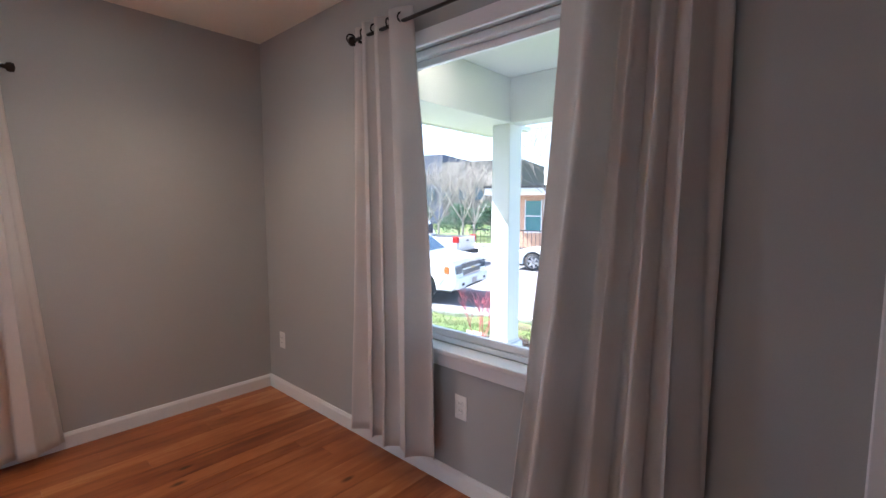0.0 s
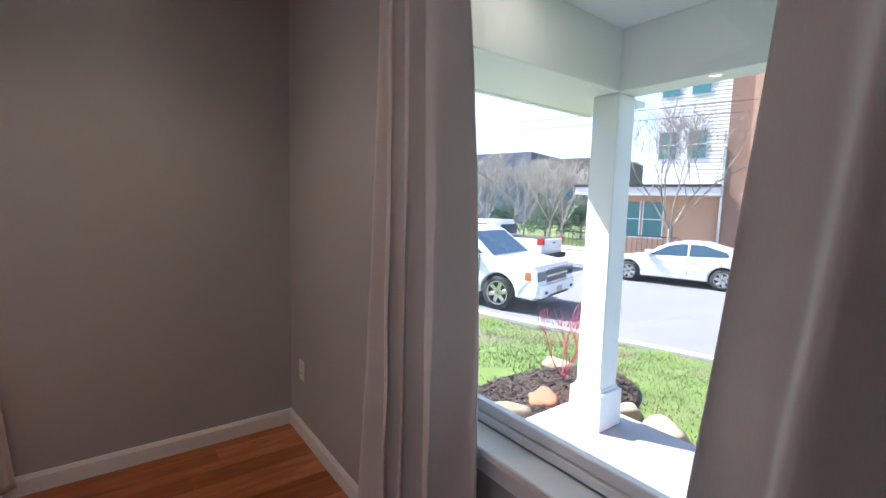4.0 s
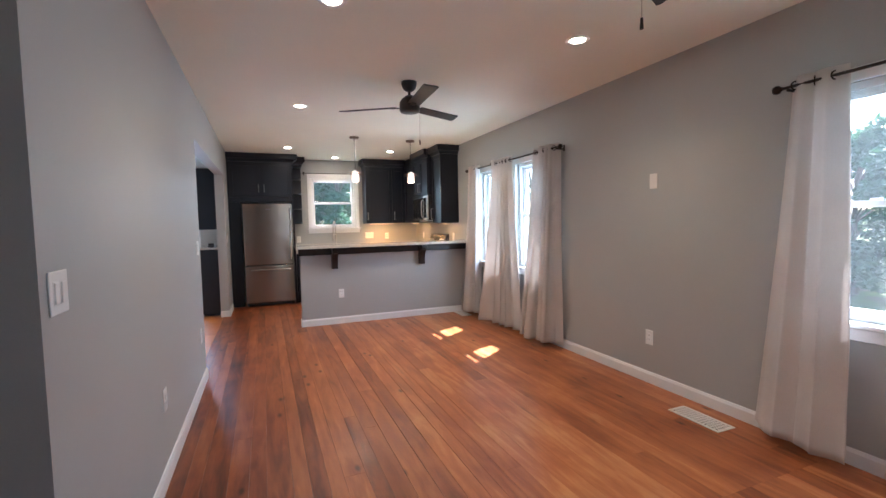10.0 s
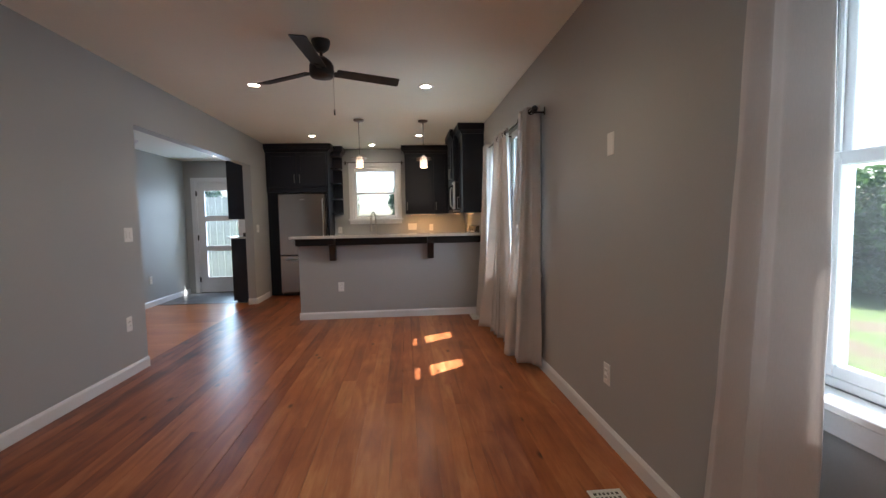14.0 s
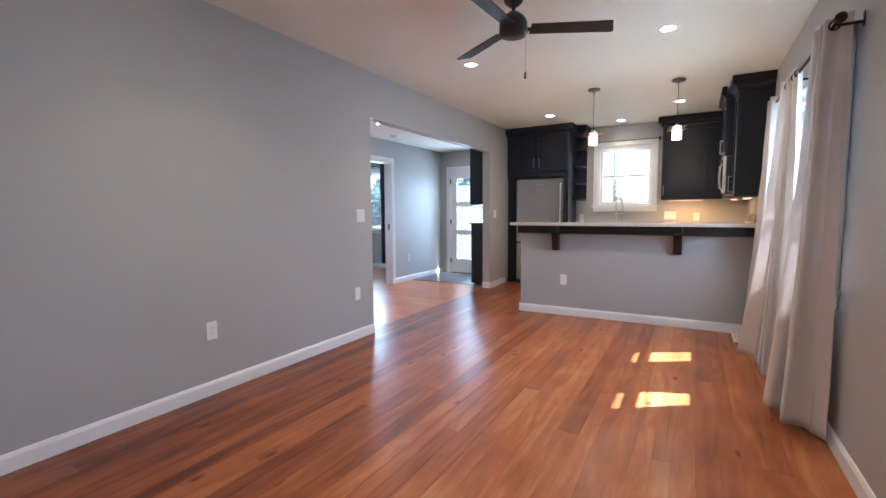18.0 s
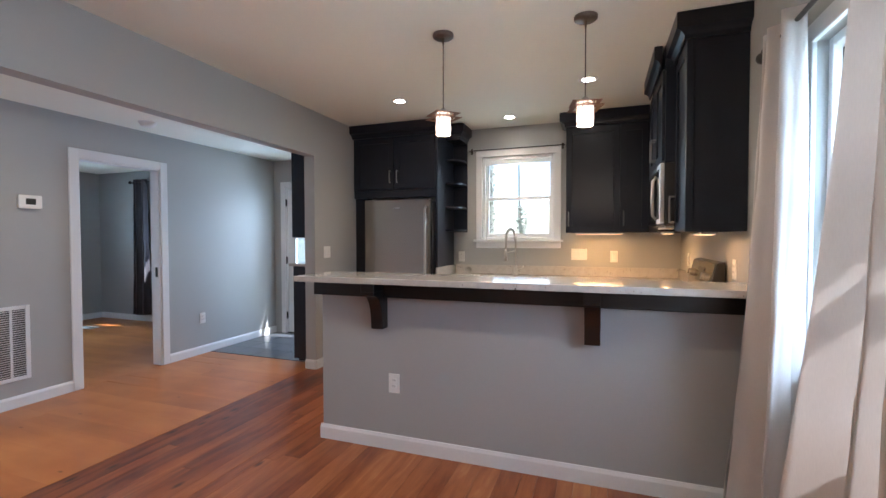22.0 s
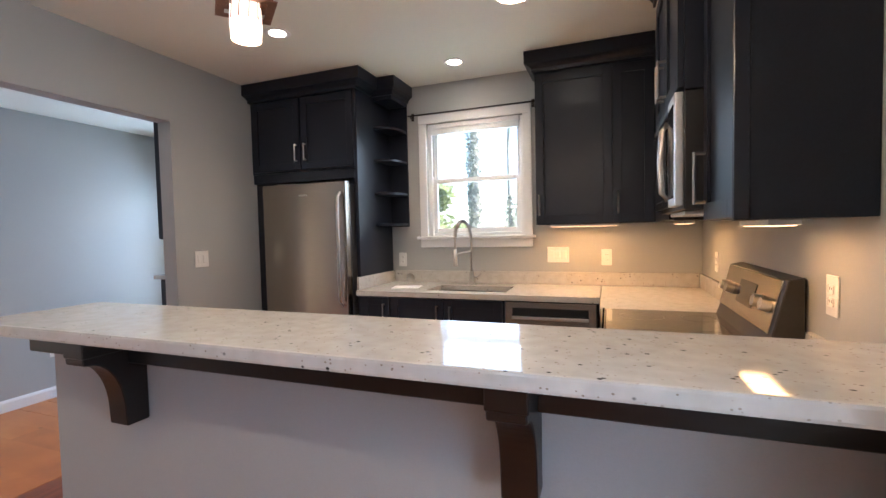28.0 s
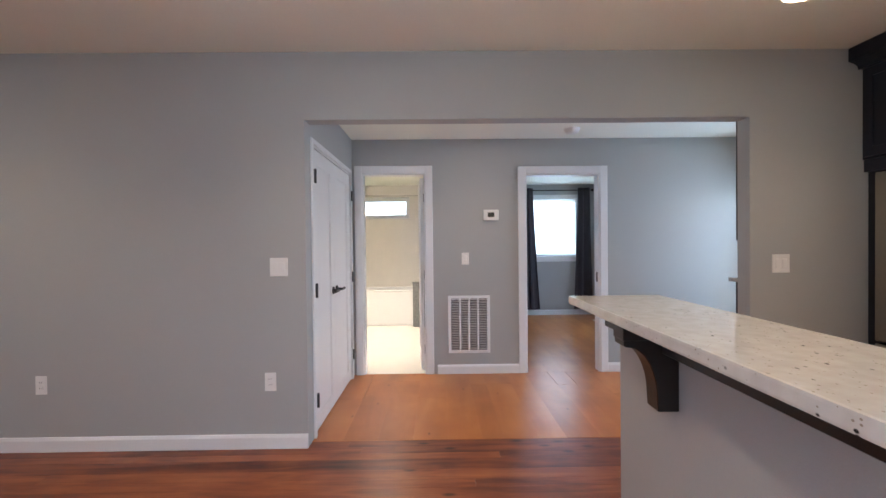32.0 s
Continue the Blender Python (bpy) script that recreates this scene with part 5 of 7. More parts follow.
ob = thing("wall_cabinet", (-3.11, -5.51, 1.37), "near-black tall wall cabinet beside the window curtains", "cabinet", "wall cabinets")
part("body", box(XR + 0.001, -2.985, -5.71, -5.316, 1.37, 2.47, 0.002), CABINET, ob)
part("top_rail", box(XR + 0.001, -2.975, -5.71, -5.314, 2.47, CE - 0.004, 0.001), CABINET, ob)
d = shaker(ob, Matrix.Translation((-2.984, -5.706, 1.375)) @ fx, 0.386, 1.085)
bar_handle(d, (-2.964, -5.675, 1.43), (-2.964, -5.675, 1.61), (0.034, 0, 0))
crown(ob, [(-2.963, -5.71), (-2.963, -5.314), (XR + 0.002, -5.314)], p=0.06)
part("corner_post", box(-3.002, -2.965, -5.330, -5.312, 1.37, 2.47, 0.002), CABINET, ob)

# microwave
ob = thing("microwave", (-3.08, -6.09, 1.41), "stainless over-range microwave with a black glass door", "microwave")
part("body", box(XR + 0.001, -2.9060, -6.468, -5.722, 1.415, 1.838, 0.004), BLACK, ob)
d = part("door", box(-2.9050, -2.8780, -6.466, -5.92, 1.43, 1.80, 0.008, 2), STEEL, ob, "bowed steel door frame")
part("glass", box(-2.8790, -2.8750, -6.44, -5.97, 1.465, 1.765, 0.002), DARKGLASS, d)
part("handle", tube([(-2.8780, -5.945, 1.46), (-2.856, -5.945, 1.49), (-2.850, -5.945, 1.62), (-2.856, -5.945, 1.74), (-2.8780, -5.945, 1.77)], 0.011, 10), NICKEL, d, "curved steel handle", smooth=True)
p_ = part("control_panel", box(-2.9050, -2.8760, -5.918, -5.724, 1.43, 1.836, 0.006, 2), STEEL_LIT, ob)
part("display", box(-2.8765, -2.8740, -5.895, -5.755, 1.46, 1.80, 0.001), DARKGLASS, p_)
part("top_vent", box(-2.9040, -2.8760, -6.465, -5.92, 1.803, 1.836, 0.003), BLACK, ob)
part("lamp_housing", box(-3.10, -2.93, -6.30, -5.88, 1.398, 1.4145, 0.003), PLATE, ob)

# under-cabinet lamps
UNDER_GLOW = glow("warm strip lens", (1.0, 0.60, 0.28), 0.9)


def under_light(x0, x1, y0, y1, z, watts):
    ob = thing("under_cabinet_light", ((x0 + x1) / 2, (y0 + y1) / 2, z), "slim white lamp glowing warm under the cabinets", "cabinet light", "cabinet lights")
    part("housing", box(x0, x1, y0, y1, z - 0.018, z - 0.0005, 0.003), PLATE, ob)
    part("lens", box(x0 + 0.01, x1 - 0.01, y0 + 0.01, y1 - 0.01, z - 0.0205, z - 0.0182), UNDER_GLOW, ob)
    la = bpy.data.lights.new("cabinet_lamp", "AREA")
    la.shape, la.size, la.size_y, la.energy, la.color = "RECTANGLE", x1 - x0, y1 - y0, watts, (1.0, 0.49, 0.16)
    lo = new("cabinet_lamp", la)
    lo.location = (0, 0, -0.024)
    lo.parent = ob


under_light(-2.72, -2.25, -7.285, -7.255, 1.385, 0.78)
under_light(-3.10, -3.04, -7.1, -6.7, 1.385, 0.42)
under_light(-3.14, -3.06, -5.66, -5.38, 1.37, 0.3)

# ---- worktops, base cabinets, dishwasher, range ----
ob = thing("kitchen_counter", (-2.0, -7.2, 0.875), "speckled white granite worktop with a low upstand", "counter")
SINK = (-1.97, -1.36, -7.30, -6.98)
part("slab", slab("z", -2.60, -0.834, YB + 0.001, -6.855, 0.877, 0.915, [SINK]), GRANITE, ob)
part("corner_slab", box(XR + 0.001, -2.601, YB + 0.001, -6.475, 0.877, 0.915, 0.002), GRANITE, ob)
part("upstand", box(-3.25, -0.86, YB + 0.001, YB + 0.021, 0.916, 1.015, 0.002), GRANITE, ob)
part("upstand_side", box(-0.855, -0.834, YB + 0.001, -6.87, 0.916, 1.015, 0.002), GRANITE, ob)
part("upstand_west", box(XR + 0.001, -3.253, YB + 0.022, -6.475, 0.916, 1.015, 0.002), GRANITE, ob)
ob = thing("kitchen_counter", (-2.9, -5.4, 0.875), "speckled granite worktop beside the range", "counter")
part("slab", box(XR + 0.001, -2.60, -5.69, -5.241, 0.877, 0.915, 0.002), GRANITE, ob)
part("upstand_west", box(XR + 0.001, -3.253, -5.69, -5.101, 0.916, 1.0, 0.002), GRANITE, ob)
ob = thing("base_cabinet", (-2.9, -5.4, 0.0), "near-black base cabinet beside the range", "cabinet", "base cabinets")
part("body", box(XR + 0.001, -2.64, -5.69, -5.11, 0.09, 0.876, 0.002), CABINET, ob)
part("toe_board", box(XR + 0.001, -2.70, -5.69, -5.11, 0.002, 0.089), CABINET, ob)

ob = thing("sink", (-1.66, -7.14, 0.70), "undermount stainless steel kitchen sink", "sink")
bm = slab("z", SINK[0] - 0.012, SINK[1] + 0.012, SINK[2] - 0.012, SINK[3] + 0.012, 0.868, 0.8765, [SINK])
box(SINK[0] - 0.008, SINK[0], SINK[2], SINK[3], 0.70, 0.868, bm=bm)
box(SINK[1], SINK[1] + 0.008, SINK[2], SINK[3], 0.70, 0.868, bm=bm)
box(SINK[0], SINK[1], SINK[2] - 0.008, SINK[2], 0.70, 0.868, bm=bm)
box(SINK[0], SINK[1], SINK[3], SINK[3] + 0.008, 0.70, 0.868, bm=bm)
box(SINK[0], SINK[1], SINK[2], SINK[3], 0.692, 0.70, bm=bm)
part("basin", bm, STEEL, ob)
part("drain", lathe([(0.0, 0.704), (0.035, 0.704), (0.042, 0.701)], (-1.66, -7.14, 0), 20), NICKEL, ob)

ob = thing("kitchen_faucet", (-1.60, -7.385, 0.915), "tall spring-neck steel kitchen faucet", "faucet")
part("base", lathe([(0.0, 0.915), (0.027, 0.915), (0.027, 0.925), (0.02, 0.93), (0.018, 1.02), (0.0, 1.02)], (-1.60, -7.385, 0), 20), NICKEL, ob, smooth=True)
part("lever", tube([(-1.62, -7.385, 0.975), (-1.66, -7.375, 0.98), (-1.69, -7.365, 1.02)], 0.008, 8), NICKEL, ob, smooth=True)
arc = [(-1.60, -7.385, 1.0), (-1.60, -7.385, 1.30)]
for k in range(1, 12):
    a = radians(180 * k / 11)
    arc.append((-1.60 + 0.06 * (1 - math.cos(a)) * 0.6, -7.385 + 0.095 * (1 - math.cos(a)), 1.30 + 0.13 * math.sin(a)))
arc.append((arc[-1][0], arc[-1][1], 1.20))
part("hose", tube(arc, 0.008, 8), NICKEL, ob, smooth=True)
coil = []
for k in range(260):
    f = k / 259 * (len(arc) - 3) + 1
    i, r_ = int(f), f - int(f)
    p_ = Vector(arc[i]).lerp(Vector(arc[min(i + 1, len(arc) - 1)]), r_)
    coil.append(p_ + Vector((0.0135 * math.cos(k * 0.95), 0.006 * math.sin(k * 0.95), 0.0135 * math.sin(k * 0.95))))
part("spring", tube(coil, 0.0026, 5), NICKEL, ob, smooth=True)
part("spray_head", rod((arc[-1][0], arc[-1][1], 1.08), (arc[-1][0], arc[-1][1], 1.21), 0.019, 0.013, 14), NICKEL, ob, smooth=True)
part("holder_arm", rod((-1.60, -7.385, 1.19), (arc[-1][0], arc[-1][1], 1.17), 0.007), NICKEL, ob, smooth=True)
ob = thing("sink_strainer", (-1.04, -7.40, 0.916), "round shiny metal sink strainer standing on the worktop", "strainer")
part("bowl", moved(lathe([(0.0, -0.012), (0.02, -0.010), (0.034, 0.0), (0.041, 0.008), (0.043, 0.008), (0.036, -0.004), (0.02, -0.014), (0.0, -0.016)], (0, 0, 0), 22, "y"), Matrix.Translation((-1.04, -7.42, 0.959)) @ Matrix.Rotation(radians(-14), 4, "X")), NICKEL, ob, smooth=True)
ob = thing("paper_sheet", (-1.18, -7.08, 0.916), "white leaflet lying on the worktop by the sink", "paper")
part("sheet", moved(box(-0.11, 0.11, -0.08, 0.08, 0.0, 0.004, 0.001), pose(-1.15, -7.10, 0.9165, 0, 0, 12)), PLATE, ob)

ob = thing("base_cabinet", (-1.4, -7.2, 0.0), "near-black sink base cabinet with doors", "cabinet", "base cabinets")
part("body", slab("z", -1.98, -0.835, YB + 0.001, -6.90, 0.09, 0.876, [(-2.0, -1.33, -7.33, -6.95)]), CABINET, ob)
part("floor_board", box(-1.98, -1.33, -7.33, -6.95, 0.09, 0.11), CABINET, ob)
part("toe_board", box(-1.98, -0.835, YB + 0.001, -6.96, 0.002, 0.089), CABINET, ob)
for x, w_, hx in ((-0.86, 0.24, -1.06), (-1.115, 0.42, -1.49), (-1.545, 0.42, -1.59)):
    d = shaker(ob, Matrix.Translation((x, -6.899, 0.10)) @ facing, w_, 0.765)
    bar_handle(d, (hx, -6.88, 0.69), (hx, -6.88, 0.82), (0, 0.03, 0))
ob = thing("dishwasher", (-2.28, -7.2, 0.0), "stainless steel dishwasher under the worktop", "dishwasher")
part("body", box(-2.585, -1.99, YB + 0.05, -6.915, 0.06, 0.872, 0.003), BLACK, ob)
d = part("door", box(-2.58, -1.992, -6.914, -6.868, 0.10, 0.868, 0.006, 2), STEEL, ob)
part("recess", box(-2.53, -2.04, -6.8685, -6.866, 0.765, 0.83, 0.001), DARKGLASS, d)
part("handle", box(-2.53, -2.04, -6.866, -6.842, 0.755, 0.775, 0.006, 2), NICKEL, d, "steel bar handle", smooth=True)
part("toe_board", box(-2.57, -2.0, -6.98, -6.93, 0.002, 0.06), BLACK, ob)
for x in (-2.55, -2.02):
    part("foot", rod((x, -7.35, 0.0), (x, -7.35, 0.06), 0.015), BLACK, ob)
ob = thing("base_cabinet", (-2.95, -7.0, 0.0), "near-black corner base cabinet", "cabinet", "base cabinets")
part("body", box(XR + 0.001, -2.64, YB + 0.001, -6.48, 0.09, 0.876, 0.002), CABINET, ob)
part("toe_board", box(XR + 0.001, -2.70, YB + 0.001, -6.48, 0.002, 0.089), CABINET, ob)
ob = thing("power_cable", (-2.62, -6.85, 0.70), "white cable looped beside the dishwasher", "cable")
part("cord", tube([(-2.612, -6.86, 0.66), (-2.612, -6.83, 0.70), (-2.612, -6.80, 0.76), (-2.615, -6.82, 0.81), (-2.63, -6.85, 0.825)], 0.006, 8), PLATE, ob, smooth=True)

ob = thing("range", (-2.95, -6.08, 0.0), "stainless steel electric range with a glass cooktop", "stove")
part("body", box(-3.255, -2.655, -6.468, -5.70, 0.04, 0.895, 0.004), BLACK, ob)
part("cooktop", box(-3.20, -2.635, -6.468, -5.70, 0.896, 0.918, 0.004), CERAMIC, ob)
part("cooktop_rim", box(-2.634, -2.615, -6.468, -5.70, 0.885, 0.920, 0.005, 2), STEEL, ob)
d = part("oven_door", box(-2.654, -2.612, -6.46, -5.708, 0.24, 0.875, 0.006, 2), STEEL, ob)
part("oven_window", box(-2.613, -2.609, -6.36, -5.81, 0.34, 0.68, 0.001), DARKGLASS, d)
part("handle", rod((-2.565, -6.42, 0.80), (-2.565, -5.75, 0.80), 0.013), NICKEL, d, "steel bar handle", smooth=True)
for y in (-6.40, -5.77):
    part("handle_post", rod((-2.612, y, 0.80), (-2.565, y, 0.80), 0.009), NICKEL, d)
part("drawer", box(-2.654, -2.615, -6.46, -5.708, 0.06, 0.225, 0.006, 2), STEEL, ob)
back = [(-3.262, 0.90), (-3.145, 0.90), (-3.165, 0.96), (-3.215, 1.165), (-3.262, 1.175)]
bk = part("back_guard", prism([(a, b) for a, b in back], -6.455, -5.712, "y", 0.003), BLACK, ob, "black control housing")
slope = Matrix.Translation((-3.19, 0, 1.065)) @ Matrix.Rotation(radians(-13.7), 4, "Y")
part("fascia", moved(box(-0.0025, 0.0035, -6.45, -5.745, -0.095, 0.10, 0.003), slope), STEEL, bk)
part("display", moved(box(0.003, 0.006, -6.20, -5.98, -0.045, 0.055, 0.001), slope), DARKGLASS, bk)
for y in (-6.39, -6.29, -5.89, -5.80):
    part("knob", moved(rod((0.003, y, 0.0), (0.035, y, 0.0), 0.026, 0.022, 16), slope), NICKEL, bk, "steel control knob")
for y in (-6.42, -5.75):
    for x in (-3.2, -2.7):
        part("foot", rod((x, y, 0.0), (x, y, 0.045), 0.015), BLACK, ob)
for x, y, r_ in ((-2.80, -6.28, 0.10), (-2.80, -5.90, 0.085), (-3.05, -6.28, 0.075), (-3.05, -5.90, 0.10)):
    part("burner_ring", lathe([(r_ - 0.002, 0.9183), (r_, 0.9186), (r_ + 0.002, 0.9183)], (x, y, 0), 30), BRONZE, ob)

# hall pantry cabinets behind the dividing wall
ob = thing("hall_cabinet", (0.48, -6.85, 1.34), "black upper cabinet on the hall side of the wall", "cabinet", "hall cabinets")
part("body", box(XLB + 0.001, 0.64, -7.30, -6.40, 1.34, 2.27, 0.002), CABINET, ob)
for y in (-7.295, -6.845):
    d = shaker(ob, Matrix.Translation((0.641, y, 1.345)) @ fx, 0.44, 0.92)
ob = thing("hall_cabinet", (0.48, -6.85, 0.0), "black base cabinet on the hall side of the wall", "cabinet", "hall cabinets")
part("body", box(XLB + 0.001, 0.63, -7.30, -6.38, 0.03, 1.03, 0.002), CABINET, ob)
part("toe_board", box(XLB + 0.001, 0.58, -7.30, -6.40, 0.001, 0.03), CABINET, ob)
ob = thing("hall_counter", (0.49, -6.85, 1.031), "white stone top on the hall cabinet", "counter")
part("slab", box(XLB + 0.001, 0.67, -7.32, -6.35, 1.032, 1.062, 0.003), GRANITE, ob)
ob = thing("small_box", (0.47, -6.55, 1.062), "small dark box on the hall counter", "box")
part("box", box(0.42, 0.50, -6.62, -6.55, 1.063, 1.12, 0.004), BLACK, ob)

# ---- bathroom ----
setting("floor_bath", slab("z", HALL_X + 0.02, 5.45, -4.40, -2.4, -0.02, 0.002), WTILE, "pale bathroom floor", "floor")
setting("wall_bath_tile", slab("x", -4.40, -2.4, 0.0, HALL_C, 5.40, 5.449, [BATHW]), WTILE, "cream tiled tub wall", "wall")
ob = thing("bathtub", (4.95, -3.3, 0.0), "white built-in bathtub with a flat apron", "bathtub")
b = slab("z", 4.54, 5.39, -4.39, -2.41, 0.02, 0.56, [(4.62, 5.31, -4.25, -2.55)])
part("shell", b, TRIM, ob)
part("basin_floor", box(4.62, 5.31, -4.25, -2.55, 0.12, 0.16), TRIM, ob)
part("rim", box(4.525, 4.60, -4.39, -2.41, 0.56, 0.58, 0.006, 2), TRIM, ob)
part("plinth", box(4.56, 5.38, -4.38, -2.42, 0.002, 0.02), TRIM, ob)
ob = thing("tile_ledge", (4.65, -3.85, 0.0), "grey mosaic tiled ledge beside the tub", "ledge")
MOSAIC = mat("grey mosaic", (0.16, 0.17, 0.17), 0.35, spread=0.5, scale=40, fine=90, bump=0.03)
part("block", box(4.40, 4.52, -4.0, -3.70, 0.003, 0.70, 0.002), MOSAIC, ob)
part("cap", box(4.39, 4.53, -4.01, -3.69, 0.701, 0.72, 0.003), MOSAIC, ob)
ob = thing("shower_rod", (4.6, -3.3, 2.15), "chrome shower curtain rod above the tub", "shower rod")
part("pole", rod((4.6, -4.39, 2.14), (4.6, -2.41, 2.14), 0.012), NICKEL, ob, smooth=True)


# ---- outdoors ----
GRASS = mat("spring lawn", (0.09, 0.138, 0.024), 0.9, spread=0.55, scale=2.2, fine=45, bump=0.08)
gn, gl = GRASS.node_tree.nodes, GRASS.node_tree.links
litter, lr, lm_, ltc = gn.new("ShaderNodeTexNoise"), gn.new("ShaderNodeMapRange"), gn.new("ShaderNodeMix"), gn.new("ShaderNodeTexCoord")
litter.inputs["Scale"].default_value, litter.inputs["Detail"].default_value = 0.9, 7.0
gl.new(ltc.outputs["Object"], litter.inputs["Vector"])
lr.inputs[1].default_value, lr.inputs[2].default_value = 0.5, 0.66
gl.new(litter.outputs[0], lr.inputs[0])
lm_.data_type = "RGBA"
gl.new(lr.outputs[0], lm_.inputs[0])
gl.new(gn["Principled BSDF"].inputs["Base Color"].links[0].from_socket, lm_.inputs[6])
lm_.inputs[7].default_value = (0.13, 0.095, 0.055, 1)
gl.new(lm_.outputs[2], gn["Principled BSDF"].inputs["Base Color"])
MULCH = mat("dark mulch", (0.045, 0.030, 0.022), 0.95, spread=0.6, scale=12, fine=70, bump=0.1)
ASPHALT = mat("pale worn asphalt", (0.14, 0.14, 0.145), 0.9, spread=0.15, scale=1.5, fine=90, bump=0.05)
CONCRETE = mat("concrete", (0.40, 0.39, 0.37), 0.85, spread=0.12, scale=2, fine=60, bump=0.04)
PORCHPAINT = mat("grey porch paint", (0.33, 0.34, 0.36), 0.55, spread=0.1, scale=3, fine=60, bump=0.02)
WHITEOUT = mat("white exterior paint", (0.78, 0.78, 0.77), 0.5, spread=0.04, scale=2, fine=80, bump=0.01)
STONE = mat("sandstone edging", (0.27, 0.20, 0.13), 0.9, spread=0.35, scale=5, fine=40, bump=0.1, each=0.8)
BARK = mat("grey bark", (0.17, 0.145, 0.12), 0.9, spread=0.35, scale=9, fine=60, bump=0.1)
IVYBARK = mat("pale bark with ivy", (0.40, 0.36, 0.31), 0.9, spread=0.6, scale=14, fine=60, bump=0.12)
REDTWIG = mat("red twigs", (0.36, 0.05, 0.07), 0.6, spread=0.25, scale=20, fine=80, bump=0.02)
LEAF = mat("evergreen leaves", (0.055, 0.125, 0.068), 0.5, spread=0.6, scale=1.6, fine=12, bump=0.0)
LEAFM = mat("shrub leaves", (0.095, 0.165, 0.06), 0.4, spread=0.75, scale=2.6, fine=14, bump=0.0)
LEAFB = mat("pale spring leaves", (0.27, 0.30, 0.13), 0.6, spread=0.5, scale=1.6, fine=12, bump=0.0)


def lit_through(m, share):
    """Lets light through thin leaves."""
    n, l = m.node_tree.nodes, m.node_tree.links
    b = n["Principled BSDF"]
    tr, mx = n.new("ShaderNodeBsdfTranslucent"), n.new("ShaderNodeMixShader")
    l.new(b.inputs["Base Color"].links[0].from_socket, tr.inputs[0])
    mx.inputs[0].default_value = share
    l.new(b.outputs[0], mx.inputs[1])
    l.new(tr.outputs[0], mx.inputs[2])
    l.new(mx.outputs[0], n["Material Output"].inputs[0])


lit_through(LEAF, 0.4)
lit_through(LEAFM, 0.45)
lit_through(LEAFB, 0.55)
CARWHITE = mat("white car paint", (0.78, 0.78, 0.78), 0.25, spread=0.02, scale=2, fine=60, bump=0.0, coat=0.7)
CARGLASS = mat("tinted car glass", (0.03, 0.06, 0.09), 0.05, spread=0.1, scale=2, fine=10, bump=0.0)
TYRE = mat("black rubber", (0.02, 0.02, 0.02), 0.8, spread=0.1)
RIM = mat("alloy rim", (0.6, 0.6, 0.62), 0.25, 1.0, spread=0.05)
REDLAMP = mat("red lamp glass", (0.45, 0.02, 0.02), 0.15, spread=0.05)
HEADLAMP = mat("clear headlamp", (0.10, 0.12, 0.15), 0.1, 0.5, spread=0.2, scale=30)
BRICK = mat("warm tan brick", (0.40, 0.24, 0.16), 0.85, spread=0.18, scale=8, fine=50, bump=0.06)
# half of BRICK's colour: the tower's shadowed side, put into the paint
BRICK_SHADED = mat("shaded tone of tan brick", (0.20, 0.12, 0.085), 0.85, spread=0.2, scale=8, fine=50, bump=0.06)
SIDING = mat("pale lap siding", (0.55, 0.56, 0.58), 0.6, spread=0.06, scale=2, fine=50, bump=0.02)
TEAL = mat("teal window glass", (0.05, 0.16, 0.17), 0.1, spread=0.15, scale=3)
FENCEWOOD = mat("weathered white fence board", (0.60, 0.60, 0.56), 0.8, spread=0.15, scale=5, fine=60, bump=0.04, each=0.5)

STREET = Matrix.Translation((-7.9, 16.2, 0)) @ Matrix.Rotation(radians(16), 4, "Z")   # local x along the street, y away from the house
INV = STREET.inverted()


def ground_z(x, y):
    s = INV @ Vector((x, y, 0))
    if s.y > -8.45:
        return STREET_Z - 0.10
    if y > 1.5:
        f = max(0.0, min(1.0, (s.y + 12.2) / 3.6))
        return -0.36 - 0.56 * (f * f * (3 - 2 * f))
    f = max(0.0, min(1.0, (-4.5 - x) / 6))
    return -0.42 - 0.2 * f


def ground_sheet():
    def line(lo, hi, fine0, fine1, step):
        pts = [lo, lo * 0.5, lo * 0.25, lo * 0.12]
        n = int((fine1 - fine0) / step)
        return sorted({*pts, *(fine0 + k * step for k in range(n + 1)), hi * 0.12, hi * 0.25, hi * 0.5, hi})

    xs, ys = line(-400, 400, -26, 20, 0.5), line(-400, 400, -24, 22, 0.5)
    bm = bmesh.new()
    vs = [[bm.verts.new((x, y, ground_z(x, y) + (0.03 * noise.noise((x * 0.9, y * 0.9, 3)) if abs(x) < 27 and abs(y) < 25 else 0))) for y in ys] for x in xs]
    for i in range(len(xs) - 1):
        for j in range(len(ys) - 1):
            bm.faces.new((vs[i][j], vs[i + 1][j], vs[i + 1][j + 1], vs[i][j + 1]))
    for f in bm.faces:
        f.smooth = True
    return bm


setting("ground", ground_sheet(), GRASS, "green lawn around the house", "ground")
setting("road", moved(box(-150, 150, -8.3, 1.5, STREET_Z - 0.06, STREET_Z), STREET), ASPHALT, "pale sunlit street", "road")
setting("kerb", moved(box(-150, 150, -8.46, -8.3, STREET_Z - 0.1, STREET_Z + 0.10, 0.015), STREET), CONCRETE, "concrete kerb along the lawn", "kerb")
setting("kerb_far", moved(box(-150, 150, 1.5, 1.65, STREET_Z - 0.1, STREET_Z + 0.13, 0.015), STREET), CONCRETE, "concrete kerb along the far pavement", "kerb")
setting("pavement", moved(box(-150, 150, 1.65, 9, STREET_Z - 0.1, STREET_Z + 0.12), STREET), CONCRETE, "pale concrete pavement", "pavement")
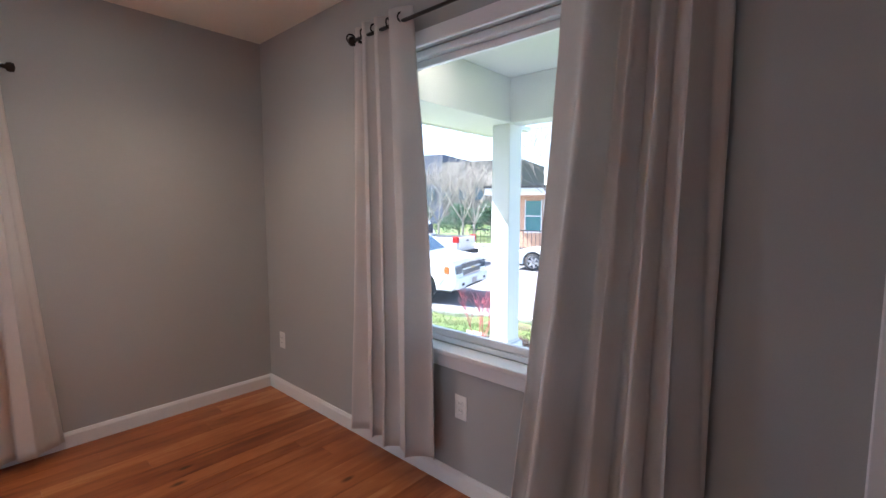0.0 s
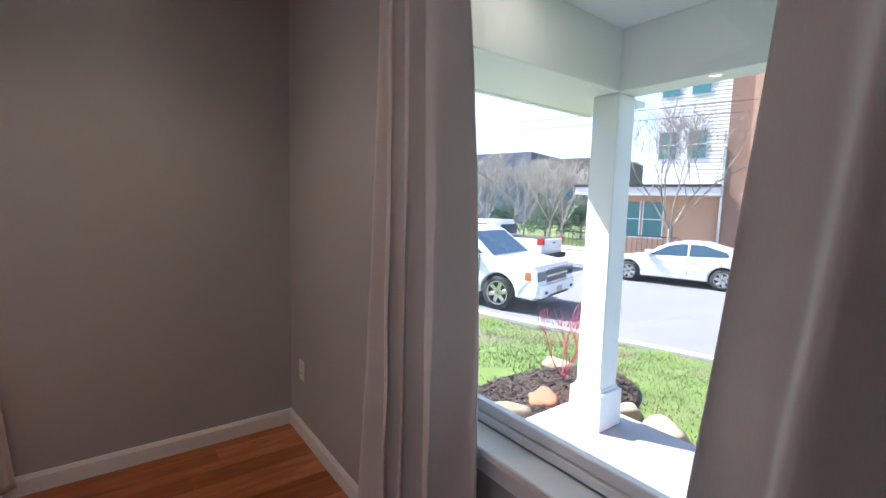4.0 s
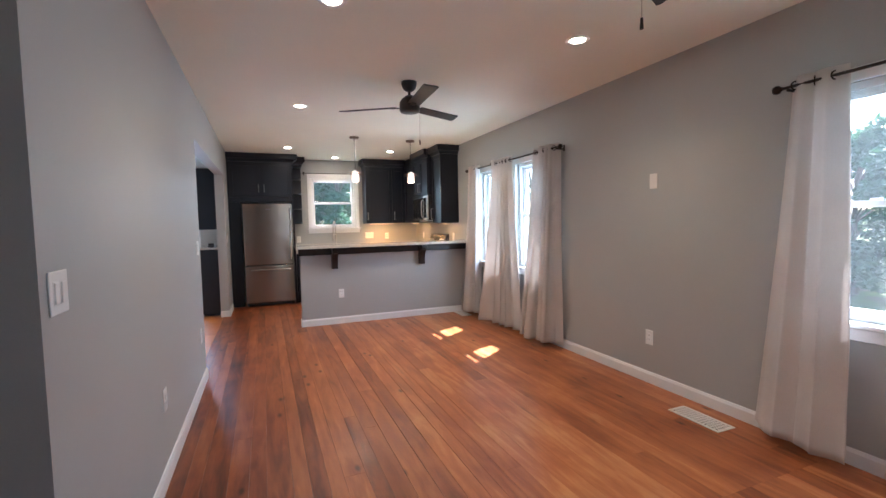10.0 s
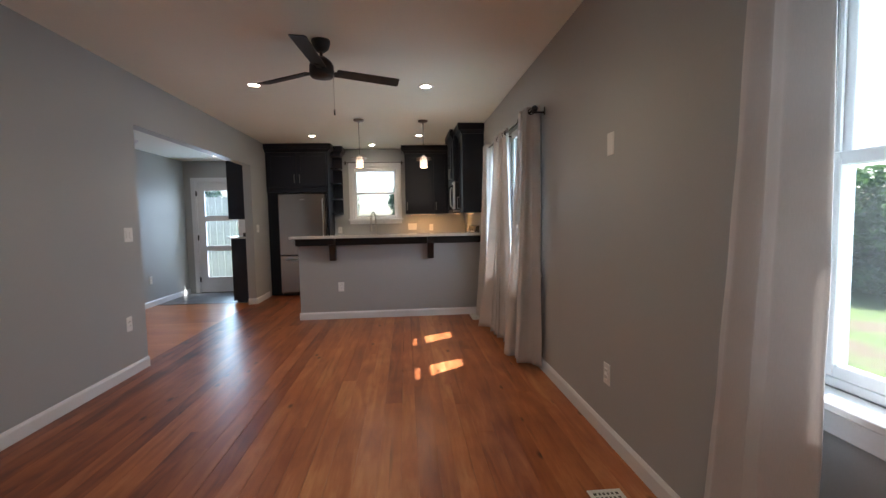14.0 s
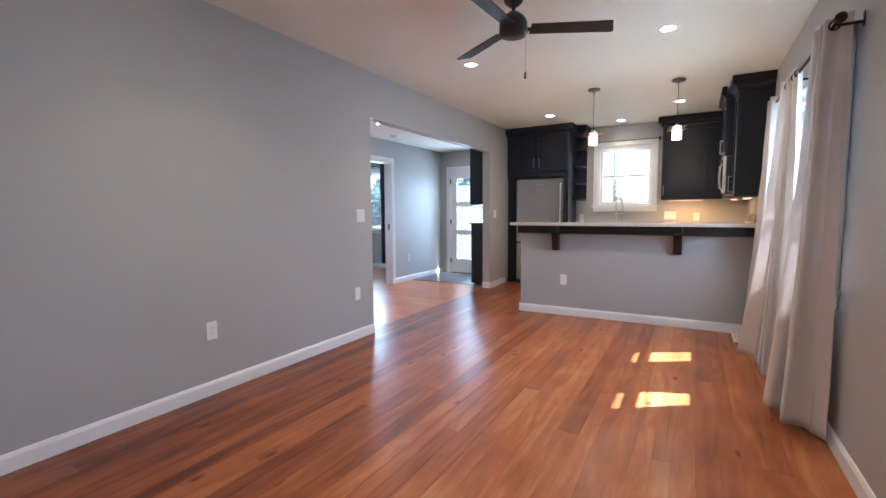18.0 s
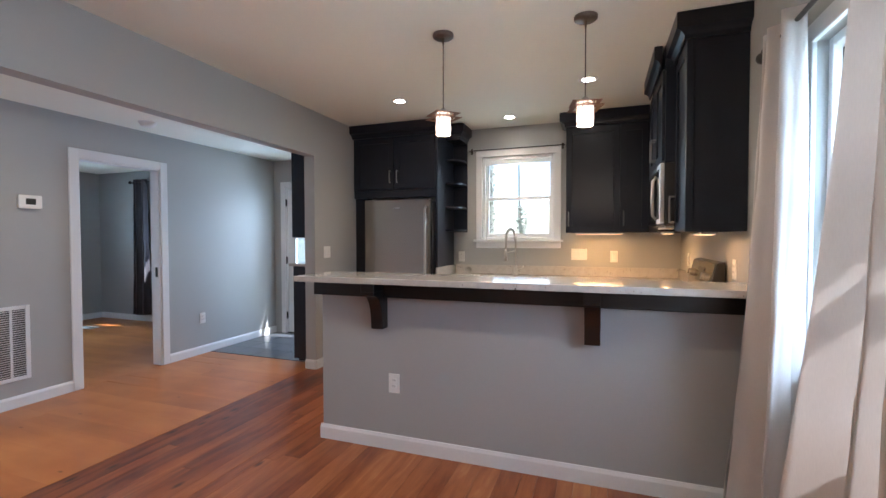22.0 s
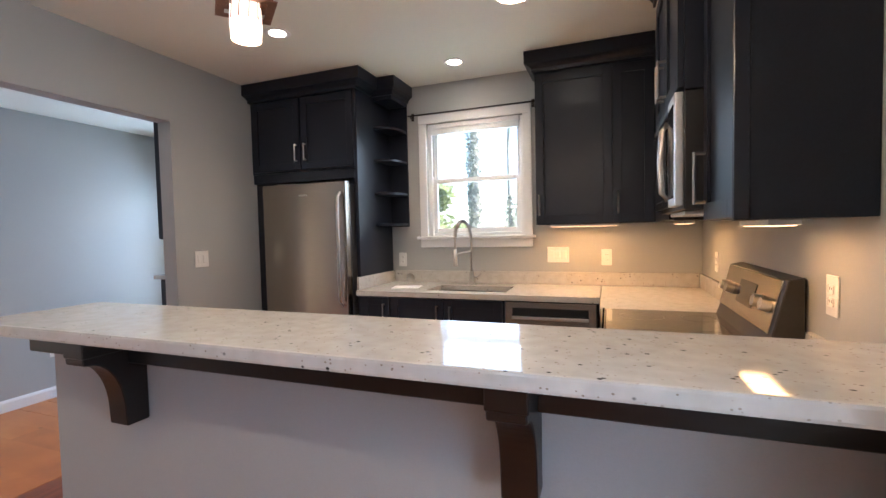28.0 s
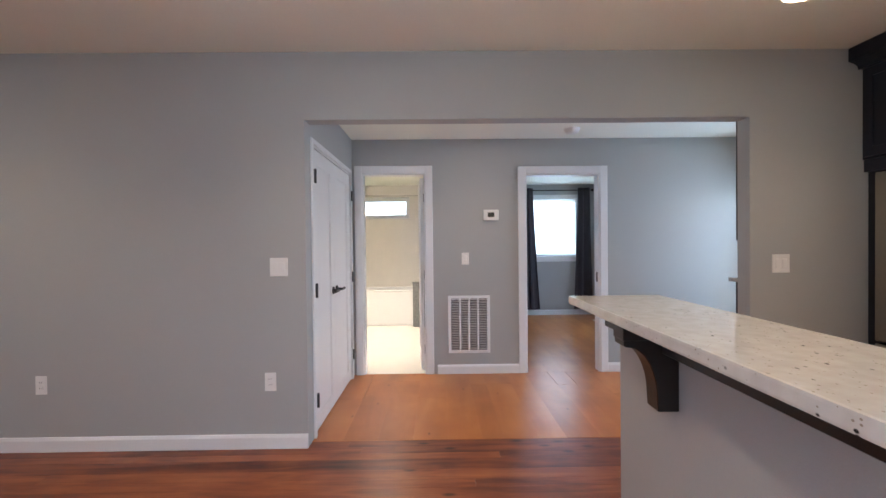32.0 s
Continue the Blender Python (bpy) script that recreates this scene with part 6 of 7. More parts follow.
setting("foundation", slab("z", XR - EXT + 0.02, 5.5, YB - EXT + 0.02, YF + EXT - 0.02, -0.9, -0.301), CONCRETE, "concrete foundation", "foundation")

# porch
setting("porch_floor", box(-2.68, 3.0, YF + EXT + 0.001, 4.25, -0.95, PORCH_Z, 0.01), PORCHPAINT, "grey painted porch floor", "porch")
setting("porch_ceiling", box(-2.46, 3.0, YF + EXT + 0.001, 4.06, 2.56, 2.62), WHITEOUT, "white porch ceiling", "ceiling")
setting("porch_beam", box(-2.46, -2.26, YF + EXT + 0.001, 3.86, 2.165, 2.559, 0.006), WHITEOUT, "white boxed porch beam", "beam")
setting("porch_beam_front", box(-2.46, 3.0, 3.861, 4.06, 2.165, 2.559, 0.006), WHITEOUT, "white boxed porch beam", "beam")
setting("porch_roof", box(-2.95, 3.3, YF - 0.1, 4.55, 2.93, 3.05), WHITEOUT, "white porch roof edge", "roof")
setting("porch_soffit", box(-2.95, -2.47, YF + EXT + 0.001, 4.55, 2.20, 2.24), WHITEOUT, "white vented soffit", "roof")
setting("porch_fascia", box(-2.99, -2.951, YF + EXT + 0.001, 4.55, 2.19, 2.93), WHITEOUT, "white fascia board", "roof")


def porch_post(x, y):
    ob = thing("porch_post", (x, y, PORCH_Z), "square white porch post on a wider base", "post", "porch posts")
    part("shaft", box(x - 0.098, x + 0.098, y - 0.098, y + 0.098, 0.14, 2.1645, 0.006), WHITEOUT, ob)
    part("base", box(x - 0.13, x + 0.13, y - 0.13, y + 0.13, PORCH_Z + 0.001, 0.12, 0.006), WHITEOUT, ob)
    part("base_cap", box(x - 0.108, x + 0.108, y - 0.108, y + 0.108, 0.12, 0.145, 0.006), WHITEOUT, ob)


porch_post(-2.36, 3.96)
porch_post(1.6, 3.96)
ob = thing("porch_light", (-1.96, 2.80, 2.56), "round recessed porch ceiling light", "ceiling light")
part("trim_ring", lathe([(0.045, 2.559), (0.07, 2.553), (0.075, 2.559)], (-1.96, 2.80, 0), 24), WHITEOUT, ob)
part("lens", lathe([(0.0, 2.5575), (0.046, 2.5575), (0.046, 2.559)], (-1.96, 2.80, 0), 24), CAN_GLOW, ob)


# garden
def rock(name, x, y, sx, sy, sz, seed, material, label):
    b = bmesh.new()
    bmesh.ops.create_icosphere(b, subdivisions=3, radius=1)
    for v in b.verts:
        n = noise.noise(v.co * 1.3 + Vector((seed, seed * 2, 0))) * 0.35 + noise.noise(v.co * 4 + Vector((0, seed, 0))) * 0.08
        v.co = v.co * (1 + n)
        v.co.x, v.co.y, v.co.z = max(-0.85, min(0.85, v.co.x)) * sx, max(-0.85, min(0.85, v.co.y)) * sy, max(-0.5, min(0.75, v.co.z)) * sz
    ob = thing(name, (x, y, ground_z(x, y)), label, "stone", "edging stones")
    part("stone", moved(b, Matrix.Translation((x, y, ground_z(x, y) + 0.35 * sz)) @ Matrix.Rotation(seed, 4, "Z")), material, ob, smooth=True)


setting("mulch_bed", moved(lathe([(0.0, 0.05), (0.5, 0.05), (0.8, 0.045), (1.0, 0.02), (1.1, -0.06)], (0, 0, 0), 40), Matrix.Translation((-3.05, 4.3, -0.34)) @ Matrix.Diagonal((0.58, 1.10, 1, 1))), MULCH, "dark bark mulch bed beside the porch", "ground")
RUST = mat("rust red stone", (0.30, 0.12, 0.06), 0.9, spread=0.3, scale=6, fine=40, bump=0.1)
rock("edging_stone", -2.92, 3.68, 0.18, 0.13, 0.17, 1.0, STONE, "pale sandstone boulder at the porch corner")
rock("edging_stone", -3.03, 4.2, 0.22, 0.15, 0.10, 2.3, RUST, "rust red flat stone in the mulch bed")
rock("edging_stone", -3.57, 5.1, 0.22, 0.12, 0.09, 3.1, STONE, "brown edging stone at the bed")
rock("edging_stone", -2.92, 3.2, 0.22, 0.15, 0.14, 5.1, STONE, "pale sandstone edging stone by the porch")
for i, (x, y) in enumerate(((-2.5, 4.55), (-2.12, 4.57), (-1.72, 4.55), (-1.3, 4.57), (-0.9, 4.55))):
    rock("edging_stone", x, y, 0.21, 0.12, 0.11, 4.2 + i * 1.7, STONE, "brown sandstone edging along the porch")
chips_v, chips_f = [], []
rnd_chip = random.Random(23)
for k in range(2600):
    a, q = rnd_chip.uniform(0, 6.283), math.sqrt(rnd_chip.random())
    p = Vector((-3.05 + 0.57 * q * math.cos(a), 4.3 + 1.08 * q * math.sin(a), -0.292 - 0.03 * max(0, q - 0.8) * 5 + rnd_chip.uniform(0, 0.012)))
    if p.x > -2.70 and p.y < 4.27:
        continue
    u = Vector((rnd_chip.uniform(-1, 1), rnd_chip.uniform(-1, 1), rnd_chip.uniform(-0.25, 0.25))).normalized() * rnd_chip.uniform(0.015, 0.04)
    v = u.cross(Vector((0, 0, 1))).normalized() * rnd_chip.uniform(0.005, 0.012)
    n0 = len(chips_v)
    chips_v += [p - u - v, p + u - v, p + u + v + Vector((0, 0, 0.008)), p - u + v + Vector((0, 0, 0.008))]
    chips_f.append((n0, n0 + 1, n0 + 2, n0 + 3))
me = bpy.data.meshes.new("mulch_chips")
me.from_pydata([tuple(q) for q in chips_v], [], chips_f)
me.materials.append(MULCH)
tagged(new("mulch_chips", me), "loose dark bark chips on the mulch bed", "mulch", kind="stuff")
blade_v, blade_f = [], []
rnd_grass = random.Random(29)
for k in range(60000):
    x, y = rnd_grass.uniform(-9.0, 0.5), 3.0 + 7.0 * rnd_grass.random() ** 1.3
    if x > -2.72 and y < 4.7 or ((x + 3.05) / 0.62) ** 2 + ((y - 4.3) / 1.15) ** 2 < 1 or (INV @ Vector((x, y, 0))).y > -8.6:
        continue
    if noise.noise((x * 0.8, y * 0.8, 7)) < -0.55:
        continue
    z, h, a = ground_z(x, y), rnd_grass.uniform(0.012, 0.04), rnd_grass.uniform(0, 6.283)
    n0 = len(blade_v)
    lean = Vector((rnd_grass.uniform(-0.03, 0.03), rnd_grass.uniform(-0.03, 0.03), h + 0.022))
    side = Vector((math.cos(a), math.sin(a), 0)) * rnd_grass.uniform(0.004, 0.009)
    p = Vector((x, y, z - 0.02))
    blade_v += [p - side, p + side, p + lean]
    blade_f.append((n0, n0 + 1, n0 + 2))
me = bpy.data.meshes.new("grass_blades")
me.from_pydata([tuple(q) for q in blade_v], [], blade_f)
me.materials.append(mat("grass blades", (0.085, 0.13, 0.024), 0.7, spread=0.6, scale=1.6, fine=25, bump=0.0))
tagged(new("grass_blades", me), "short green spring grass blades on the lawn", "grass", kind="stuff")



def twigs(bm, p, d, length, r, depth, rnd, spread=0.5, seg=5, kids=3):
    """A branching stem."""
    pts = [p]
    n = 4
    for k in range(n):
        d = (d + Vector((rnd.uniform(-1, 1), rnd.uniform(-1, 1), rnd.uniform(-0.3, 0.7))) * 0.13).normalized()
        pts.append(pts[-1] + d * length / n)
    tube(pts, lambda f: max(0.002, r * (1 - 0.45 * f)), seg, bm)
    if depth > 0:
        for k in range(kids):
            base = pts[rnd.choice((2, 3, 3, 4, 4))]
            side = Vector((rnd.uniform(-1, 1), rnd.uniform(-1, 1), rnd.uniform(-0.1, 0.6)))
            twigs(bm, base, (d + side * spread * 1.6).normalized(), length * rnd.uniform(0.55, 0.8), r * 0.52, depth - 1, rnd, spread, max(3, seg - 1), kids)


def quick_tree(name, x, y, h, r, depth, material, label, seed, kids=3, spread=0.5, tag="tree", low=0.35, group="bare trees", wobble=0.04):
    rnd = random.Random(seed)
    z = ground_z(x, y)
    ob = thing(name, (x, y, z), label, tag, group)
    t = bmesh.new()
    pts = [Vector((x, y, z - 0.1))]
    for k in range(5):
        pts.append(pts[-1] + Vector((rnd.uniform(-wobble, wobble) * h * 0.3, rnd.uniform(-wobble, wobble) * h * 0.3, h * low / 5)))
    tube(pts, lambda f: r * (1.25 - 0.45 * f), 9, t)
    part("trunk", t, material, ob)
    b = bmesh.new()
    for k in range(5):
        a = 2 * math.pi * (k + rnd.random() * 0.6) / 5
        d = Vector((math.cos(a) * 0.55, math.sin(a) * 0.55, 1.0)).normalized()
        twigs(b, pts[-1 - (k % 2)], d, h * 0.3, r * 0.6, depth, rnd, spread, 5, kids)
    part("limbs", b, material, ob)
    return ob, pts[-1], h


quick_tree("red_twig_shrub", -3.19, 4.70, 1.05, 0.011, 3, REDTWIG, "small bare red-twigged shrub in the mulch bed", 4, kids=3, spread=0.38, tag="shrub", low=0.22, group="shrubs")


def leafy(name, x, y, h, w, n, material, label, seed, bark=None, base=0.12, group="leafy trees"):
    """A tree with a tapered trunk, limbs and a crown of separate leaf sprays in uneven clumps."""
    rnd = random.Random(seed)
    z = ground_z(x, y)
    ob = thing(name, (x, y, z), label, "tree", group)
    t = tube([(x, y, z - 0.1), (x + 0.05, y, z + h * 0.35), (x - 0.04, y + 0.05, z + h * 0.8)], lambda f: 0.16 * h / 5 * (1.2 - f), 9)
    part("trunk", t, bark or BARK, ob)
    lb = bmesh.new()
    centres = []
    for k in range(26):
        f = rnd.uniform(base, 1.0)
        a = rnd.uniform(0, 6.283)
        rad = w * (1.0 - 0.62 * f ** 1.6) * rnd.uniform(0.35, 1.0)
        c = Vector((x + rad * math.cos(a), y + rad * math.sin(a), z + h * f))
        centres.append((c, rnd.uniform(0.28, 0.55) * w * 0.75))
        tube([(x, y, z + h * f * 0.75), (x + rad * 0.5 * math.cos(a), y + rad * 0.5 * math.sin(a), z + h * f * 0.9), c], lambda q: 0.035 * (1.1 - q), 5, lb)
    part("limbs", lb, bark or BARK, ob)
    verts, faces = [], []
    for k in range(n):
        c, r = rnd.choice(centres)
        d = Vector((rnd.gauss(0, 1), rnd.gauss(0, 1), rnd.gauss(0, 1))).normalized() * r * rnd.uniform(0.3, 1.0) ** 0.5
        p = c + Vector((d.x, d.y, d.z * 0.75))
        s = rnd.uniform(0.06, 0.135)
        u = Vector((rnd.uniform(-1, 1), rnd.uniform(-1, 1), rnd.uniform(-0.6, 0.6))).normalized()
        v = u.cross(Vector((rnd.uniform(-1, 1), rnd.uniform(-1, 1), rnd.uniform(-1, 1)))).normalized()
        i = len(verts)
        verts += [p - u * s, p + v * s * 0.42, p + u * s, p - v * s * 0.42]
        faces.append((i, i + 1, i + 2, i + 3))
    me = bpy.data.meshes.new("crown")
    me.from_pydata([tuple(q - Vector((x, y, z))) for q in verts], [], faces)
    me.materials.append(material)
    c = new("crown", me)
    c.parent = ob
    return ob


# west of the house: an evergreen screen and a bare tree behind it
EG = "dense dark evergreen tree at the edge of the lawn"
for i, (x, y, h, w) in enumerate(((-12.3, -1.2, 4.2, 1.6), (-12.3, -3.1, 4.5, 1.5), (-12.6, -4.7, 3.5, 1.4), (-12.2, -6.1, 2.4, 1.4), (-12.3, -7.5, 2.3, 1.5), (-12.2, -9.0, 2.5, 1.5), (-12.9, 0.9, 4.6, 1.9), (-12.6, -10.8, 2.8, 1.7), (-12.9, -12.6, 4.4, 2.0))):
    if h > 3:
        leafy("evergreen_tree", x - 1.3, y - 0.4, h * 1.08, w * 1.1, 11500, LEAF, EG, 100 + i, base=0.04)
    else:
        leafy("screen_shrub", x - 1.3, y - 0.4, h * (1.12, 0.95, 1.04)[i % 3], w * 1.05, 9000, LEAFM, "broad mid-green shrub at the edge of the lawn", 100 + i, base=0.03, group="screen shrubs")
quick_tree("bare_tree", -16.0, -8.7, 5.8, 0.12, 3, BARK, "tall bare tree behind the evergreens", 8, kids=3)
quick_tree("bare_tree", -8.2, -10.8, 8.5, 0.07, 3, BARK, "bare tree beside the house", 18, kids=3)
# behind the kitchen
ivy_trunk, _, _ = quick_tree("ivy_tree", 0.46, -14.5, 14.0, 0.10, 3, IVYBARK, "tall tree with an ivy-covered trunk behind the house", 28, kids=3, low=0.5, wobble=0.004)
def ivy(tree, x, y, z0, z1, r, n, seed):
    """Ivy leaves clinging round a trunk."""
    rnd = random.Random(seed)
    vs, fs = [], []
    for k in range(n):
        z, a = rnd.uniform(z0, z1), rnd.uniform(0, 6.283)
        rr = r * (0.75 + 0.4 * noise.noise((a, z * 2.2, seed)) + rnd.uniform(0, 0.35))
        p = Vector((x + rr * math.cos(a), y + rr * math.sin(a), z))
        u = Vector((rnd.uniform(-1, 1), rnd.uniform(-1, 1), rnd.uniform(-1, 0.4))).normalized() * rnd.uniform(0.03, 0.06)
        v = u.cross(Vector((math.cos(a), math.sin(a), 0.3))).normalized() * 0.03
        n0 = len(vs)
        vs += [p - u, p + v, p + u, p - v]
        fs.append((n0, n0 + 1, n0 + 2, n0 + 3))
    me = bpy.data.meshes.new("ivy")
    me.from_pydata([tuple(q - tree.location) for q in vs], [], fs)
    me.materials.append(IVYLEAF)
    new("ivy", me).parent = tree


IVYLEAF = mat("grey-green ivy leaves", (0.42, 0.40, 0.33), 0.6, spread=0.5, scale=6, fine=20, bump=0.0)
lit_through(IVYLEAF, 0.5)
ivy(ivy_trunk, 0.46, -14.5, -0.4, 6.5, 0.15, 3400, 3)
slim_trunk, _, _ = quick_tree("bare_tree", -0.42, -14.8, 9.0, 0.04, 3, IVYBARK, "slim bare tree behind the house", 38, kids=3, low=0.55, wobble=0.03)
ivy(slim_trunk, -0.42, -14.8, -0.4, 2.2, 0.13, 900, 5)
leafy("garden_shrub", 1.35, -13.4, 2.7, 1.2, 2600, LEAFB, "pale green leafy shrub behind the house", 51)
leafy("garden_tree", -2.75, -14.6, 4.6, 1.25, 12000, LEAF, "green leafy tree behind the house", 52)
leafy("garden_tree", -4.2, -17.5, 5.4, 1.8, 9000, LEAF, "green leafy tree behind the house", 53)
leafy("garden_tree", -2.3, -17.2, 5.2, 1.3, 9000, LEAF, "green leafy tree behind the house", 57)
leafy("garden_tree", 4.8, -12.5, 4.2, 1.7, 9000, LEAF, "green leafy tree behind the bedroom", 54)
leafy("garden_tree", 7.0, -11.5, 4.6, 1.7, 8000, LEAF, "green leafy tree behind the bedroom", 55)
leafy("garden_tree", 13.5, -8.0, 4.0, 1.7, 8000, LEAFB, "pale leafy tree beside the house", 56)

ob = thing("garden_fence", (1.6, -10.2, -0.45), "weathered white board fence behind the back door", "fence")
part("rail", box(0.98, 4.9, -10.16, -10.12, 0.0, 0.09), FENCEWOOD, ob)
part("rail", box(0.98, 4.9, -10.16, -10.12, 1.55, 1.64), FENCEWOOD, ob)
fb = finish(box(-0.072, 0.072, -0.01, 0.01, 0, 2.35, 0.003), "board")
fb.materials.append(FENCEWOOD)
for k in range(26):
    o = new("board", fb)
    o.location = (-0.55 + k * 0.154, 0.09, 0.0)
    o.parent = ob
for x in (1.1, 3.0, 4.8):
    part("post", box(x - 0.05, x + 0.05, -10.26, -10.165, -0.45, 2.0, 0.004), FENCEWOOD, ob)
setting("back_step", box(0.6, 1.9, YB - 1.2, YB - EXT - 0.01, -0.95, -0.06, 0.01), CONCRETE, "concrete back step", "step")


# ---- vehicles ----
def wheel(ob, m, x, y, r, side):
    t = part("wheel", moved(lathe([(r * 0.6, -0.11), (r * 0.94, -0.11), (r, -0.085), (r, 0.085), (r * 0.94, 0.11), (r * 0.6, 0.11)], (0, 0, 0), 26, "y"), m @ Matrix.Translation((x, y, r))), TYRE, ob, smooth=True)
    part("rim", moved(lathe([(0.0, side * 0.07), (r * 0.16, side * 0.085), (r * 0.2, side * 0.05), (r * 0.58, side * 0.055), (r * 0.62, side * 0.10), (r * 0.66, side * 0.10), (r * 0.66, side * 0.0)], (0, 0, 0), 26, "y"), m @ Matrix.Translation((x, y, r))), TYRE, t)
    part("rim_ring", moved(lathe([(r * 0.60, side * 0.09), (r * 0.63, side * 0.115), (r * 0.69, side * 0.115), (r * 0.70, side * 0.09)], (0, 0, 0), 26, "y"), m @ Matrix.Translation((x, y, r))), RIM, t)
    for k in range(6):
        a = 2 * math.pi * k / 6 + 0.3
        s = box(-0.05, 0.05, side * 0.085 - 0.015, side * 0.085 + 0.015, 0.02, r * 0.62, 0.006)
        part("spoke", moved(s, m @ Matrix.Translation((x, y, r)) @ Matrix.Rotation(a, 4, "Y")), RIM, t)


def side_shape(top, axles, r, low):
    """A side outline: the given upper line from nose to tail, and a lower edge with wheel openings."""
    out = list(top)
    for ax in sorted(axles):
        R = r * 1.16
        c = max(-1.0, min(1.0, (low - r) / R))
        a0 = math.acos(c)
        for k in range(13):
            a = -a0 + 2 * a0 * k / 12
            out.append((ax + R * math.sin(a), r + R * math.cos(a)))
    return out


def hull(outline, w, taper, bevel):
    b = prism(outline, -w, w, "y")
    for v in b.verts:
        v.co.y *= taper(v.co.z)
    bmesh.ops.bevel(b, geom=[e for e in b.edges if abs(e.verts[0].co.y - e.verts[1].co.y) < 0.05], offset=bevel, segments=2, profile=0.6, affect="EDGES")
    return b


def slope_glass(p, q, w0, w1, off=0.012):
    """A sloping pane between side points p and q."""
    d = Vector((q[0] - p[0], q[1] - p[1])).normalized()
    n = Vector((d.y, -d.x)) if d.y * 1 > 0 and d.x < 0 else Vector((-d.y, d.x))
    if n.y < 0:
        n = -n
    a, c = Vector(p) + (Vector(q) - Vector(p)) * 0.08 + n * off, Vector(p) + (Vector(q) - Vector(p)) * 0.93 + n * off
    b = bmesh.new()
    up = [b.verts.new((a.x, -w0, a.y)), b.verts.new((a.x, w0, a.y)), b.verts.new((c.x, w1, c.y)), b.verts.new((c.x, -w1, c.y))]
    dn = [b.verts.new((v.co.x - n.x * 0.02, v.co.y, v.co.z - n.y * 0.02)) for v in up]
    b.faces.new(up)
    b.faces.new(dn[::-1])
    for k in range(4):
        b.faces.new((up[k], dn[k], dn[(k + 1) % 4], up[(k + 1) % 4]))
    bmesh.ops.recalc_face_normals(b, faces=b.faces)
    return b


KINDS = {
    "sedan": (2.37, 0.89, 0.335, (1.42, -1.30), 0.24, [(2.25, 0.26), (2.36, 0.42), (2.33, 0.60), (2.15, 0.72), (1.2, 0.89), (0.9, 0.92), (-1.6, 0.99), (-2.25, 1.0), (-2.36, 0.93), (-2.37, 0.55), (-2.22, 0.26)],
              [(1.05, 0.90), (0.32, 1.33), (-0.1, 1.42), (-0.75, 1.41), (-1.45, 1.22), (-2.05, 0.99)], (0.95, 1.42),
              [[(0.80, 0.96), (0.26, 1.27), (-0.12, 1.355), (-0.30, 1.355), (-0.30, 0.98)], [(-0.36, 0.98), (-0.36, 1.355), (-0.75, 1.345), (-1.38, 1.17), (-1.45, 1.03)]], 0.74),
    "suv": (2.57, 1.0, 0.40, (1.55, -1.40), 0.36, [(2.44, 0.34), (2.56, 0.46), (2.58, 0.68), (2.55, 0.96), (2.44, 1.09), (1.40, 1.21), (-2.45, 1.23), (-2.56, 1.12), (-2.58, 0.5), (-2.45, 0.36)],
            [(1.42, 1.20), (0.62, 1.80), (0.25, 1.89), (-2.15, 1.90), (-2.38, 1.80), (-2.52, 1.22)], (1.2, 1.9),
            [[(1.12, 1.27), (0.56, 1.70), (0.12, 1.76), (0.12, 1.27)], [(0.04, 1.27), (0.04, 1.76), (-0.95, 1.77), (-0.95, 1.27)], [(-1.03, 1.27), (-1.03, 1.77), (-2.1, 1.75), (-2.28, 1.27)]], 0.84),
    "pickup": (2.8, 1.0, 0.40, (1.75, -1.70), 0.38, [(2.66, 0.36), (2.78, 0.48), (2.80, 0.72), (2.74, 0.98), (2.62, 1.08), (1.62, 1.17), (-2.76, 1.18), (-2.79, 0.5), (-2.7, 0.4)],
               [(1.62, 1.16), (0.92, 1.74), (0.5, 1.84), (-0.55, 1.83), (-0.85, 1.18)], (1.15, 1.84),
               [[(1.32, 1.24), (0.86, 1.64), (0.35, 1.70), (0.35, 1.24)], [(0.27, 1.24), (0.27, 1.70), (-0.5, 1.69), (-0.66, 1.24)]], 0.84),
}


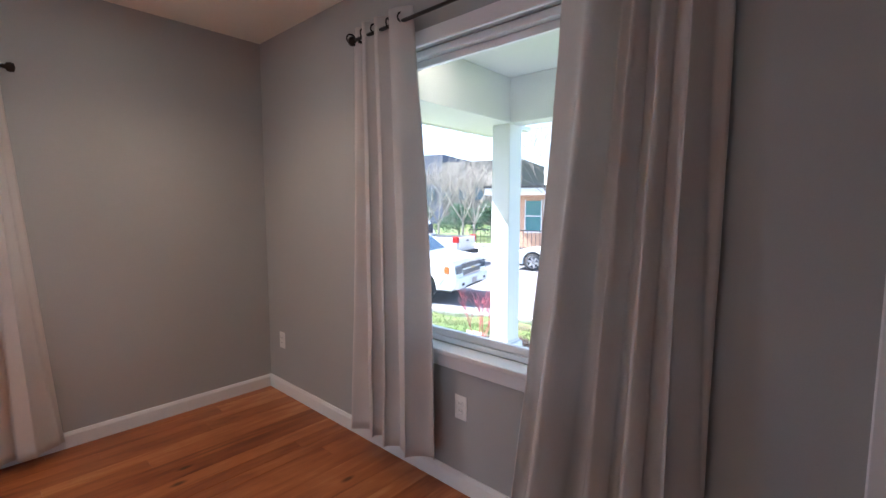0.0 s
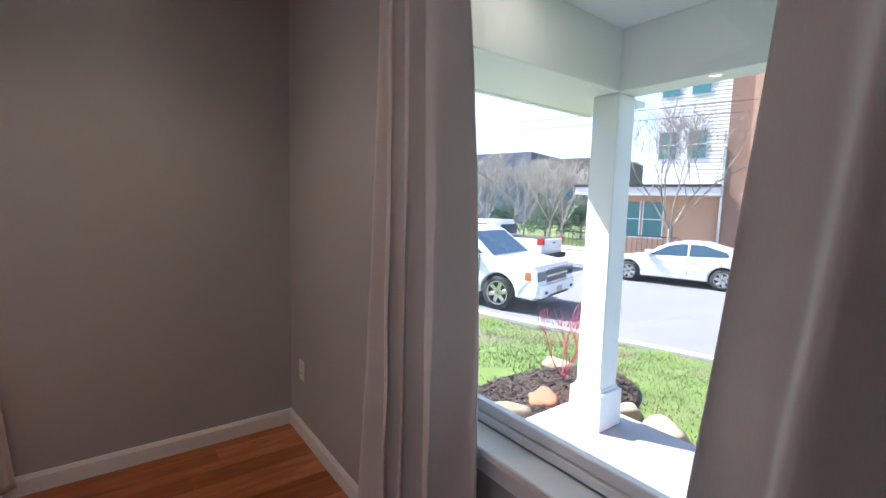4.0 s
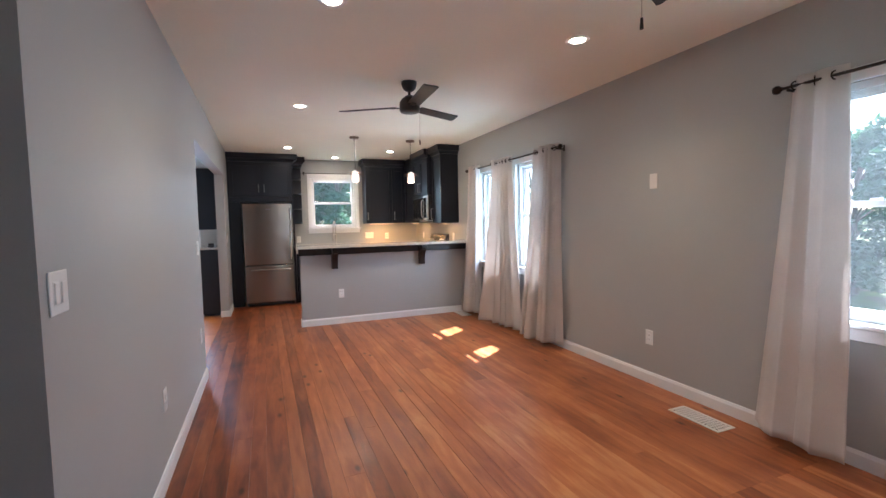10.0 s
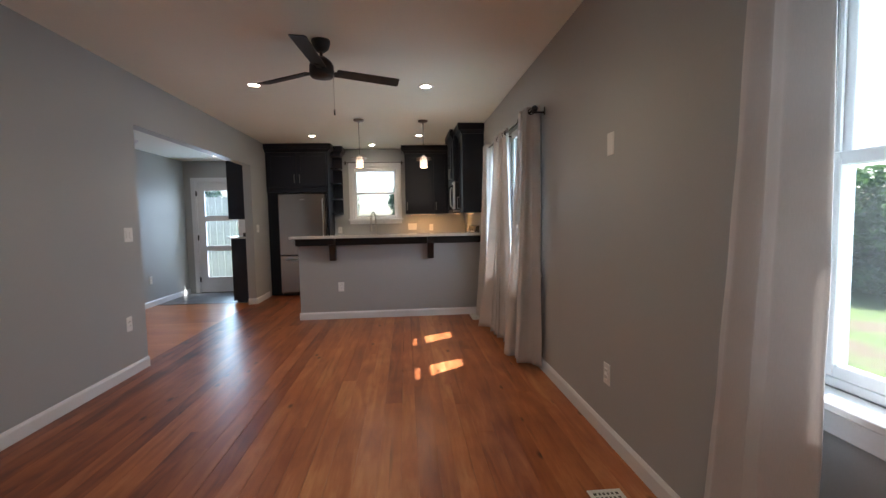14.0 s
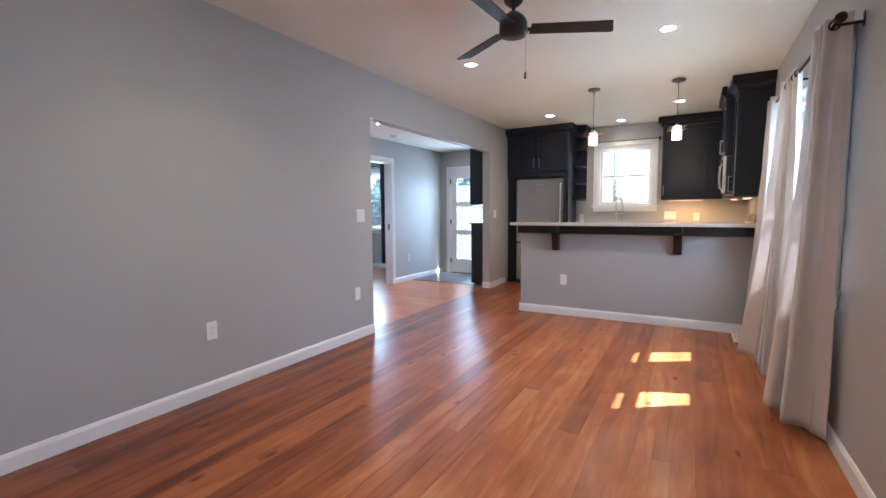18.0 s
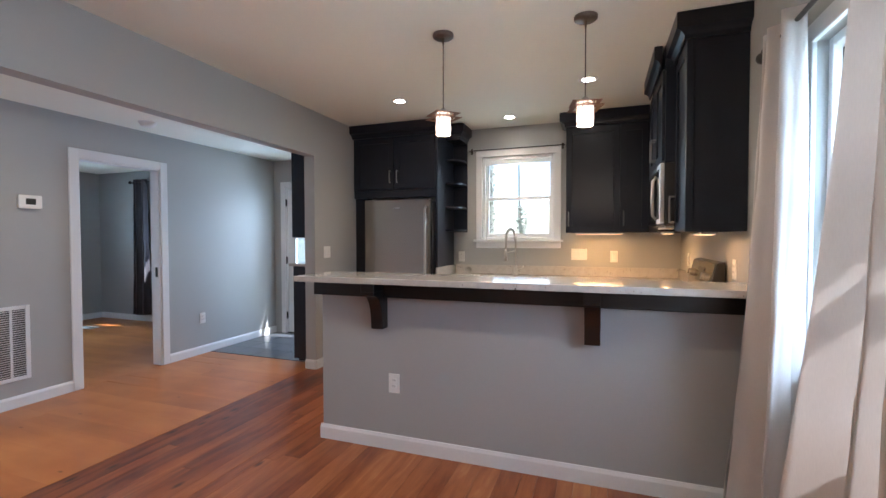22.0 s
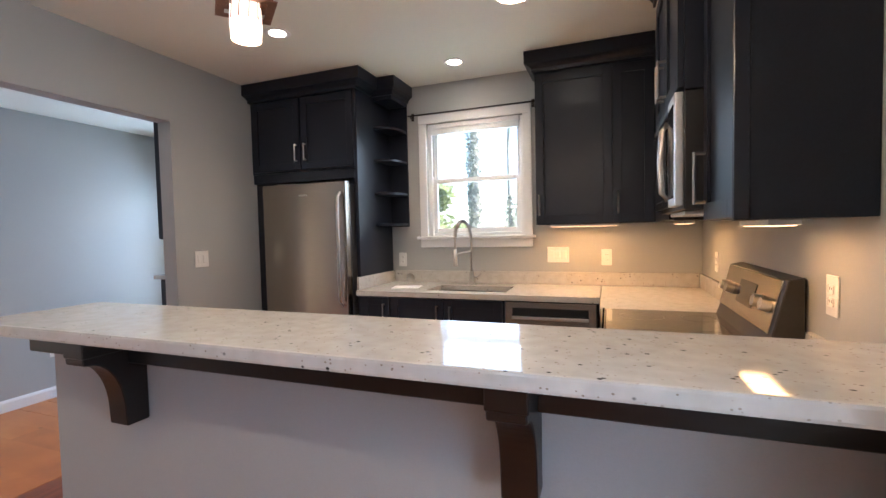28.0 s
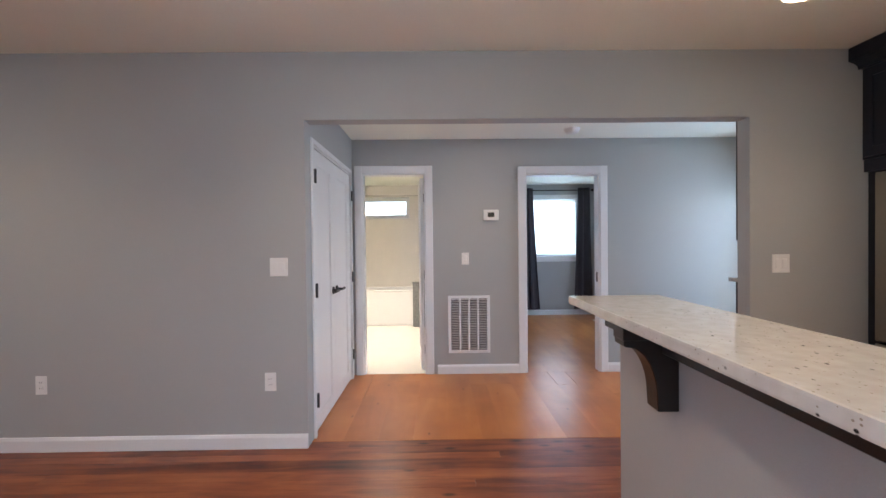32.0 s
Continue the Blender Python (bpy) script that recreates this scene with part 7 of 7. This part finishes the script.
def vehicle(name, m, label, kind_):
    half, W, r, axles, low, top, roof_line, (zb, zt), glasses, narrow = KINDS[kind_]
    ob = new(name)
    ob.matrix_basis = m
    tagged(ob, label, "car", "parked vehicles")
    body_taper = lambda z: 1.0 - 0.10 * max(0.0, (0.55 - z)) - 0.03 * max(0.0, z - 0.9)  # noqa: E731
    cab_taper = lambda z: 0.955 - (0.955 - narrow) * max(0.0, min(1.0, (z - zb) / (zt - zb)))  # noqa: E731
    bd = part("body", moved(hull(side_shape(top, axles, r, low), W, body_taper, 0.05), m), CARWHITE, ob)
    part("underbody", moved(box(-half + 0.2, half - 0.2, -W + 0.2, W - 0.2, low - 0.08, low + 0.35), m), TYRE, bd)
    cb = part("cabin", moved(hull(roof_line, W, cab_taper, 0.035), m), CARWHITE, ob)
    for s in (-1, 1):
        for g in glasses:
            b = prism(g, s * W, s * (W + 0.014), "y")
            for v in b.verts:
                v.co.y = s * (W * cab_taper(v.co.z) + (0.004 if abs(v.co.y) > W + 0.001 else -0.02))
            part("side_window", moved(b, m), CARGLASS, cb)
        for x in axles:
            wheel(ob, m, x, s * (W - 0.12), r, s)
        mz = 0.97 if kind_ == "sedan" else 1.27
        part("mirror", moved(box(0.72, 0.90, s * (W - 0.06), s * (W + 0.16), mz, mz + 0.15, 0.03, 2), m), CARWHITE, ob)
        hz = 0.60 if kind_ == "sedan" else 0.87
        hl = part("headlight", moved(box(half - 0.30, half + 0.005, s * (W - 0.40), s * (W - 0.015), hz - 0.10, hz + 0.11, 0.02, 2), m), HEADLAMP, bd)
        part("marker", moved(box(half - 0.32, half - 0.18, s * (W - 0.02), s * (W + 0.004), hz - 0.09, hz + 0.09, 0.004), m), AMBER, hl)
        part("tail_light", moved(box(-half - 0.012, -half + 0.22, s * (W - (0.42 if kind_ == "sedan" else 0.20)), s * (W + 0.004), hz + 0.10, hz + (0.25 if kind_ == "sedan" else 0.36), 0.015, 2), m), REDLAMP, bd)
        for x in (0.5, -0.5):
            part("door_handle", moved(box(x - 0.10, x + 0.10, s * (W - 0.02), s * (W + 0.02), mz - 0.16, mz - 0.12, 0.006), m), CARWHITE, bd)
        for x in ((1.0, -0.33, -1.25) if kind_ == "sedan" else (1.05, 0.08, -0.99)):
            part("door_seam", moved(box(x - 0.006, x + 0.006, s * (W - 0.03), s * (W + 0.0015), low + 0.15, mz - 0.02), m), TYRE, bd)
    wn_, wt_ = W * cab_taper(roof_line[0][1] + 0.05) * 0.93, W * cab_taper(roof_line[1][1]) * 0.90
    part("windscreen", moved(slope_glass(roof_line[0], roof_line[1], wn_, wt_), m), CARGLASS, cb)
    if kind_ == "sedan":
        part("rear_window", moved(slope_glass(roof_line[5], roof_line[4], wn_, wt_), m), CARGLASS, cb)
        part("rear_diffuser", moved(box(-half - 0.015, -half + 0.2, -0.6, 0.6, 0.24, 0.38, 0.03), m), TYRE, bd)
        part("licence_plate", moved(box(-half - 0.012, -half + 0.02, -0.2, 0.2, 0.62, 0.74, 0.004), m), PLATE, bd)
    elif kind_ == "suv":
        part("rear_window", moved(slope_glass(roof_line[5], roof_line[4], wn_, wt_), m), CARGLASS, cb)
        gr = part("grille", moved(box(half - 0.06, half + 0.012, -0.57, 0.57, 0.70, 1.02, 0.02), m), DARKGRILLE, bd)
        for z in (0.71, 0.865, 1.015):
            part("grille_bar", moved(box(half + 0.0, half + 0.03, -0.58, 0.58, z - 0.022, z + 0.022, 0.008), m), RIM if z != 0.865 else CARWHITE, gr)
        part("badge", moved(box(half + 0.03, half + 0.045, -0.10, 0.10, 0.84, 0.89, 0.008), m), mat("gold badge", (0.5, 0.36, 0.1), 0.3, 0.8), gr)
        bp_ = part("bumper", moved(box(half - 0.15, half + 0.08, -0.97, 0.97, 0.40, 0.68, 0.06, 3), m), CARWHITE, ob)
        part("licence_plate", moved(box(half + 0.08, half + 0.092, -0.16, 0.16, 0.47, 0.60, 0.004), m), mat("grey plate", (0.35, 0.30, 0.28), 0.5), bp_)
        part("lower_intake", moved(box(half + 0.06, half + 0.085, -0.55, 0.55, 0.40, 0.455, 0.006), m), TYRE, bp_)
        for s in (-1, 1):
            part("fog_lamp", moved(box(half + 0.055, half + 0.086, s * 0.64, s * 0.80, 0.47, 0.55, 0.01), m), TYRE, bp_)
            part("roof_rail", moved(rod((0.1, s * 0.74, 1.94), (-2.1, s * 0.74, 1.95), 0.02), m), RIM, cb)
    else:
        part("bed_well", moved(box(-2.70, -0.95, -0.82, 0.82, 1.12, 1.186), m), TYRE, bd)
        part("tailgate", moved(box(-2.83, -2.785, -0.80, 0.80, 0.70, 1.17, 0.015), m), CARWHITE, bd)
        part("tailgate_handle", moved(box(-2.84, -2.825, -0.12, 0.12, 1.0, 1.07, 0.004), m), TYRE, bd)
        part("rear_bumper", moved(box(-2.98, -2.80, -0.92, 0.92, 0.42, 0.62, 0.03, 2), m), TYRE, ob)
        part("rear_window", moved(box(-0.86, -0.80, -0.66, 0.66, 1.26, 1.66, 0.01), m), CARGLASS, cb)
    return ob


AMBER = mat("amber lamp glass", (0.45, 0.13, 0.03), 0.2, spread=0.05)
DARKGRILLE = mat("dark honeycomb grille", (0.06, 0.06, 0.065), 0.4, spread=0.4, scale=40, fine=90, bump=0.05)
vehicle("suv", STREET @ pose(-3.7, -6.65, STREET_Z), "white full-size SUV parked at the kerb", "suv")
vehicle("sedan", STREET @ pose(0.4, 0.05, STREET_Z, 0, 0, 180), "white sedan parked across the street", "sedan")
vehicle("pickup_truck", STREET @ pose(-6.85, -0.1, STREET_Z, 0, 0, 180), "white pickup truck parked across the street", "pickup")

# ---- the building across the street ----
ob = thing("apartment_building", STREET @ Vector((0, 5, STREET_Z + 0.12)), "tan brick and pale siding building across the street", "building")
G0 = STREET_Z + 0.12
BLOCK = STREET @ Matrix.Translation((1.1, 0, 0))


def across(name, u0, u1, v0, v1, z0, z1, material, parent, bevel=0.0, label=""):
    return part(name, moved(box(u0, u1, v0, v1, z0, z1, bevel), BLOCK), material, parent, label)


low = across("wing_wall", -4.7, -0.1, 5.4, 14, G0, 2.2, BRICK, ob)
across("canopy", -6.0, -0.1, 4.2, 14, 2.05, 2.42, SIDING, ob, 0.02, "pale flat canopy")
across("canopy_edge", -6.05, -0.1, 4.15, 4.25, 2.38, 2.5, BLACK, ob)
for k in range(2):
    u = -4.15 + k * 0.98
    w_ = across("window", u, u + 0.8, 5.36, 5.42, 0.2, 1.76, TEAL, ob)
    across("frame", u - 0.05, u, 5.33, 5.41, 0.15, 1.81, SIDING, w_)
    across("frame", u + 0.8, u + 0.85, 5.33, 5.41, 0.15, 1.81, SIDING, w_)
    across("sill", u - 0.05, u + 0.85, 5.32, 5.42, 0.1, 0.2, SIDING, w_)
    across("mullion", u, u + 0.8, 5.34, 5.36, 0.95, 1.0, SIDING, w_)
upper = across("upper_wall", -3.0, -0.1, 5.6, 14, 2.42, 8.6, SIDING, ob)
lm = finish(moved(box(-2.95, -0.1, 5.57, 5.60, 0, 0.13), Matrix()), "board")
lm.materials.append(SIDING)
for k in range(38):
    o = new("siding_board", lm)
    o.parent = upper
    o.matrix_local = (BLOCK @ Matrix.Translation((0, 0, 2.5 + k * 0.155)))
    o.location = o.location - ob.location
    o.rotation_euler = (radians(-4), 0, radians(16))
for z in (3.7, 6.4):
    for u in (-2.75, -1.6):
        w_ = across("window", u, u + 0.68, 5.52, 5.58, z, z + 1.15, TEAL, ob)
        across("frame", u - 0.04, u + 0.72, 5.50, 5.53, z + 0.55, z + 0.6, SIDING, w_)
across("tower_wall", -0.1, 0.67, 5.0, 14, G0, 9.4, BRICK_SHADED, ob)
across("pier", 0.67, 1.72, 4.7, 14, G0, 9.4, BRICK, ob)
across("entry_wall", 1.72, 12, 5.2, 14, G0, 9.2, SIDING, ob)
across("brick_band", 1.72, 12, 5.15, 5.2, 4.6, 9.2, BRICK, ob)
across("roof_edge", -0.2, 12.1, 4.6, 14.1, 9.4, 9.6, BLACK, ob)
across("entry_awning", 1.75, 4.2, 4.2, 5.2, 1.94, 2.05, BRICK_SHADED, ob)
d = across("entry_door", 2.1, 3.1, 5.1, 5.2, G0, 1.75, WHITEOUT, ob)
across("pane", 2.3, 2.9, 5.08, 5.1, -0.2, 1.4, TEAL, d)
across("wall_lamp", 0.98, 1.12, 4.55, 4.7, 1.35, 1.75, RIM, ob, 0.02)
for u in (2.0, 4.2, 6.4):
    for z in (3.2, 6.2):
        w_ = across("window", u, u + 1.2, 5.1, 5.18, z, z + 1.3, TEAL, ob)
        across("frame", u, u + 1.2, 5.06, 5.1, z + 0.62, z + 0.68, SIDING, w_)
across("downpipe", -0.2, -0.1, 4.95, 5.05, G0, 4.0, RIM, ob)
ob = thing("metal_railing", STREET @ Vector((-2.2, 3.4, G0)), "black metal railing beside the pavement", "railing")
across("top_rail", -6.5, -1.3, 3.38, 3.42, 0.28, 0.33, BLACK, ob)
across("bottom_rail", -6.5, -1.3, 3.38, 3.42, -0.55, -0.51, BLACK, ob)
for k in range(27):
    across("picket", -6.5 + k * 0.2 - 0.01, -6.5 + k * 0.2 + 0.01, 3.39, 3.41, -0.88 if k % 6 == 0 else -0.55, 0.33, BLACK, ob)
p_ = STREET @ Vector((-0.45, 2.6, 0))
STREET_TREE = p_


def fine_tree(x, y, h, r, seed, label, material, depth=4, kids=4, low=0.28, lean=0.55, group="bare trees", thin=0.004):
    """A bare tree with many thin twigs, its limbs made as three-sided tubes."""
    rnd = random.Random(seed)
    z = ground_z(x, y)
    ob = thing("bare_tree", (x, y, z), label, "tree", group)
    part("trunk", tube([(x, y, z - 0.1), (x + 0.04, y, z + h * low * 0.5), (x, y + 0.05, z + h * low)], lambda f: r * (1.25 - 0.4 * f), 8), material, ob)
    vs, fs = [], []

    def stick(p, q, r0, r1):
        d = (q - p).normalized()
        a = d.cross(Vector((0.3, 0.5, 0.81))).normalized()
        b = d.cross(a)
        n0 = len(vs)
        for c, rr in ((p, r0), (q, r1)):
            for k in range(3):
                w = 2.094 * k
                vs.append(c + (a * math.cos(w) + b * math.sin(w)) * rr)
        for k in range(3):
            fs.append((n0 + k, n0 + (k + 1) % 3, n0 + 3 + (k + 1) % 3, n0 + 3 + k))

    def grow(p, d, length, rad, left):
        m = p + (d + Vector((rnd.uniform(-1, 1), rnd.uniform(-1, 1), rnd.uniform(-0.2, 0.6))) * 0.12) * length * 0.5
        d2 = (d + Vector((rnd.uniform(-1, 1), rnd.uniform(-1, 1), rnd.uniform(-0.1, 0.7))) * 0.18).normalized()
        q = m + d2 * length * 0.5
        stick(p, m, rad, rad * 0.8)
        stick(m, q, rad * 0.8, rad * 0.55)
        if left:
            for k in range(kids):
                side = Vector((rnd.uniform(-1, 1), rnd.uniform(-1, 1), rnd.uniform(-0.1, 0.7)))
                grow(m.lerp(q, rnd.uniform(0.0, 1.0)), (d2 + side * 0.75).normalized(), length * rnd.uniform(0.5, 0.78), max(thin, rad * 0.52), left - 1)

    for k in range(6):
        a = 2 * math.pi * (k + rnd.random() * 0.6) / 6
        grow(Vector((x, y + 0.05, z + h * low * rnd.uniform(0.85, 1.0))), Vector((math.cos(a) * lean, math.sin(a) * lean, 1.0)).normalized(), h * 0.30, r * 0.42, depth)
    me = bpy.data.meshes.new("limbs")
    me.from_pydata([tuple(q - Vector((x, y, z))) for q in vs], [], fs)
    me.materials.append(material)
    new("limbs", me).parent = ob
    return ob


fine_tree(STREET_TREE.x, STREET_TREE.y, 7.8, 0.10, 5, "bare street tree across the road", BARK, depth=5, kids=3, low=0.24, lean=0.7, thin=0.006)
PALEBARK = mat("pale grey bark", (0.29, 0.265, 0.23), 0.9, spread=0.3, scale=9, fine=60, bump=0.06)
for i, (u, v, h) in enumerate(((-20.5, 14, 6.6), (-18.6, 12.5, 7.4), (-17.0, 14.5, 8.4), (-15.2, 13, 7.2), (-13.6, 14.5, 8.2), (-12.0, 13, 7.0), (-10.4, 14, 7.6), (-9.0, 12.8, 6.6))):
    p_ = STREET @ Vector((u, v, 0))
    fine_tree(p_.x, p_.y, h, 0.09, 70 + i, "grey bare tree beyond the street", PALEBARK, depth=5, kids=3, low=0.2, lean=0.6, thin=0.008)
for i, (u, v) in enumerate(((-16, 17), (-12.5, 18), (-9.5, 18))):
    p_ = STREET @ Vector((u, v, 0))
    leafy("far_shrub", p_.x, p_.y, 2.6, 1.8, 2600, LEAF, "dark green shrub beyond the street", 90 + i)
ob = thing("far_building", STREET @ Vector((-27, 45, STREET_Z)), "long dark building far behind the trees", "building")
FARWALL = mat("dark grey-brown wall", (0.10, 0.088, 0.08), 0.85, spread=0.15, scale=2, fine=30, bump=0.02)
across("wall", -42, -27, 42, 55, STREET_Z, 9.2, mat("blue-grey wall", (0.08, 0.09, 0.13), 0.8, spread=0.15, scale=2, fine=30, bump=0.02), ob)
across("wall", -27, -15, 42, 55, STREET_Z, 8.0, FARWALL, ob)
for k in range(9):
    w_ = across("window", -40 + k * 2.6, -38.6 + k * 2.6, 41.9, 42.0, 2.5, 4.2, CARGLASS, ob)
ob = thing("utility_cable", STREET @ Vector((0, 4, 6.4)), "thin overhead cables along the street", "cable")
part("wire", moved(tube([(-60 + 10 * k, 3.0, 5.4 + 0.02 * (k - 6) ** 2) for k in range(13)], 0.012, 4), STREET), BLACK, ob)
part("wire", moved(tube([(-60 + 10 * k, 3.0, 5.0 + 0.02 * (k - 6) ** 2) for k in range(13)], 0.012, 4), STREET), BLACK, ob)


# ---- floor boards, laid last ----
def plank_mesh(gap=0.0012):
    b = box(-0.5 + gap, 0.5 - gap, -0.5, 0.5, -0.02, 0.0)
    return finish(b, "plank")


def lay(floor, rects, along, mesh, widths, lengths, material, rnd, gaps=(0.0002, 0.0004, 0.0006, 0.0008, 0.0008, 0.0012, 0.0016, 0.0024, 0.0045)):
    """Boards of random width and length over rectangles (x0, x1, y0, y1)."""
    count = 0
    for x0, x1, y0, y1 in rects:
        across0, across1, long0, long1 = (x0, x1, y0, y1) if along == "y" else (y0, y1, x0, x1)
        a = across0
        while a < across1 - 0.004:
            w = rnd.choice(widths)
            w = min(w, across1 - a)
            if across1 - a - w < 0.03:
                w = across1 - a
            s = long0 - rnd.uniform(0, lengths[0])
            while s < long1:
                e = s + rnd.uniform(*lengths)
                lo, hi = max(s, long0), min(e, long1)
                if hi - lo > 0.03:
                    gap = rnd.choice(gaps)
                    o = new("plank", mesh)
                    c, l = a + w / 2, (lo + hi) / 2
                    dz = rnd.uniform(-0.0003, 0.0)
                    if along == "y":
                        o.matrix_world = Matrix.Translation((c, l, dz)) @ Matrix.Diagonal((w - gap, hi - lo - 0.0012, 1, 1))
                    else:
                        o.matrix_world = Matrix.Translation((l, c, dz)) @ Matrix.Rotation(radians(90), 4, "Z") @ Matrix.Diagonal((w - gap, hi - lo - 0.0012, 1, 1))
                    o.parent = floor
                    count += 1
                s = e
            a += w
    return count


pm = plank_mesh(0.0)
pm.materials.append(PINE)
hm = plank_mesh(0.0)
hm.materials.append(OAKHALL)
floor_living = setting("floor", slab("z", XR, 1.63, WALL_END, YF, -0.06, -0.021), SUBFLOOR, "orange heart pine board floor with dark gaps and knots", "floor")
rnd = random.Random(5)
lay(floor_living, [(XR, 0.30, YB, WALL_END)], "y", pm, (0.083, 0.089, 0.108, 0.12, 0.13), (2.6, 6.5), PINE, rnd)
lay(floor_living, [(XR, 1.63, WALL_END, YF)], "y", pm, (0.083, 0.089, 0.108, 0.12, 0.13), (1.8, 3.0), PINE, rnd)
floor_hall = setting("floor_hall", slab("z", XL, 5.45, YB, -2.3, -0.06, -0.021), SUBFLOOR, "lighter wood board floor of the hall", "floor")
lay(floor_hall, [(0.303, HALL_X + 0.02, -6.38, HALL_Y + 0.75)], "x", hm, (0.15, 0.19, 0.24), (1.0, 2.6), OAKHALL, rnd, (0.0002, 0.0002, 0.0004, 0.0002, 0.0002, 0.0004, 0.0003, 0.0003, 0.008))
lay(floor_hall, [(HALL_X + 0.02, 5.45, YB, -4.56)], "x", hm, (0.11, 0.15, 0.19), (1.2, 3.4), OAKHALL, rnd, (0.0003, 0.0005, 0.001))

tile_floor = setting("floor_tile", slab("z", 0.303, HALL_X, YB, -6.38, -0.02, -0.004), mat("dark grout", (0.05, 0.05, 0.055), 0.7), "dark slate tile floor at the back door", "floor")
tm = finish(box(-0.5, 0.5, -0.5, 0.5, -0.003, 0.006), "tile")
tm.materials.append(TILE)
for i in range(5):
    for j in range(4):
        x0, y0 = 0.303 + i * 0.306, YB + j * 0.281
        o = new("tile", tm)
        o.matrix_world = Matrix.Translation((x0 + 0.153, y0 + 0.1405, 0)) @ Matrix.Diagonal((0.301, 0.276, 1, 1))
        o.parent = tile_floor
